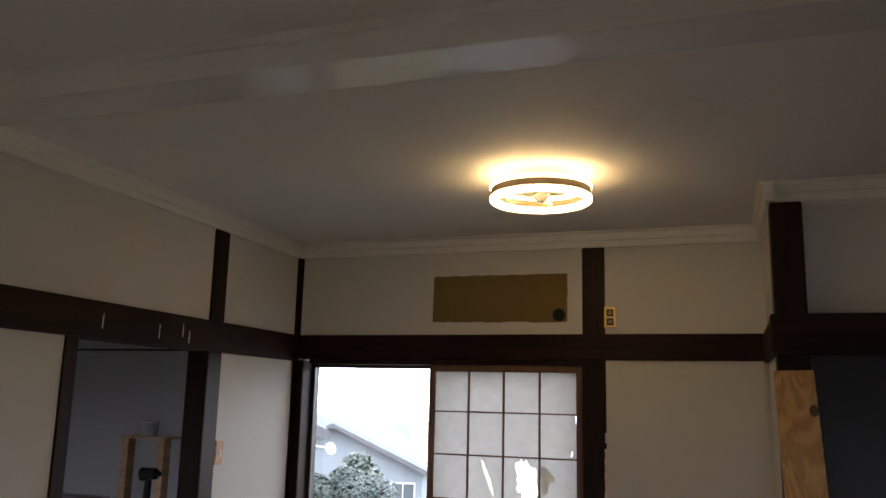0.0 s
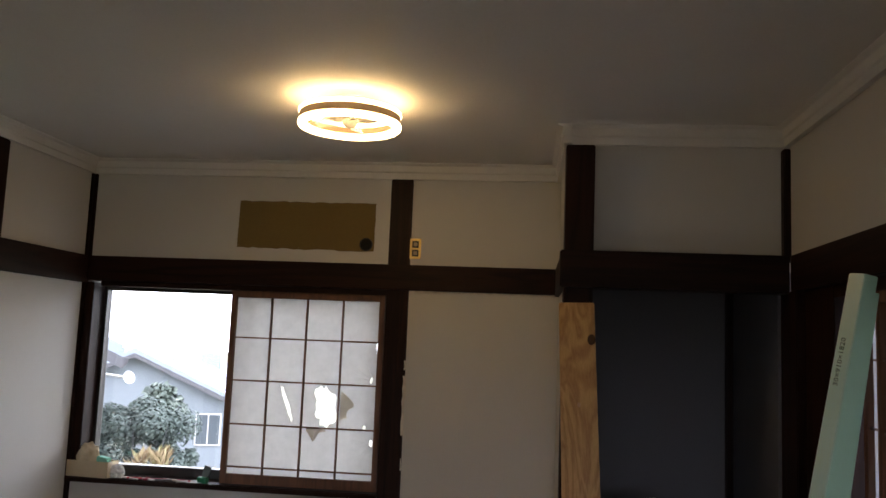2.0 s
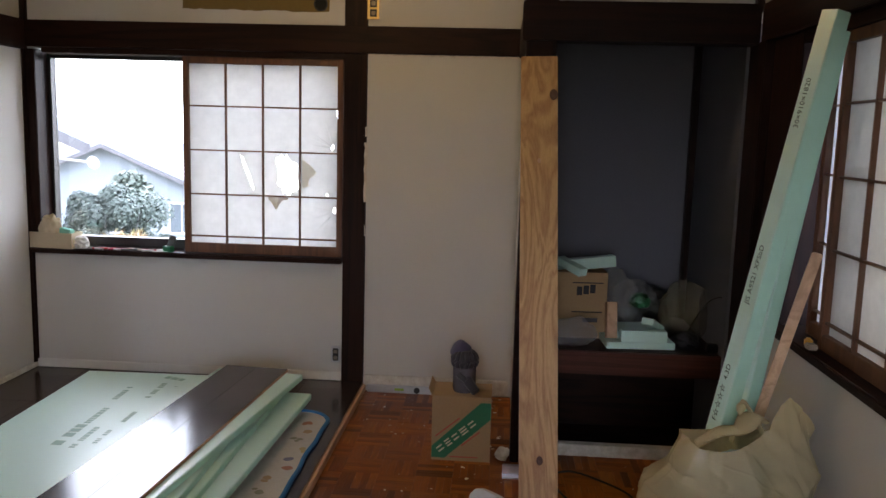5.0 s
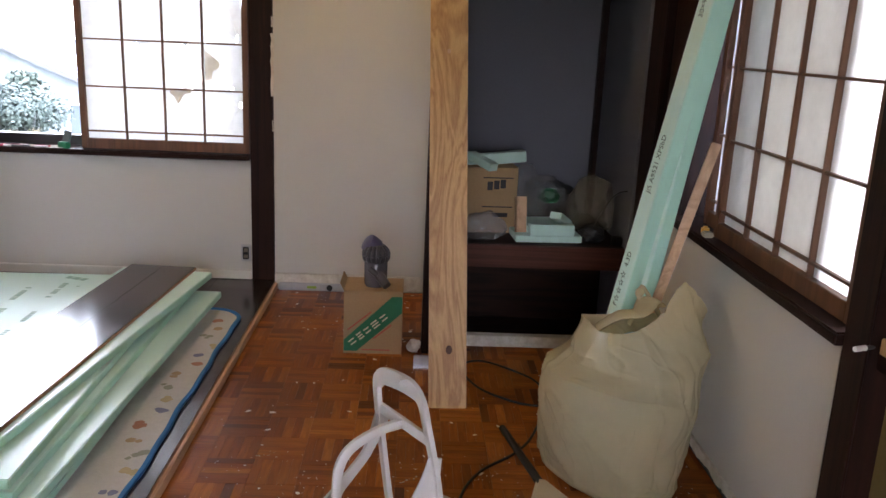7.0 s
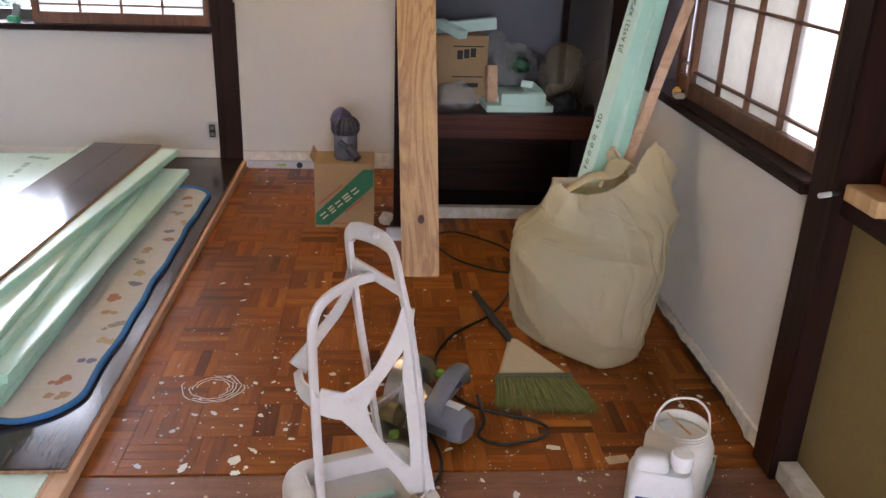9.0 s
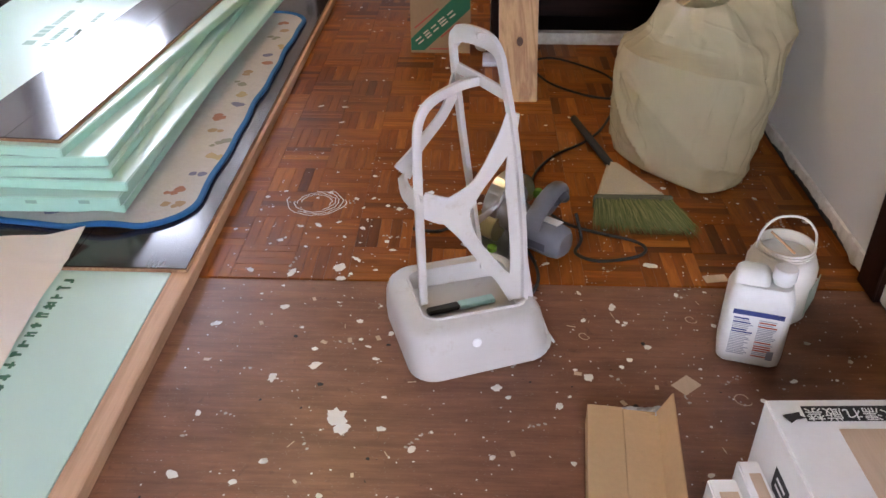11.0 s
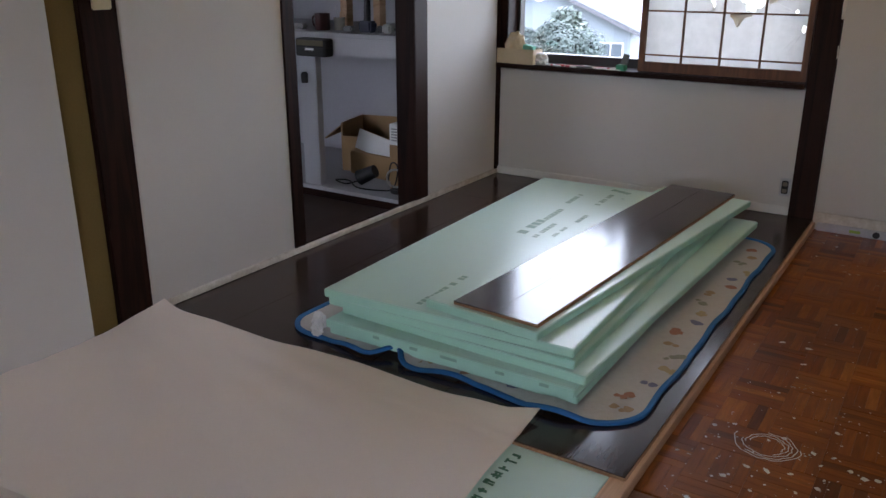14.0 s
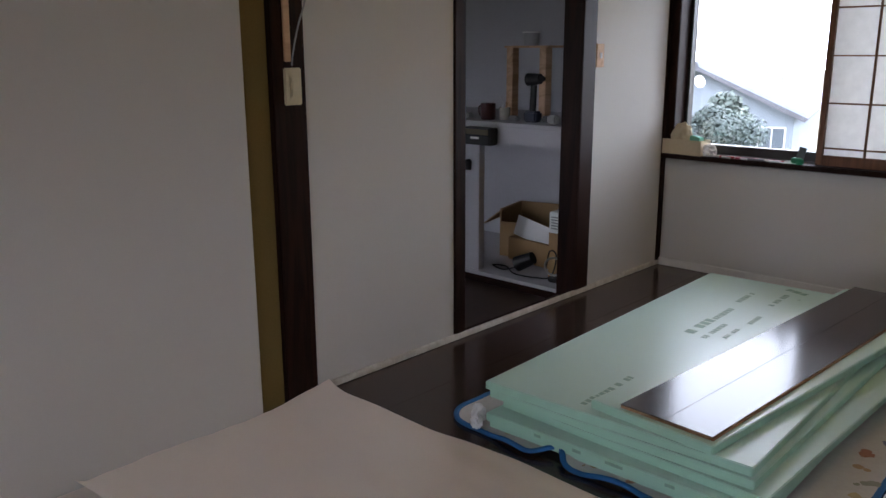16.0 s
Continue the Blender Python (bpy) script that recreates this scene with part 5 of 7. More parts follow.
# Folds of the film round the sack, one row for each height: left, front left, front, front right, right, back right, back, back left.
SACK_ROWS = (
    ((0.832, 2.85, 0.0), (0.90, 2.70, 0.0), (1.045, 2.552, 0.0), (1.125, 2.570, 0.0), (1.188, 2.622, 0.0), (1.235, 2.74, 0.0), (1.21, 2.92, 0.0), (1.05, 2.96, 0.0), (0.90, 2.95, 0.0)),
    ((0.820, 2.835, 0.035), (0.89, 2.68, 0.03), (1.045, 2.542, 0.02), (1.13, 2.562, 0.025), (1.195, 2.615, 0.04), (1.242, 2.74, 0.05), (1.25, 2.94, 0.06), (1.05, 2.98, 0.06), (0.87, 2.94, 0.06)),
    ((0.788, 2.76, 0.20), (0.85, 2.61, 0.21), (1.01, 2.530, 0.18), (1.12, 2.565, 0.165), (1.215, 2.63, 0.19), (1.270, 2.75, 0.20), (1.27, 2.95, 0.20), (1.05, 2.99, 0.20), (0.85, 2.93, 0.20)),
    ((0.795, 2.70, 0.405), (0.825, 2.60, 0.405), (0.975, 2.495, 0.392), (1.09, 2.515, 0.368), (1.20, 2.59, 0.320), (1.285, 2.74, 0.335), (1.29, 2.93, 0.36), (1.07, 2.98, 0.37), (0.86, 2.90, 0.38)),
    ((0.865, 2.75, 0.440), (0.885, 2.66, 0.428), (0.98, 2.585, 0.420), (1.10, 2.565, 0.412), (1.215, 2.625, 0.410), (1.310, 2.755, 0.44), (1.318, 2.93, 0.44), (1.09, 2.96, 0.42), (0.90, 2.88, 0.42)),
    ((0.890, 2.70, 0.560), (0.933, 2.665, 0.528), (0.995, 2.650, 0.526), (1.055, 2.665, 0.534), (1.115, 2.705, 0.562), (1.200, 2.75, 0.665), (1.312, 2.83, 0.545), (1.12, 2.93, 0.50), (0.93, 2.84, 0.52)),
)


def sack_at(u, v):
    """A point of the film; u runs round the sack, v from its foot to its rim."""
    n, m_ = len(SACK_ROWS[0]), len(SACK_ROWS) - 1
    a, b = (u % 1.0) * n, min(v, 0.9999) * m_
    i, j, fu, fv = int(a) % n, int(b), a - int(a), b - int(b)

    def bend(q0, q1, q2, q3, t, ease):
        soft = 0.5 * ((2 * q1) + (q2 - q0) * t + (2 * q0 - 5 * q1 + 4 * q2 - q3) * t * t + (3 * q1 - q0 - 3 * q2 + q3) * t ** 3)
        return q1.lerp(q2, t).lerp(soft, ease)

    level = [bend(*[Vector(SACK_ROWS[min(max(j + q, 0), m_)][(i + k) % n]) for k in (-1, 0, 1, 2)], fu, 0.45) for q in (-1, 0, 1, 2)]
    p = bend(*level, fv, 0.12)
    mid = Vector((1.05, 2.77, p.z))
    out = (p - mid).normalized()
    q = p * 6.0
    w = Vector((q.x + 0.8 * q.z, q.y, 0.5 * q.z + 0.3 * q.x))
    fold = 0.013 * math.exp(-16.0 * abs(noise.noise(w * 0.6))) + 0.010 * noise.noise(q * 0.6) - 0.007 * math.exp(-14.0 * abs(noise.noise(q * 1.5 + Vector((3, 1, 7)))))
    fold += 0.002 * math.exp(-18.0 * abs(noise.noise(Vector((2.2 * q.x - 0.7 * q.z, 2.2 * q.y, 0.45 * q.z)))))
    bulge = (0.008 if j < 3 else -0.006) * math.sin(math.pi * fu) * math.sin(math.pi * fv)
    k = min(1.0, p.z * 12)
    p = p + out * (fold * k + bulge)
    if p.x > 1.348:
        p.x = 1.348
    return p.x - 1.015, p.y - 2.80, max(p.z, 0.001)


def rim_at(u, w):
    """The film turned in at the rim and bunched down into the mouth."""
    x, y, z = sack_at(u, 1.0)
    cx, cy = 0.035, -0.03
    pull = 0.75 * w
    return x + (cx - x) * pull, y + (cy - y) * pull, z - (z - 0.45) * min(1.0, w * 1.8) + 0.02 * noise.noise((x * 14, y * 14, w * 3)) * w


bm = bmesh.new()
nu, nv = 153, 100
g = [[bm.verts.new(sack_at(i / nu, j / nv)) for i in range(nu)] for j in range(nv + 1)]
for j in range(nv):
    for i in range(nu):
        bm.faces.new((g[j][i], g[j][(i + 1) % nu], g[j + 1][(i + 1) % nu], g[j + 1][i]))
bm.faces.new(g[0][::-1])
part("film", bm, SACK, sack, "", True)
bm = bmesh.new()
g = [[bm.verts.new(rim_at(i / nu, j / 16)) for i in range(nu)] for j in range(17)]
for j in range(16):
    for i in range(nu):
        bm.faces.new((g[j][i], g[j + 1][i], g[j + 1][(i + 1) % nu], g[j][(i + 1) % nu]))
part("collar", bm, SACK, sack, "folded film collar", True)
part("tuft", sweep(bmesh.new(), glide([(-0.06, -0.02, 0.50), (0.0, -0.03, 0.545), (0.06, -0.03, 0.555), (0.10, 0.0, 0.585), (0.13, 0.02, 0.57)]), 0.07, 0.02, 10), SACK, sack, "twisted film tuft", True)
part("tuft", sweep(bmesh.new(), glide([(0.05, 0.02, 0.50), (0.07, 0.02, 0.58), (0.075, 0.015, 0.625), (0.11, 0.02, 0.58), (0.15, 0.03, 0.52)]), 0.03, 0.012, 8), SACK, sack, "twisted film tuft", True)
crumpled("plastic_bag", "pale blue bag of scraps showing dimly through the sack", "bag", (1.04, 2.74, 0.20), (0.16, 0.12, 0.30), thin("pale_blue_film", (0.45, 0.62, 0.66), 0.4, 0.4), 11)

# ---- ledge on the east wall ----
RED = surface("red_brown_board", (0.32, 0.055, 0.028), (0.24, 0.038, 0.02), 0.5, 60, 3, 0.2, 0.001, stretch=(1, 1, 0.1))
setting("wall_east_board", box(E + 0.08, E + 0.12, 0.9, 2.008, 0.745, LOW, 0.002), RED, "red-brown wooden board above a ledge", "board")
setting("ledge_east", box(E + 0.005, E + 0.16, 0.9, 2.008, 0.700, 0.742, 0.003), DARK_WOOD_Y, "dark red-brown ledge beside a post", "ledge")
bk = thing("wood_offcut", "pale wooden offcut lying on a ledge", "offcut", pose(E + 0.04, 1.93, 0.742))
part("block", box(-0.045, 0.03, -0.06, 0.06, 0, 0.035, 0.002), PINE, bk)
pn = thing("marker_pen", "dark pen lying on a wooden ledge", "pen", pose(E + 0.012, 2.02, 0.748, 0, 0, 20))
part("barrel", rod(bmesh.new(), (-0.04, 0, 0.0), (0.03, 0, 0.0), 0.005), BLACK, pn)
part("cap", rod(bmesh.new(), (-0.07, 0, 0.0), (-0.04, 0, 0.0), 0.006), PAPER_WHITE, pn)
pk2 = thing("printed_box", "small printed paper box on a ledge", "box", pose(E + 0.045, 1.80, 0.742))
part("body", box(-0.035, 0.025, -0.05, 0.05, 0, 0.11, 0.002), PAPER_WHITE, pk2)
for k in range(4):
    part("print_bar", box(-0.0362, -0.0352, -0.035, 0.04 - 0.01 * k, 0.02 + 0.02 * k, 0.03 + 0.02 * k, 0), plain("dark_print", (0.08, 0.07, 0.06), 0.7), pk2)
fg = thing("yellow_toy_clip", "small yellow plastic clip on the window sill", "clip", pose(E - 0.008, 3.05, 0.742))
part("body", box(-0.012, 0.012, -0.012, 0.012, 0, 0.03, 0.006), plain("yellow_plastic", (0.6, 0.32, 0.04), 0.4), fg)
part("foot", box(-0.018, 0.014, -0.05, -0.012, 0, 0.018, 0.004), CLEAR, fg, "clear plastic foot")

# ---- tools and packages on the bare floor ----
G = -0.004
STAND = surface("stained_white_plastic", (0.56, 0.54, 0.515), (0.52, 0.50, 0.465), 0.36, 26, 3, 0.04, 0.001, spread=0.3)
t_ = STAND.node_tree
pb = t_.nodes["Principled BSDF"]
stain = ramp(t_, noise_at(t_, 16, 7, 0.75).outputs["Fac"], [(0.57, (0, 0, 0)), (0.78, (0.6, 0.6, 0.6))])
t_.links.new(blend(t_, pb.inputs["Base Color"].links[0].from_socket, (0.36, 0.27, 0.17), stain.outputs[0]), pb.inputs["Base Color"])
std = thing("plastic_stand", "white moulded plastic stand with a tall open frame", "stand", pose(0.36, 1.865, G, 0, 0, 18.5))


def round_rect(w, d, r, n=6):
    pts = []
    for cx, cy, a0 in ((w - r, d - r, 0), (-w + r, d - r, 90), (-w + r, -d + r, 180), (w - r, -d + r, 270)):
        for k in range(n + 1):
            a = radians(a0 + 90 * k / n)
            pts.append((cx + r * math.cos(a), cy + r * math.sin(a)))
    return pts


def loft(bm, levels, cap=False):
    """Joins rings of equal count, given as lists of points, into a skin."""
    rows = [[bm.verts.new(p) for p in ring] for ring in levels]
    n = len(rows[0])
    for lo, hi in zip(rows, rows[1:]):
        for i in range(n):
            bm.faces.new((lo[i], lo[(i + 1) % n], hi[(i + 1) % n], hi[i]))
    if cap:
        bm.faces.new(rows[0][::-1])
        bm.faces.new(rows[-1])
    return bm


def ring(w, d, r, z, ox=0.0, oy=0.0, lift=None):
    return [(x + ox, y + oy, z + (lift(x, y) if lift else 0.0)) for x, y in round_rect(w, d, r)]


lip = lambda x, y: 0.02 * max(0.0, x / 0.15) ** 3
levels = [ring(0.163, 0.152, 0.058, 0.0, -0.003, 0.012, lip), ring(0.166, 0.155, 0.058, 0.002, -0.002, 0.012, lip), ring(0.163, 0.152, 0.060, 0.03, -0.008, 0.012), ring(0.157, 0.148, 0.062, 0.085, -0.014, 0.012), ring(0.152, 0.142, 0.060, 0.104, -0.014, 0.012),
          ring(0.143, 0.132, 0.054, 0.116, -0.013, 0.012), ring(0.130, 0.115, 0.044, 0.121, -0.012, 0.010), ring(0.119, 0.097, 0.030, 0.124, -0.010, 0.008), ring(0.118, 0.096, 0.030, 0.129, -0.010, 0.008), ring(0.113, 0.091, 0.028, 0.129, -0.010, 0.008), ring(0.113, 0.091, 0.028, 0.080, -0.010, 0.008)]
bm = loft(bmesh.new(), levels)
bm.faces.new([bm.verts.new(p) for p in ring(0.113, 0.091, 0.028, 0.080, -0.010, 0.008)])
part("base_shell", bm, STAND, std, "", True)
bm = bmesh.new()
rim_ = [(0.127, 0.111), (0.141, 0.085), (0.152, 0.055), (0.163, 0.026), (0.178, 0.003)]
strips_ = []
for thick_ in (0.0, 0.0045):
    for y_ in (-0.090, -0.03, 0.05, 0.112):
        strips_.append([bm.verts.new((x_ - thick_, y_, z_ - thick_ * 0.6)) for x_, z_ in rim_])
for half_ in (0, 4):
    for k in range(3):
        for q in range(4):
            bm.faces.new((strips_[half_ + k][q], strips_[half_ + k][q + 1], strips_[half_ + k + 1][q + 1], strips_[half_ + k + 1][q]))
for k in (0, 3):
    for q in range(4):
        bm.faces.new((strips_[k][q], strips_[k + 4][q], strips_[k + 4][q + 1], strips_[k][q + 1]))
for q in (0, 4):
    for k in range(3):
        bm.faces.new((strips_[k][q], strips_[k + 1][q], strips_[k + 5][q], strips_[k + 4][q]))
part("flared_lip", bm, STAND, std, "", True)
bar = dict(up=(1, 0, 0), square=True)
part("tall_frame", sweep(bmesh.new(), glide([(0.108, -0.052, 0.11), (0.095, -0.050, 0.30), (0.070, -0.046, 0.50), (0.045, -0.042, 0.63), (0.036, -0.030, 0.678), (0.022, 0.0, 0.696), (0.0, 0.07, 0.690), (-0.008, 0.098, 0.675), (-0.010, 0.108, 0.64), (0.014, 0.112, 0.45), (0.04, 0.115, 0.28), (0.062, 0.108, 0.11)], 6), 0.034, 0.012, **bar), STAND, std, "", True)
part("crossbar", sweep(bmesh.new(), [Vector((0.050, -0.042, 0.60)), Vector((0.02, 0.03, 0.608)), Vector((-0.008, 0.108, 0.612))], 0.022, 0.010, **bar), STAND, std, "", True)
part("front_handle", sweep(bmesh.new(), glide([(-0.112, -0.012, 0.118), (-0.118, -0.010, 0.34), (-0.120, -0.008, 0.50), (-0.112, -0.004, 0.555), (-0.085, 0.004, 0.585), (-0.03, 0.02, 0.602), (0.018, 0.03, 0.606)], 6), 0.018, 0.013, n=8, up=(0, 1, 0), square=True), STAND, std, "", True)


def ribbon(points, widths, thick, normal):
    """A flat moulded web: its width lies in the plane of the given normal and flares at its ends."""
    bm = bmesh.new()
    p, w = glide(points, 6), []
    for k in range(len(widths) - 1):
        w += [widths[k] + (widths[k + 1] - widths[k]) * (3 * f * f - 2 * f ** 3) for f in [q / 6 for q in range(6)]]
    w.append(widths[-1])
    nrm = Vector(normal).normalized()
    rings = []
    for k, q in enumerate(p):
        d = (p[min(k + 1, len(p) - 1)] - p[max(k - 1, 0)]).normalized()
        s = d.cross(nrm).normalized()
        rings.append([bm.verts.new(q + s * w[k] / 2 * a + nrm * thick / 2 * b) for a, b in ((-1, -1), (1, -1), (1, 1), (-1, 1))])
    for lo, hi in zip(rings, rings[1:]):
        for k in range(4):
            bm.faces.new((lo[k], lo[(k + 1) % 4], hi[(k + 1) % 4], hi[k]))
    bm.faces.new(rings[0][::-1])
    bm.faces.new(rings[-1])
    return bm


def web(s, z):
    """A point of the front web: s runs from the front handle to the tall frame."""
    right = Vector((0.112 - 0.085 * (z - 0.11), -0.050, z)) if z < 0.3 else Vector((0.096 - 0.125 * (z - 0.3), -0.048, z))
    return Vector((-0.116, -0.010, z)).lerp(right, s)


FACE, SIDE = (0.18, 0.98, 0), (-0.35, 0.94, 0)
part("web", ribbon([web(1.0, 0.565), web(0.88, 0.500), web(0.60, 0.412), web(0.34, 0.352)], (0.026, 0.036, 0.028, 0.062), 0.006, FACE), STAND, std)
part("web", ribbon([web(0.32, 0.350), web(0.50, 0.270), web(0.74, 0.190), web(0.96, 0.130)], (0.066, 0.030, 0.030, 0.064), 0.0056, FACE), STAND, std)
part("web", ribbon([web(0.44, 0.348), web(0.22, 0.352), web(0.0, 0.372)], (0.070, 0.062, 0.054), 0.0052, FACE), STAND, std)
part("web", ribbon([Vector((-0.116, -0.010, 0.366)), Vector((-0.138, 0.018, 0.388)), Vector((-0.140, 0.040, 0.414))], (0.054, 0.060, 0.056), 0.006, (-0.9, 0.1, 0.2)), STAND, std)
part("web", ribbon([Vector((-0.140, 0.040, 0.420)), Vector((-0.095, 0.064, 0.466)), Vector((-0.035, 0.088, 0.522)), Vector((0.002, 0.108, 0.590))], (0.052, 0.026, 0.024, 0.038), 0.006, SIDE), STAND, std)
part("side_plate", ribbon([web(0.96, 0.115), web(0.955, 0.25), web(0.955, 0.40), web(0.97, 0.50), web(0.985, 0.60)], (0.056, 0.036, 0.038, 0.020, 0.008), 0.0064, FACE), STAND, std)
part("clip", box(0.0, 0.03, -0.006, 0.01, 0.698, 0.712, 0.003), STAND, std)
part("paint_drop", turned(bmesh.new(), [(0, 0.003), (0.009, 0.002), (0.011, 0.0)], 14), PAPER_WHITE, std, "white paint drop").matrix_local = pose(-0.03, -0.142, 0.09, 78, 0, 0)
kn = thing("utility_knife", "black and pale cyan utility knife lying in a stand", "knife", pose(0.335, 1.855, G + 0.0815, 0, 0, 22))
part("handle", box(-0.075, 0.0, -0.011, 0.011, 0, 0.012, 0.003), BLACK, kn)
part("sleeve", box(0.0, 0.085, -0.012, 0.012, 0, 0.011, 0.002), plain("pale_cyan", (0.42, 0.68, 0.66), 0.5), kn)

SAW_GREY, SAW_DARK = plain("saw_grey_plastic", (0.13, 0.135, 0.15), 0.45), plain("saw_dark_plastic", (0.05, 0.052, 0.06), 0.5)
SILVER = surface("cast_silver", (0.60, 0.60, 0.60), (0.45, 0.45, 0.44), 0.3, 60, 6, 0.1, 0.001, metal=0.9)
saw = thing("circular_saw", "grey circular saw with a silver guard and a black cord", "circular saw", pose(0.495, 2.275, 0.001, 0, 0, 52))
part("base_plate", box(-0.13, 0.12, -0.045, 0.105, 0.0, 0.004, 0.001), SILVER, saw, "dusty silver base plate")
ang = [math.radians(-10 + 200 * k / 24) for k in range(25)]
guard = [(0.092 * math.cos(q), 0.092 * math.sin(q)) for q in ang] + [(0.060 * math.cos(q), 0.060 * math.sin(q)) for q in reversed(ang)]
bm = plate(bmesh.new(), guard, 0.046)
bmesh.ops.bevel(bm, geom=[q for q in bm.edges if abs(q.verts[0].co.y - q.verts[1].co.y) < 1e-6 and q.verts[0].co.length > 0.08], offset=0.008, segments=3, affect="EDGES", clamp_overlap=True)
part("blade_guard", bm, SILVER, saw, "cast silver blade guard").matrix_local = pose(0.028, 0.062, 0.075)
part("blade", turned(bmesh.new(), [(0, -0.001), (0.073, -0.001), (0.073, 0.001), (0, 0.001)], 40), METAL, saw).matrix_local = pose(0.028, 0.062, 0.076, 90, 0, 0)
part("gear_case", rod(bmesh.new(), (-0.005, 0.055, 0.080), (-0.03, -0.045, 0.078), 0.050, 0.042, 28), SILVER, saw, "silver gear case", True)
part("guard_lever", sweep(bmesh.new(), glide([(-0.085, 0.095, 0.03), (-0.10, 0.075, 0.07), (-0.085, 0.05, 0.10), (-0.05, 0.045, 0.115)]), 0.012, 0.018, 8), SILVER, saw, "", True)
part("dust_guard", rod(bmesh.new(), (-0.06, 0.095, 0.045), (-0.06, 0.030, 0.045), 0.034, 0.034, 20), plain("amber_guard", (0.22, 0.17, 0.07), 0.25), saw, "amber plastic dust guard", True)
motor = loft(bmesh.new(), [[(x, z, -y) for x, z, y in ring(w, w * 0.98, w * 0.75, yy)] for w, yy in ((0.036, 0.03), (0.042, 0.05), (0.043, 0.13), (0.040, 0.155), (0.030, 0.166))], True)
part("motor", motor, SAW_GREY, saw, "grey motor housing", True).matrix_local = pose(-0.034, 0.0, 0.064, 90, 0, 0) @ pose(0, 0, 0, 180, 0, 0)
part("label_plate", box(-0.016, 0.016, -0.135, -0.085, 0.106, 0.1085, 0.001), PAPER_WHITE, saw, "pale label plate").matrix_local = pose(-0.03, 0.0, 0.0, 0, 6, 0)
part("dark_band", box(-0.077, -0.071, -0.13, -0.05, 0.045, 0.07, 0.002), SAW_DARK, saw)
grip = sweep(bmesh.new(), glide([(-0.070, -0.078, 0.092), (-0.055, -0.076, 0.114), (0.0, -0.066, 0.134), (0.07, -0.052, 0.138), (0.112, -0.044, 0.128), (0.124, -0.042, 0.108)]), 0.050, 0.036, 14)
part("handle", grip, SAW_GREY, saw, "grey moulded handle", True)
part("handle_tip", sweep(bmesh.new(), glide([(0.05, -0.072, 0.124), (0.095, -0.064, 0.118), (0.120, -0.058, 0.098)]), 0.030, 0.030, 12), SAW_DARK, saw, "black rubber grip", True)
part("handle_post", sweep(bmesh.new(), glide([(0.118, -0.042, 0.115), (0.10, -0.03, 0.07), (0.06, -0.02, 0.05)]), 0.034, 0.030, 12), SAW_GREY, saw, "", True)
LIME = plain("lime_plastic", (0.22, 0.5, 0.06), 0.4)
part("knob", turned(bmesh.new(), [(0, 0), (0.014, 0), (0.016, 0.012), (0.01, 0.02), (0, 0.02)], 16, (0.125, 0.03, 0.07)), LIME, saw, "lime green knob", True)
part("knob", turned(bmesh.new(), [(0, 0), (0.013, 0), (0.013, 0.012), (0, 0.014)], 16, (-0.10, 0.02, 0.004)), LIME, saw, "lime green knob", True)
tagged(part("saw_cord", sweep(bmesh.new(), glide([(0.645, 2.30, 0.07), (0.66, 2.26, 0.012), (0.64, 2.20, 0.006), (0.70, 2.165, 0.005), (0.80, 2.19, 0.005), (0.83, 2.23, 0.005), (0.80, 2.27, 0.005), (0.70, 2.31, 0.006), (0.62, 2.36, 0.006), (0.56, 2.47, 0.006), (0.55, 2.62, 0.005), (0.62, 2.77, 0.005), (0.74, 2.89, 0.005), (0.82, 3.02, 0.005), (0.90, 3.27, 0.005), (0.905, 3.48, 0.005), (0.80, 3.62, 0.005), (0.68, 3.70, 0.005), (0.60, 3.62, 0.005), (0.66, 3.42, 0.005), (0.80, 3.29, 0.005), (0.92, 3.26, 0.005)], 8), 0.009), BLACK, None, "", True), "black power cord looping across the parquet", "cord")
tagged(part("saw_cord", sweep(bmesh.new(), glide([(0.50, 2.22, 0.02), (0.53, 2.14, 0.006), (0.53, 2.06, 0.005), (0.50, 2.00, 0.002), (0.45, 1.985, 0.002)], 8), 0.009), BLACK, None, "", True), "black power cord end beside a stand", "cord")
tagged(part("saw_cord", sweep(bmesh.new(), glide([(0.41, 2.33, 0.02), (0.34, 2.345, 0.006), (0.27, 2.30, 0.005), (0.20, 2.31, 0.005)], 8), 0.009), BLACK, None, "", True), "black power cord behind a stand", "cord")

# Broom lying on its side.
br = thing("broom", "short broom with green bristles and a cream cloth collar", "broom", pose(0.80, 2.655, 0.0, 0, 0, 0))
part("handle", rod(bmesh.new(), (0.0, -0.02, 0.032), (-0.082, 0.40, 0.016), 0.013, 0.012, 14), BLACK, br, "shiny black pipe handle", True)
bm = bmesh.new()
top = [(-0.018, 0.02, 0.012), (0.018, 0.012, 0.012), (0.135, -0.215, 0.004), (-0.085, -0.215, 0.004)]
up = [(-0.016, 0.018, 0.046), (0.016, 0.010, 0.046), (0.13, -0.212, 0.050), (-0.08, -0.212, 0.050)]
vs = [bm.verts.new(p) for p in top + up]
for f in ((0, 1, 2, 3), (7, 6, 5, 4), (0, 4, 5, 1), (1, 5, 6, 2), (2, 6, 7, 3), (3, 7, 4, 0)):
    bm.faces.new([vs[i] for i in f])
bmesh.ops.bevel(bm, geom=list(bm.edges), offset=0.01, segments=3, affect="EDGES")
part("collar", bm, surface("cream_cloth", (0.52, 0.45, 0.32), (0.42, 0.36, 0.25), 0.85, 150, 8, 0.3, 0.001), br, "cream cloth collar", True)
part("band", box(-0.088, 0.138, -0.222, -0.208, 0.006, 0.052, 0.004), plain("olive_band", (0.10, 0.10, 0.05), 0.7), br)
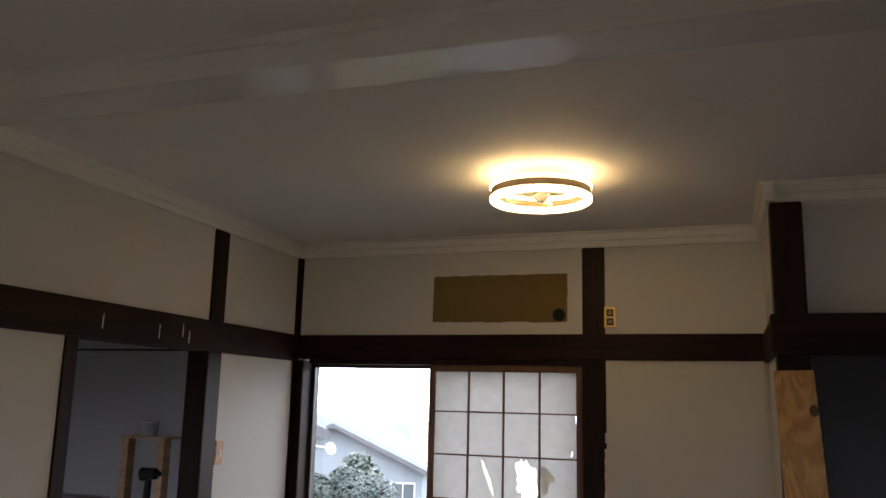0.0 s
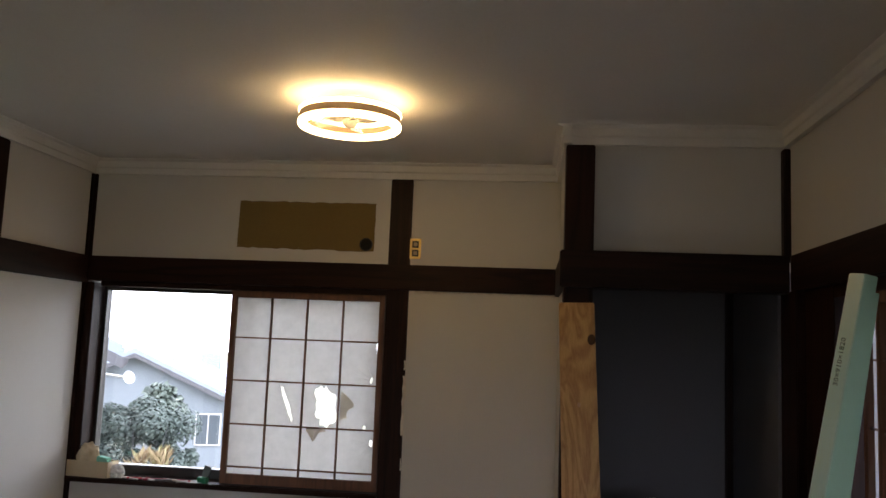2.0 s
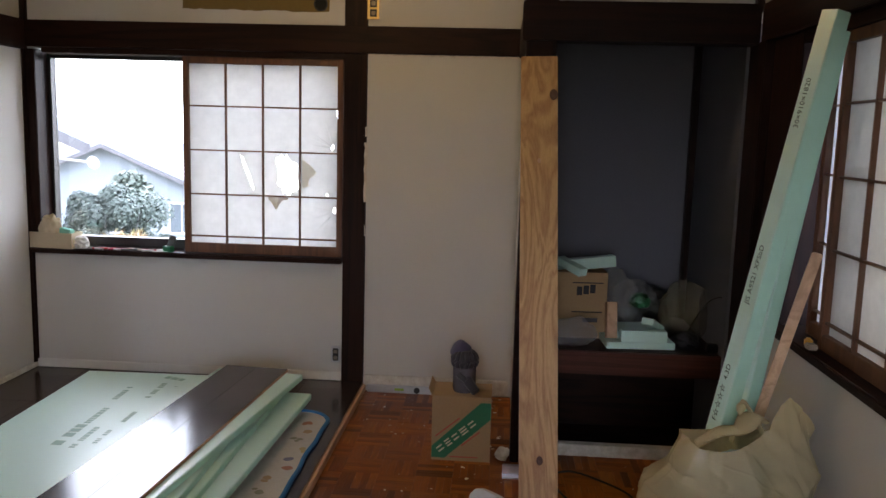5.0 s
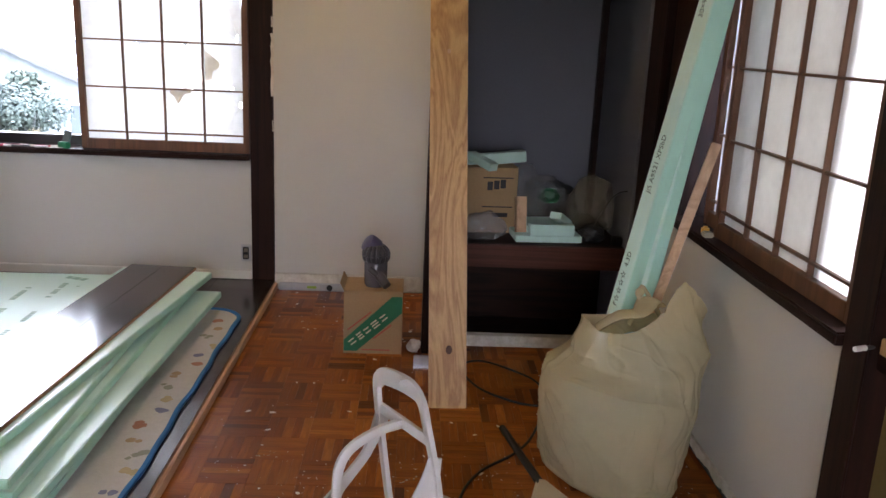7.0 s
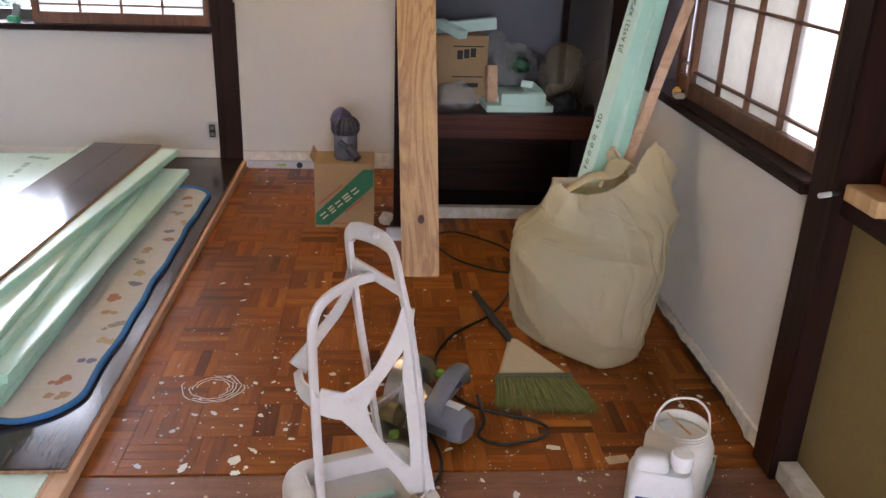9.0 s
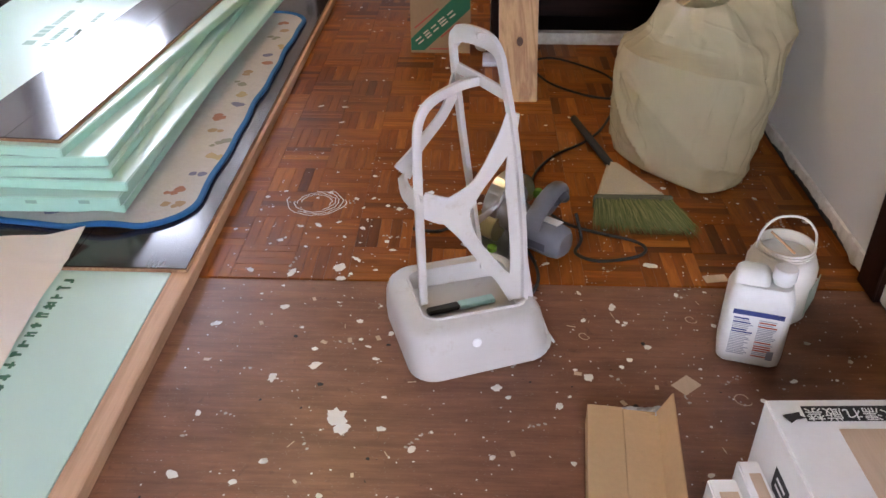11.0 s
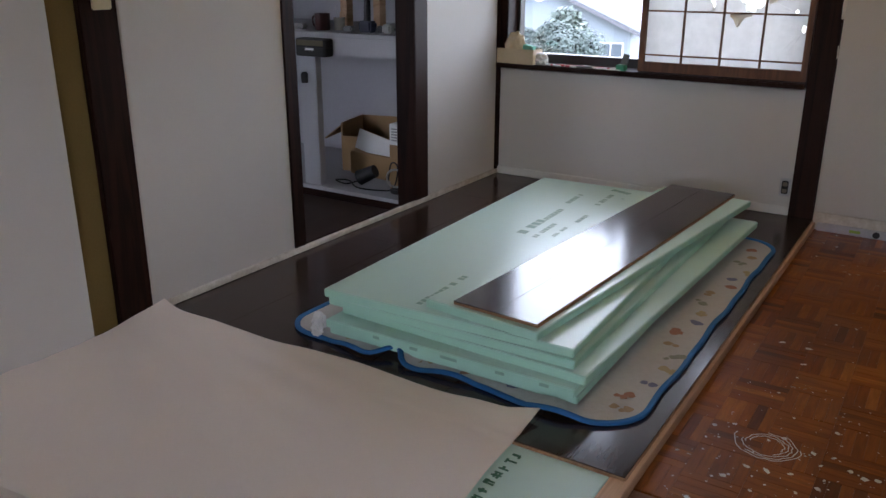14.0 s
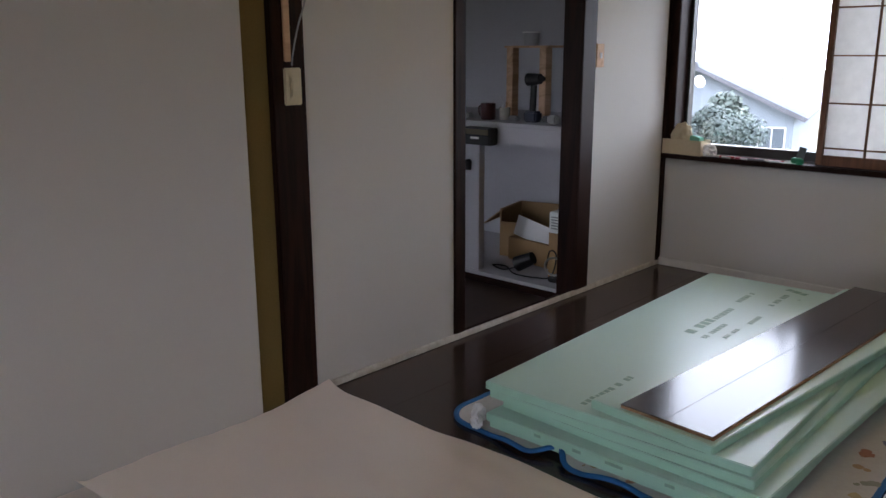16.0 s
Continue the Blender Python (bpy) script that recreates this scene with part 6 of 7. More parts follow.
rnd = random.Random(21)
bm = bmesh.new()
for i in range(900):
    u = rnd.random()
    a = Vector((-0.083 + 0.216 * u, -0.212, rnd.uniform(0.006, 0.046)))
    b = Vector((-0.10 + 0.295 * u + rnd.uniform(-0.012, 0.012), -0.345 - 0.025 * u + rnd.uniform(-0.016, 0.012), rnd.uniform(0.002, 0.034)))
    mid = (a + b) / 2 + Vector((rnd.uniform(-0.004, 0.004), 0, rnd.uniform(0.0, 0.01)))
    w = Vector((0.0011, 0, 0.0006))
    v = [bm.verts.new(p) for p in (a - w, a + w, mid - w, mid + w, b)]
    bm.faces.new((v[0], v[1], v[3], v[2]))
    bm.faces.new((v[2], v[3], v[4]))
BRISTLE, t_, p_ = nodes_of("green_bristle")
geo = t_.nodes.new("ShaderNodeNewGeometry")
t_.links.new(ramp(t_, geo.outputs["Random Per Island"], [(0.0, (0.07, 0.085, 0.022)), (0.6, (0.17, 0.18, 0.05)), (1.0, (0.28, 0.25, 0.09))]).outputs[0], p_.inputs["Base Color"])
p_.inputs["Roughness"].default_value = 0.8
part("bristles", bm, BRISTLE, br, "dry green bristles")

# Bottle and jar.
bt = thing("plastic_bottle", "white rectangular plastic bottle with a printed label", "bottle", pose(0.985, 1.818, G, 0, 0, -15))
bm = loft(bmesh.new(), [ring(0.060, 0.040, 0.016, 0.0), ring(0.066, 0.046, 0.018, 0.008), ring(0.068, 0.047, 0.018, 0.03), ring(0.068, 0.047, 0.018, 0.170), ring(0.064, 0.044, 0.020, 0.188), ring(0.056, 0.036, 0.020, 0.200)], True)
part("body", bm, MILKY, bt, "", True)
part("neck", turned(bmesh.new(), [(0, 0.198), (0.020, 0.198), (0.020, 0.213), (0, 0.213)], 24, (0.038, 0, 0)), MILKY, bt, "", True)
part("cap", turned(bmesh.new(), [(0, 0.238), (0.022, 0.238), (0.0245, 0.234), (0.0245, 0.211), (0, 0.211)], 32, (0.038, 0, 0)), PAPER_WHITE, bt, "white screw cap", True)
part("grip", loft(bmesh.new(), [ring(0.036, 0.030, 0.014, 0.192, -0.024), ring(0.036, 0.029, 0.014, 0.208, -0.024), ring(0.034, 0.026, 0.014, 0.220, -0.024), ring(0.028, 0.020, 0.012, 0.228, -0.024), ring(0.018, 0.012, 0.008, 0.231, -0.024)], True), MILKY, bt, "moulded grip", True)
part("label", box(-0.052, 0.052, -0.0485, -0.0472, 0.022, 0.148, 0.0004), PAPER_WHITE, bt, "white paper label")
NAVY, INK = plain("navy_ink", (0.03, 0.05, 0.22), 0.6), plain("grey_ink", (0.28, 0.30, 0.36), 0.7)
part("label_header", box(-0.052, 0.052, -0.0490, -0.0486, 0.136, 0.148, 0), NAVY, bt)
rnd = random.Random(4)
for col, x0 in enumerate((-0.048, 0.004)):
    z = 0.128
    while z > 0.028:
        head = rnd.random() < 0.25
        m = (NAVY if col == 0 else RED_INK) if head else INK
        part("print_bar", box(x0, x0 + rnd.uniform(0.030, 0.044), -0.0489, -0.0486, z - (0.0035 if head else 0.0018), z, 0), m, bt)
        z -= 0.006 if head else 0.0045
part("barcode", box(0.034, 0.048, -0.0492, -0.0489, 0.026, 0.05, 0), INK, bt)
CREAM_PLASTIC = surface("cream_plastic", (0.80, 0.765, 0.70), (0.72, 0.68, 0.61), 0.4, 40, 6, 0.05, 0.001)
jr = thing("paint_jar", "white open plastic jar with a wire handle", "jar", pose(1.088, 1.985, 0.001 + G, 0, 0, 0))
part("body", turned(bmesh.new(), [(0, 0), (0.070, 0), (0.078, 0.010), (0.081, 0.09), (0.080, 0.138), (0.070, 0.162), (0.062, 0.168), (0.062, 0.190), (0.058, 0.190), (0.058, 0.168), (0.066, 0.158), (0.074, 0.135), (0.074, 0.09), (0, 0.09)], 40), CREAM_PLASTIC, jr, "", True)
for z in (0.173, 0.181):
    part("thread", turned(bmesh.new(), [(0.061, z), (0.065, z + 0.001), (0.065, z + 0.003), (0.061, z + 0.004)], 40), CREAM_PLASTIC, jr, "", True)
part("paint", turned(bmesh.new(), [(0, 0.160), (0.062, 0.160), (0.062, 0.154), (0, 0.154)], 32), PAPER_WHITE, jr, "dried white paint")
part("wire_handle", sweep(bmesh.new(), glide([(-0.068, 0.0, 0.174), (-0.060, 0.008, 0.214), (-0.035, 0.014, 0.243), (0.0, 0.016, 0.250), (0.035, 0.014, 0.243), (0.062, 0.008, 0.214), (0.068, 0.0, 0.174)]), 0.006), PAPER_WHITE, jr, "white carrying handle", True)
part("label", box(-0.045, 0.045, -0.0825, -0.081, 0.04, 0.11, 0.001), plain("pale_green_label", (0.45, 0.55, 0.46), 0.6), jr).matrix_local = pose(0, 0, 0, 0, 0, 55)
part("stirrer", rod(bmesh.new(), (0.02, -0.01, 0.165), (-0.03, 0.03, 0.20), 0.003), BATTEN, jr)

# Open kraft carton, foil scrap and the flooring packages.
oc = thing("kraft_carton", "open flat kraft carton with raised flaps", "carton", pose(0.655, 1.575, G, 0, 0, -6))
for n, b, m in (("panel", (-0.055, 0.010, -0.50, 0.0, 0.052, 0.055), None), ("side", (-0.058, -0.055, -0.50, 0.0, 0.0, 0.055), None), ("floor", (-0.055, 0.075, -0.50, 0.0, 0.0, 0.003), None),
                ("panel", (0.0, 0.072, -0.50, -0.004, -0.0015, 0.0015), pose(0.011, 0, 0.054, 0, 10, 0)), ("flap", (0.0, 0.060, -0.52, 0.01, -0.0015, 0.0015), pose(0.080, 0, 0.040, 0, -66, 0)), ("end", (-0.055, 0.075, -0.004, 0.0, 0.003, 0.05), None)):
    part(n, box(*b, 0.0006, m), KRAFT_LIT, oc)
fo = thing("foil_scrap", "crumpled silver foil scrap behind a carton", "scrap", pose(0.725, 1.60, G))
bm = bmesh.new()
sheet(bm, 1, 1, 14, 8, lambda u, v: (-0.05 + 0.10 * u, -0.025 + 0.05 * v, 0.006 + 0.022 * abs(noise.noise((u * 6, v * 5, 3)))))
part("foil", bm, SILVER, fo)
PALE_OAK = timber("pale_oak_print", (0.62, 0.47, 0.34), (0.46, 0.33, 0.22), 0.5, "y", 6, 0.05)
pkg = thing("flooring_package", "white carton of pale wood flooring with a wetness warning", "package", pose(0.880, 1.455, G, 0, 0, 2.5))
part("carton", box(0.0, 0.47, -0.95, 0.0, 0.0, 0.196, 0.004), PAPER_WHITE, pkg)
part("window_board", box(0.10, 0.40, -0.95, -0.075, 0.1965, 0.198, 0.0005), PALE_OAK, pkg, "pale oak board seen through the carton")
part("sleeve", box(0.27, 0.472, -0.14, 0.002, 0.1966, 0.1985, 0.0006), PAPER_WHITE, pkg)
part("warning_band", box(0.055, 0.222, -0.056, -0.020, 0.1967, 0.1975, 0), BLACK, pkg, "black warning band")
letters("warning", "水濡れ厳禁", 0.033, PAPER_WHITE, pkg, pose(0.1385, -0.038, 0.1979, 0, 0, 180), "white warning lettering")
for x, y, turn in ((0.035, -0.045, 20), (0.30, -0.03, 0)):
    bm = plate(bmesh.new(), [(-0.016, -0.010), (0.016, -0.006), (0.012, 0.002), (0.018, 0.010), (0.0, 0.007), (-0.014, 0.011)], 0.0006)
    part("arrow_mark", bm, BLACK, pkg).matrix_local = pose(x, y, 0.1972 if x < 0.2 else 0.1992, 90, 0, turn)
for y in (-0.13, -0.30):
    bm = plate(bmesh.new(), [(-0.03, -0.012), (0.0, -0.034), (0.03, -0.012), (0.03, 0.03), (-0.03, 0.03)], 0.0006)
    part("care_mark", bm, BLACK, pkg).matrix_local = pose(-0.0004, y, 0.105, 0, 0, 90)
    for z in (0.085, 0.105, 0.12):
        part("care_bar", box(-0.0012, -0.0008, y - 0.018, y + 0.018, z - 0.003, z + 0.003, 0), PAPER_WHITE, pkg)
for x, y, h, w in ((0.775, 1.36, 0.095, 0.05), (0.828, 1.385, 0.115, 0.038)):
    sb = thing("small_package", "small white printed carton beside a larger one", "package", pose(x, y, G, 0, 0, 3), "small packages")
    part("carton", box(0, w, -0.42, 0, 0, h, 0.003), PAPER_WHITE, sb)
    part("wood_face", box(0.012, w - 0.006, -0.40, -0.03, h, h + 0.001, 0), PALE_OAK, sb)
    part("print_mark", box(0.008, w - 0.010, -0.0005, 0.0, h * 0.4, h * 0.75, 0), BLACK, sb)
tagged(part("wood_chip", box(-0.026, 0.026, -0.02, 0.02, 0, 0.002, 0.0005, pose(0.827, 1.702, G, 0, 0, 40)), PALE_OAK), "small square wood chip on the subfloor", "chip")
tagged(part("wood_chip", box(-0.03, 0.03, -0.015, 0.015, 0, 0.002, 0.0005, pose(0.985, 2.10, 0.0005, 0, 0, 10)), PALE_OAK), "small wood chip beside a jar", "chip")

# ---- clutter on the north window sill ----
ZS = 0.716
tr = thing("cardboard_tray", "cream cardboard tray with a cloth and a sponge", "tray", pose(-2.055, N - 0.01, ZS, 0, 0, -6))
CREAM = surface("cream_card", (0.62, 0.52, 0.36), (0.54, 0.45, 0.30), 0.8, 80, 5, 0.1, 0.001)
for b in ((-0.125, 0.125, -0.034, -0.031, 0, 0.085), (-0.125, 0.125, 0.065, 0.068, 0, 0.085), (-0.125, -0.122, -0.031, 0.065, 0, 0.085), (0.122, 0.125, -0.031, 0.065, 0, 0.085), (-0.122, 0.122, -0.031, 0.065, 0, 0.003)):
    part("side", box(*b, 0.0008), CREAM, tr)
crumpled("cloth", "crumpled tan work cloth in a tray", "cloth", (-2.08, N + 0.005, ZS + 0.03), (0.062, 0.040, 0.15), surface("tan_cloth", (0.60, 0.50, 0.34), (0.5, 0.41, 0.27), 0.9), 11)
tagged(part("sponge", box(-0.035, 0.035, -0.02, 0.02, 0, 0.03, 0.004, pose(-1.99, N - 0.0, ZS + 0.075, 0, 8, -10)), plain("mint_sponge", (0.20, 0.55, 0.42), 0.9)), "mint green sponge in a tray", "sponge")
crumpled("tissue", "crumpled white tissue on the window sill", "tissue", (-1.91, N - 0.005, ZS), (0.05, 0.03, 0.07), PAPER_WHITE, 13, 0.4)
rnd = random.Random(31)
for i, c in enumerate(((0.8, 0.8, 0.8), (0.6, 0.04, 0.06), (0.75, 0.72, 0.7), (0.5, 0.03, 0.08), (0.2, 0.2, 0.22), (0.75, 0.7, 0.6), (0.55, 0.05, 0.1), (0.8, 0.8, 0.82))):
    x = -1.82 + 0.046 * i
    o = part("pencil", rod(bmesh.new(), (-0.06, 0, 0.0), (0.06, 0, 0.0), 0.0055, 0.0055, 10), plain("pen_body", c, 0.4))
    o.matrix_world = pose(x, N - 0.015 + rnd.uniform(-0.012, 0.012), ZS + 0.006, 0, 0, rnd.uniform(-28, 28))
    tagged(o, "small pen lying on a cluttered window sill", "pen", "pens on the sill")
gbx = thing("tool_pack", "green and white tool pack on the window sill", "pack", pose(-1.415, N - 0.012, ZS, 0, 0, -20))
part("card", box(-0.022, 0.022, -0.004, 0.004, 0, 0.085, 0.001, pose(0, 0, 0.004, -14, 8, 0)), plain("dark_card", (0.10, 0.13, 0.13), 0.5), gbx)
part("clip", box(-0.03, 0.03, -0.02, 0.012, 0, 0.032, 0.005), plain("green_plastic", (0.02, 0.28, 0.14), 0.4), gbx)
tagged(part("paper_scrap", box(-0.04, 0.04, -0.018, 0.018, 0, 0.003, 0.0008, pose(-1.46, N - 0.02, ZS + 0.001, 0, 0, 14)), PAPER_WHITE), "white paper scrap on the window sill", "scrap")

# ---- outside the north window ----
GRASS = surface("dry_grass", (0.17, 0.16, 0.11), (0.11, 0.11, 0.07), 0.95, 4, 0.3, 0.5, 0.05)


def land(x, y):
    far = max(0.0, y - 5.0)
    return -1.15 - 2.6 * (1 - math.exp(-far / 14.0)) - 0.1 * max(0.0, min(far, 320.0) - 30.0) + 0.1 * noise.noise((x * 0.2, y * 0.2, 0))


bm = bmesh.new()
spans = [-900, -200, -60, -30, -20, -14, -10, -7, -4, -1, 2, 6, 12, 25, 60, 200, 900]
rows_y = [-900, -100, -20, -3, 5.2, 7, 9, 11, 13, 16, 20, 26, 34, 50, 100, 300, 1500]
g = [[bm.verts.new((x, y, land(x, max(y, 5)) - 0.4)) for x in spans] for y in rows_y]
for j in range(len(rows_y) - 1):
    for i in range(len(spans) - 1):
        bm.faces.new((g[j][i], g[j][i + 1], g[j + 1][i + 1], g[j + 1][i]))
tagged(part("ground", bm, GRASS, None, "", True), "dry grassy ground sloping away from the house", "ground", "", "structure")

RENDER_WALL = surface("pale_render", (0.44, 0.43, 0.40), (0.38, 0.37, 0.34), 0.9, 30, 1, 0.2, 0.004)
BLUE_WALL = surface("pale_blue_siding", (0.22, 0.25, 0.285), (0.18, 0.21, 0.245), 0.8, 20, 1, 0.1, 0.004)
ROOF = surface("grey_roof_sheet", (0.27, 0.31, 0.37), (0.22, 0.26, 0.31), 0.5, 8, 1, 0.2, 0.01)
EAVE = surface("dark_eave_wood", (0.11, 0.11, 0.125), (0.075, 0.075, 0.085), 0.7, 12, 1)


def house(label, wall_mat, apex, half, drop, depth, base, over, m):
    """A gabled house with its gable turned to the room: apex height, half width, fall of the roof, depth."""
    top = thing("house", label, "house", m)
    bm = bmesh.new()
    pts = [(-half, base), (half, base), (half, apex - drop), (0, apex), (-half, apex - drop)]
    f = [bm.verts.new((x, 0, z)) for x, z in pts]
    k = [bm.verts.new((x, depth, z)) for x, z in pts]
    bm.faces.new(f)
    bm.faces.new(k[::-1])
    for i in range(5):
        bm.faces.new((f[(i + 1) % 5], f[i], k[i], k[(i + 1) % 5]))
    part("wall", bm, wall_mat, top)
    slope = drop / half
    for s in (-1, 1):
        roof = part("roof", plate(bmesh.new(), [(0, apex + 0.02), (s * (half + over), apex + 0.02 - slope * (half + over)), (s * (half + over), apex + 0.16 - slope * (half + over)), (0, apex + 0.18)], depth + 0.8, pose(0, depth / 2, 0)), ROOF, top)
        for j in range(9):
            u = (j + 0.5) / 9
            part("seam", rod(bmesh.new(), (s * 0.05, -0.4 + (depth + 0.8) * u, apex + 0.18), (s * (half + over), -0.4 + (depth + 0.8) * u, apex + 0.17 - slope * (half + over)), 0.025, None, 6), ROOF, roof)
        part("barge_board", plate(bmesh.new(), [(0, apex - 0.10), (s * (half + over), apex - 0.12 - slope * (half + over)), (s * (half + over), apex + 0.03 - slope * (half + over)), (0, apex + 0.03)], 0.05, pose(0, -0.42, 0)), EAVE, top)
        part("gutter", rod(bmesh.new(), (s * (half + over), -0.4, apex - 0.02 - slope * (half + over)), (s * (half + over), depth + 0.4, apex - 0.02 - slope * (half + over)), 0.06, None, 8), EAVE, top)
    return top


def house_window(top, x0, x1, z0, z1):
    w = part("window", box(x0, x1, -0.05, -0.005, z0, z1, 0.005), plain("window_frame_white", (0.6, 0.6, 0.6), 0.5), top)
    part("pane", box(x0 + 0.05, (x0 + x1) / 2 - 0.02, -0.06, -0.051, z0 + 0.05, z1 - 0.05, 0), plain("dim_pane", (0.10, 0.12, 0.14), 0.1), w)
    part("pane", box((x0 + x1) / 2 + 0.02, x1 - 0.05, -0.06, -0.051, z0 + 0.05, z1 - 0.05, 0), plain("dim_pane", (0.10, 0.12, 0.14), 0.1), w)


h1 = house("pale house with a grey roof and dark eaves", RENDER_WALL, 3.25, 3.6, 1.75, 7.0, -3.6, 0.45, pose(-8.80, 9.2, -0.17, 0, 0, 30))
part("downpipe", rod(bmesh.new(), (3.62, -0.08, 1.2), (3.62, -0.08, -3.4), 0.045, None, 10), EAVE, h1)
dish = part("satellite_dish", turned(bmesh.new(), [(0, 0.0), (0.05, 0.006), (0.085, 0.02), (0.082, 0.024), (0.05, 0.01), (0, 0.006)], 24), PAPER_WHITE, h1, "white dish", True)
dish.matrix_local = pose(4.12, -0.5, 1.05, 75, 0, 30)
part("dish_arm", rod(bmesh.new(), (3.70, -0.2, 1.10), (4.12, -0.45, 1.05), 0.02, None, 8), METAL, h1)
house_window(h1, 2.2, 3.0, -1.4, -0.3)
h2 = house("pale blue house with a long sloping grey roof", BLUE_WALL, 0.78, 2.9, 1.32, 11.0, -6.0, 0.35, pose(-11.87, 25.0, 0, 0, 0, 15))
part("roof_vent", box(1.2, 1.9, 6.0, 6.7, 0.1, 0.75, 0.03), ROOF, h2)
house_window(h2, 1.9, 2.7, -2.0, -1.0)
house_window(h2, -0.4, 0.5, -2.0, -1.0)

rnd = random.Random(17)


def leafy(name, label, category, at, size, leaves, leaf, greens, seed, stems=9, wispy=0.0):
    """A shrub or small tree: forked stems and a crown of many single leaves in uneven clumps."""
    r = random.Random(seed)
    top = thing(name, label, category, pose(*at))
    sx, sy, sz = size
    bm = bmesh.new()
    tips = []
    rod(bm, (0, 0, -0.1), (0.02, 0, sz * 0.3), 0.06, 0.045, 8)
    for k in range(stems):
        a = 2 * math.pi * k / stems + r.uniform(-0.3, 0.3)
        e = Vector((sx * r.uniform(0.3, 0.9) * math.cos(a), sy * r.uniform(0.3, 0.9) * math.sin(a), sz * r.uniform(0.45, 0.95)))
        mid = Vector((e.x * 0.4, e.y * 0.4, sz * 0.4))
        rod(bm, (0.02, 0, sz * 0.25), mid, 0.03, 0.02, 6)
        rod(bm, mid, e, 0.02, 0.006, 6)
        tips.append(e)
    part("trunk", bm, EAVE, top)
    clumps = []
    for k in range(46):
        a, q = r.uniform(0, 2 * math.pi), math.sqrt(r.random())
        h = r.uniform(0.22, 1.0)
        wide = math.sqrt(max(0.05, 1 - max(0.0, 1.7 * h - 0.75) ** 2))
        clumps.append((Vector((sx * q * wide * math.cos(a), sy * q * wide * math.sin(a), sz * h)), r.uniform(0.12, 0.26) * sx))
    bm = bmesh.new()
    for i in range(leaves):
        c, rad = clumps[r.randrange(len(clumps))]
        d = Vector((r.gauss(0, 1), r.gauss(0, 1), r.gauss(0, 1))).normalized() * rad * r.random() ** 0.4
        p = c + d
        out = (d.normalized() + Vector((0, 0, 0.5)) + Vector((r.uniform(-.6, .6), r.uniform(-.6, .6), r.uniform(-.6, .6)))).normalized()
        s = out.orthogonal().normalized()
        w = out.cross(s)
        ln, wd = leaf * r.uniform(0.7, 1.3), leaf * r.uniform(0.3, 0.5) * (1 - wispy)
        if wispy:
            s = (Vector((0, 0, 1)) + s * 0.6).normalized()
            w = s.cross(out).normalized() * max(1.0, 0)
        v = [bm.verts.new(q) for q in (p, p + s * ln * 0.5 + w * wd, p + s * ln, p + s * ln * 0.5 - w * wd)]
        bm.faces.new(v)
    mat, t, pr = nodes_of(name + "_leaf")
    ge = t.nodes.new("ShaderNodeNewGeometry")
    t.links.new(ramp(t, ge.outputs["Random Per Island"], [(i / (len(greens) - 1), c) for i, c in enumerate(greens)]).outputs[0], pr.inputs["Base Color"])
    pr.inputs["Roughness"].default_value = 0.6
    part("crown", bm, mat, top)
    return top


leafy("evergreen_tree", "dense evergreen tree with dark waxy leaves", "tree", (-6.85, 15.0, land(-6, 15) - 0.5), (1.45, 1.2, 3.05), 42000, 0.06, ((0.042, 0.064, 0.058), (0.070, 0.098, 0.088), (0.11, 0.145, 0.13)), 3)
leafy("evergreen_tree", "smaller evergreen tree beside a house", "tree", (-7.4, 17.0, land(-7, 17) - 0.4), (0.8, 0.8, 3.3), 4000, 0.13, ((0.06, 0.085, 0.072), (0.10, 0.13, 0.11), (0.16, 0.195, 0.165)), 4)
leafy("dry_shrub", "dry brown shrub with pale stalks", "shrub", (-4.85, 11.2, land(-5, 11) - 0.4), (0.62, 0.5, 2.25), 5000, 0.16, ((0.16, 0.10, 0.05), (0.30, 0.22, 0.12), (0.20, 0.20, 0.09)), 5, 14, 0.75)
leafy("dry_shrub", "dry brown shrub with pale stalks", "shrub", (-4.2, 11.6, land(-4, 11) - 0.4), (0.55, 0.5, 1.9), 4000, 0.16, ((0.18, 0.11, 0.06), (0.32, 0.24, 0.14), (0.16, 0.17, 0.08)), 6, 14, 0.75)
leafy("green_shrub", "leafy yellow-green shrub below the window", "shrub", (-3.45, 11.0, land(-3, 11) - 0.4), (0.6, 0.5, 1.75), 4000, 0.10, ((0.09, 0.12, 0.03), (0.22, 0.24, 0.08), (0.32, 0.30, 0.14)), 7)

# ---- parquet, paint drops and other small marks ----
PARQUET, t_, p_ = nodes_of("oiled_parquet")
geo, info = t_.nodes.new("ShaderNodeNewGeometry"), t_.nodes.new("ShaderNodeObjectInfo")
mixer = t_.nodes.new("ShaderNodeMath")
mixer.operation = "ADD"
t_.links.new(geo.outputs["Random Per Island"], mixer.inputs[0])
t_.links.new(info.outputs["Random"], mixer.inputs[1])
wrap = t_.nodes.new("ShaderNodeMath")
wrap.operation, wrap.inputs[1].default_value = "FRACT", 1.0
t_.links.new(mixer.outputs[0], wrap.inputs[0])
tone = ramp(t_, wrap.outputs[0], [(0.0, (0.13, 0.033, 0.005)), (0.14, (0.25, 0.068, 0.009)), (0.55, (0.34, 0.100, 0.013)), (0.88, (0.40, 0.126, 0.018)), (1.0, (0.50, 0.17, 0.028))])
fibre = noise_at(t_, 70, 5, 0.7, (1, 0.12, 1))
dirt = noise_at(t_, 2.2, 5, 0.7, where="Generated")
co = t_.nodes.new("ShaderNodeNewGeometry")
wide = t_.nodes.new("ShaderNodeTexNoise")
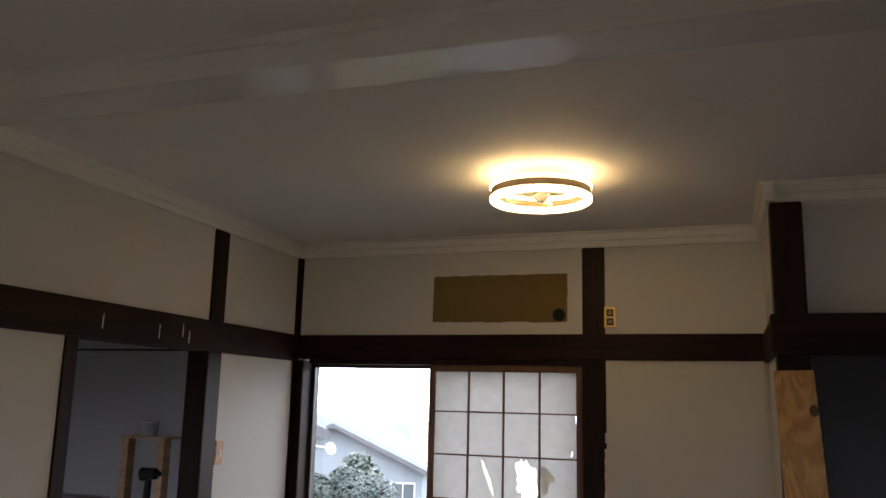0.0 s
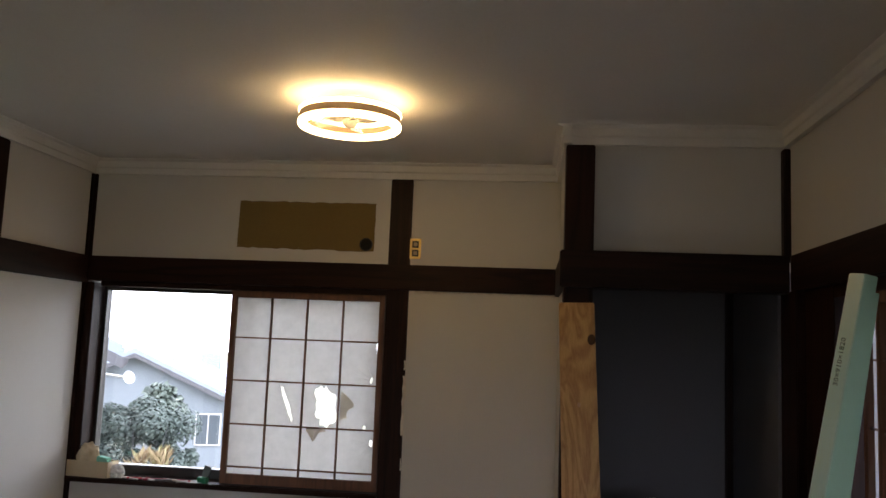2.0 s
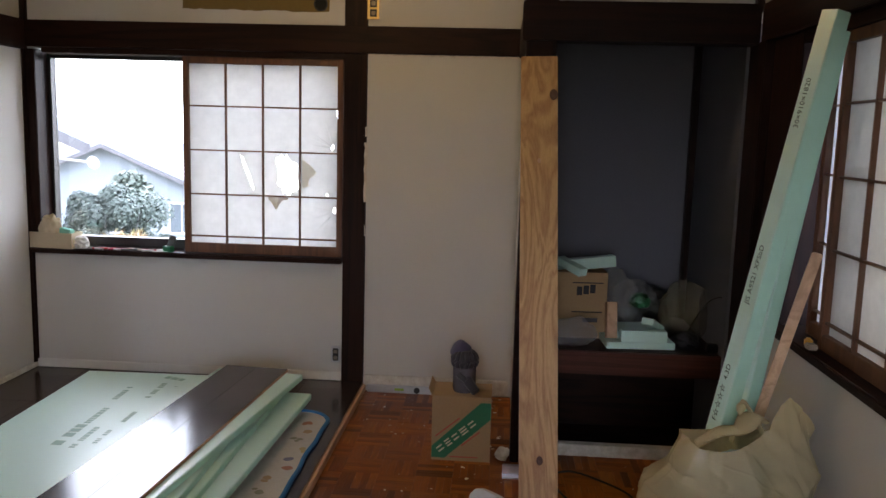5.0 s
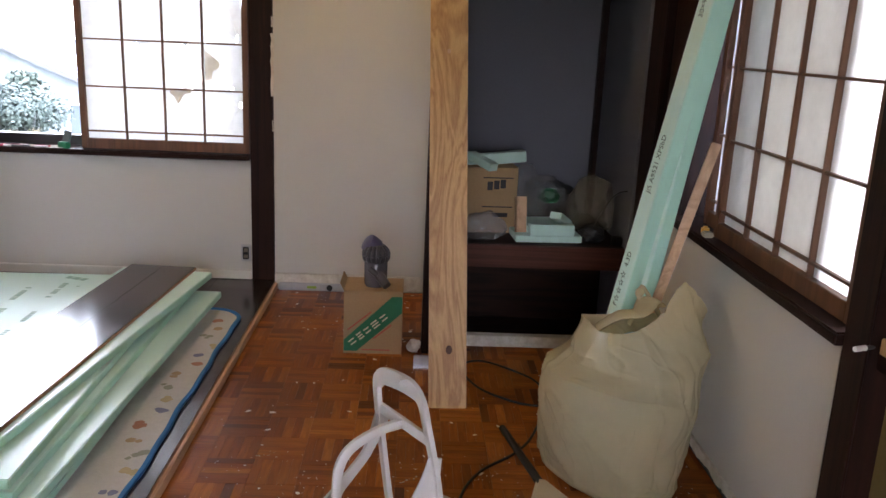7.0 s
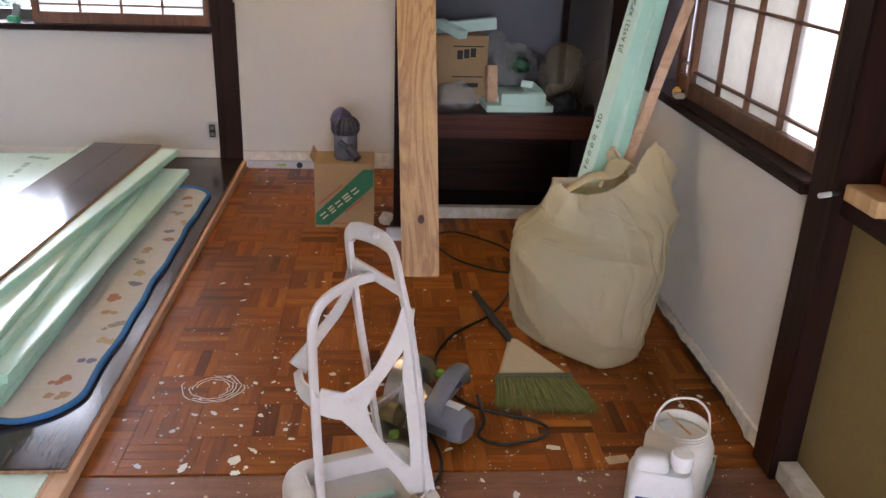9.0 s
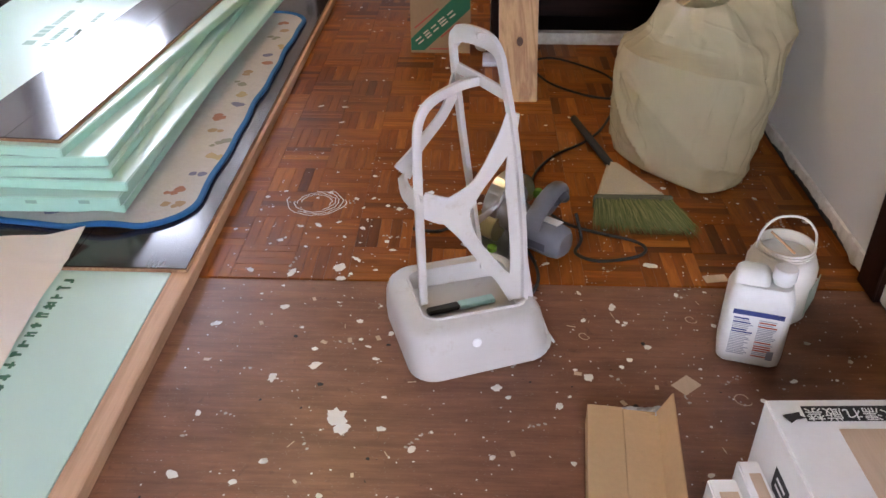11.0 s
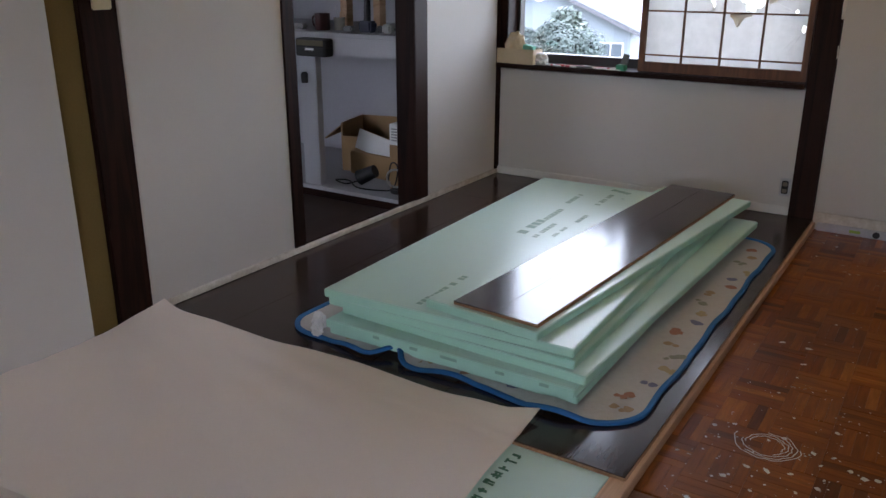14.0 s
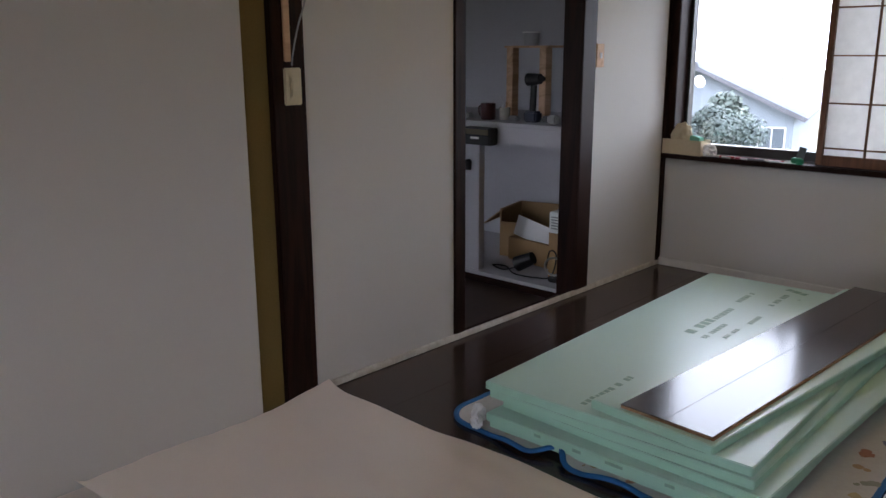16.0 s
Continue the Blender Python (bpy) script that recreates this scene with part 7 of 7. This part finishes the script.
wide.inputs["Scale"].default_value, wide.inputs["Detail"].default_value = 2.6, 6.0
t_.links.new(co.outputs["Position"], wide.inputs["Vector"])
c1 = blend(t_, tone.outputs[0], ramp(t_, fibre.outputs["Fac"], [(0.3, (0.62, 0.6, 0.58)), (0.7, (1.12, 1.1, 1.08))]).outputs[0], 1.0, "MULTIPLY")
c2 = blend(t_, c1, ramp(t_, wide.outputs["Fac"], [(0.3, (0.68, 0.68, 0.68)), (0.6, (1.0, 1.0, 1.0))]).outputs[0], 1.0, "MULTIPLY")
t_.links.new(c2, p_.inputs["Base Color"])
t_.links.new(ramp(t_, wide.outputs["Fac"], [(0.35, (0.36, 0.36, 0.36)), (0.7, (0.55, 0.55, 0.55))]).outputs[0], p_.inputs["Roughness"])
p_.inputs["Specular IOR Level"].default_value = 0.18
relief(t_, p_, fibre.outputs["Fac"], 0.12, 0.0008)

parquet = thing("parquet_floor", "worn orange-brown mosaic parquet splashed with white paint", "parquet", kind="structure")
PITCH = 0.1515
rnd = random.Random(2)
meshes = []
for k in range(8):
    bm = bmesh.new()
    h, f = PITCH / 2, PITCH / 5
    for i in range(5):
        dz = rnd.uniform(-0.0005, 0.0004)
        into(bm, -h + f * i + 0.0004, -h + f * (i + 1) - 0.0004, -h + 0.0004, h - 0.0004, -0.0066, dz - 0.0004)
    me = bpy.data.meshes.new("parquet_tile")
    bm.to_mesh(me)
    bm.free()
    me.materials.append(PARQUET)
    meshes.append(me)
for j in range(18):
    for i in range(12):
        x, y = -0.4085 + PITCH * (i + 0.5), 2.068 + PITCH * (j + 0.5)
        if y > N - 0.02 or (x > 0.44 and y > 3.93):
            continue
        ob = new("tile", meshes[rnd.randrange(8)])
        ob.parent = parquet
        ob.matrix_local = pose(x, y, 0, 0, 0, 90 * ((i + j) % 2) + 180 * rnd.randrange(2))

DROP = surface("dried_white_paint", (0.84, 0.83, 0.80), (0.70, 0.67, 0.62), 0.55, 60, 20, 0.2, 0.001)
bm = bmesh.new()
rnd = random.Random(77)


def drop(x, y, z, r):
    n = 9 if r < 0.008 else 14
    c = bm.verts.new((x, y, z + min(0.0012, r * 0.25)))
    st, a0 = rnd.uniform(0.7, 1.3), rnd.uniform(0, 6.28)
    rim = []
    for k in range(n):
        a = 2 * math.pi * k / n
        q = r * rnd.uniform(0.72, 1.2)
        px, py = q * math.cos(a) * st, q * math.sin(a) / st
        rim.append(bm.verts.new((x + px * math.cos(a0) - py * math.sin(a0), y + px * math.sin(a0) + py * math.cos(a0), z + 0.0001)))
    for k in range(n):
        bm.faces.new((c, rim[k], rim[(k + 1) % n]))


for x, y, r in ((0.09, 1.58, 0.024), (0.105, 1.55, 0.018), (-0.067, 1.697, 0.012), (0.829, 2.155, 0.015), (0.706, 1.977, 0.011), (0.153, 2.425, 0.011), (-0.10, 2.09, 0.014), (-0.21, 2.10, 0.010), (0.02, 2.12, 0.016), (0.03, 2.07, 0.012),
                (-0.24, 1.88, 0.011), (0.02, 1.74, 0.013), (-0.09, 1.95, 0.010), (0.10, 1.90, 0.008), (-0.2, 1.42, 0.012), (0.25, 1.50, 0.009), (0.42, 1.68, 0.011), (0.62, 1.72, 0.012), (0.55, 1.63, 0.010)):
    drop(x, y, 0.0002 if y > 2.066 else G + 0.0002, r)
for i in range(520):
    x = rnd.uniform(-0.28, 1.33)
    y = rnd.choice((rnd.uniform(0.9, 2.05), rnd.uniform(2.08, 2.6), rnd.uniform(2.08, 3.85), rnd.uniform(4.0, 4.63)))
    if y > 3.85 and x > 0.4:
        continue
    drop(x, y, 0.0002 if y > 2.066 else G + 0.0002, 0.0018 + 0.009 * rnd.random() ** 4)
for i in range(90):
    x, y = (rnd.uniform(-0.30, 0.45), rnd.uniform(2.08, 2.5)) if i < 45 else (rnd.uniform(-0.30, 1.30), rnd.uniform(1.1, 2.05))
    drop(x, y, 0.0002 if y > 2.066 else G + 0.0002, rnd.uniform(0.0035, 0.0085))
for i in range(900):
    x, y = rnd.uniform(-0.28, 1.33), rnd.uniform(0.95, 2.9)
    drop(x, y, 0.0002 if y > 2.066 else G + 0.0002, rnd.uniform(0.0008, 0.0026))
tagged(part("paint_drops", bm, DROP), "scattered drops of dried white paint on the floor", "paint drops", "", "stuff")
bm = bmesh.new()
for i in range(110):
    x, y = rnd.uniform(-0.28, 1.33), rnd.uniform(0.95, 2.05)
    drop(x, y, G + 0.0002, 0.001 + 0.007 * rnd.random() ** 3)
tagged(part("dark_specks", bm, plain("dark_stain", (0.02, 0.016, 0.016), 0.7)), "dark flecks and stains on the subfloor", "specks", "", "stuff")
bm = bmesh.new()
for k in range(5):
    r0 = 0.040 + 0.010 * k
    a0 = rnd.uniform(0, 6)
    pts = [Vector((-0.096 + r0 * 1.1 * math.cos(a0 + 0.2 * i) + rnd.uniform(-0.003, 0.003), 2.461 + r0 * math.sin(a0 + 0.2 * i) + rnd.uniform(-0.003, 0.003), 0.0006)) for i in range(rnd.randint(12, 26))]
    sweep(bm, pts, 0.003, 0.0006, 4)
tagged(part("chalk_scribble", bm, DROP), "scribbled white ring scuffed on the parquet", "chalk scribble")
bm = bmesh.new()
for i in range(34):
    x, y, a, ln = rnd.uniform(0.0, 1.25), rnd.uniform(1.0, 2.0), rnd.uniform(0, 6.28), rnd.uniform(0.006, 0.024)
    m = pose(x, y, G + 0.0012, 0, 0, math.degrees(a))
    into(bm, -ln / 2, ln / 2, -0.0007, 0.0007, -0.0006, 0.0006, 0, m)
for i in range(60):
    x, y, a = rnd.uniform(-0.25, 1.2), rnd.choice((rnd.uniform(1.0, 2.0), rnd.uniform(3.9, 4.6))), rnd.uniform(0, 6.28)
    if y > 3.8 and x > 0.4:
        continue
    s = rnd.uniform(0.003, 0.009)
    into(bm, -s, s, -s * 0.6, s * 0.6, 0, 0.001, 0, pose(x, y, 0.0006 if y > 2.066 else G + 0.0006, 0, 0, math.degrees(a)))
tagged(part("floor_debris", bm, PALE_OAK), "loose wood shavings and flakes on the floor", "debris", "", "stuff")
bm = bmesh.new()
for x, y, r, n in ((0.10, 1.30, 0.012, 40), (0.62, 1.86, 0.010, 22), (0.93, 1.66, 0.016, 18), (1.02, 1.60, 0.014, 16), (0.88, 1.93, 0.011, 20)):
    sweep(bm, [Vector((x + r * math.cos(0.35 * k) + 0.0012 * k * 0.3, y + r * math.sin(0.35 * k) * 0.9 - 0.0005 * k, G + 0.002 + 0.004 * (0.5 + 0.5 * math.sin(0.17 * k)))) for k in range(n)], 0.0022, 0.0006, 4)
tagged(part("wood_shavings", bm, PALE_OAK), "thin curled wood shavings on the subfloor", "shavings", "", "stuff")
bm = bmesh.new()
for k in range(70):
    x, y, a = rnd.uniform(-0.26, 1.3), rnd.uniform(0.95, 2.85), rnd.uniform(0, 6.28)
    z = 0.0002 if y > 2.066 else G + 0.0002
    for q in range(rnd.randint(2, 6)):
        drop(x + 0.012 * q * math.cos(a) + rnd.uniform(-0.004, 0.004), y + 0.012 * q * math.sin(a) + rnd.uniform(-0.004, 0.004), z, rnd.uniform(0.001, 0.0045))
tagged(part("paint_spatter", bm, surface("grey_paint_film", (0.50, 0.46, 0.42), (0.33, 0.29, 0.25), 0.6, 90, 20)), "faint spatters of greyed paint on the floor", "paint spatter", "", "stuff")
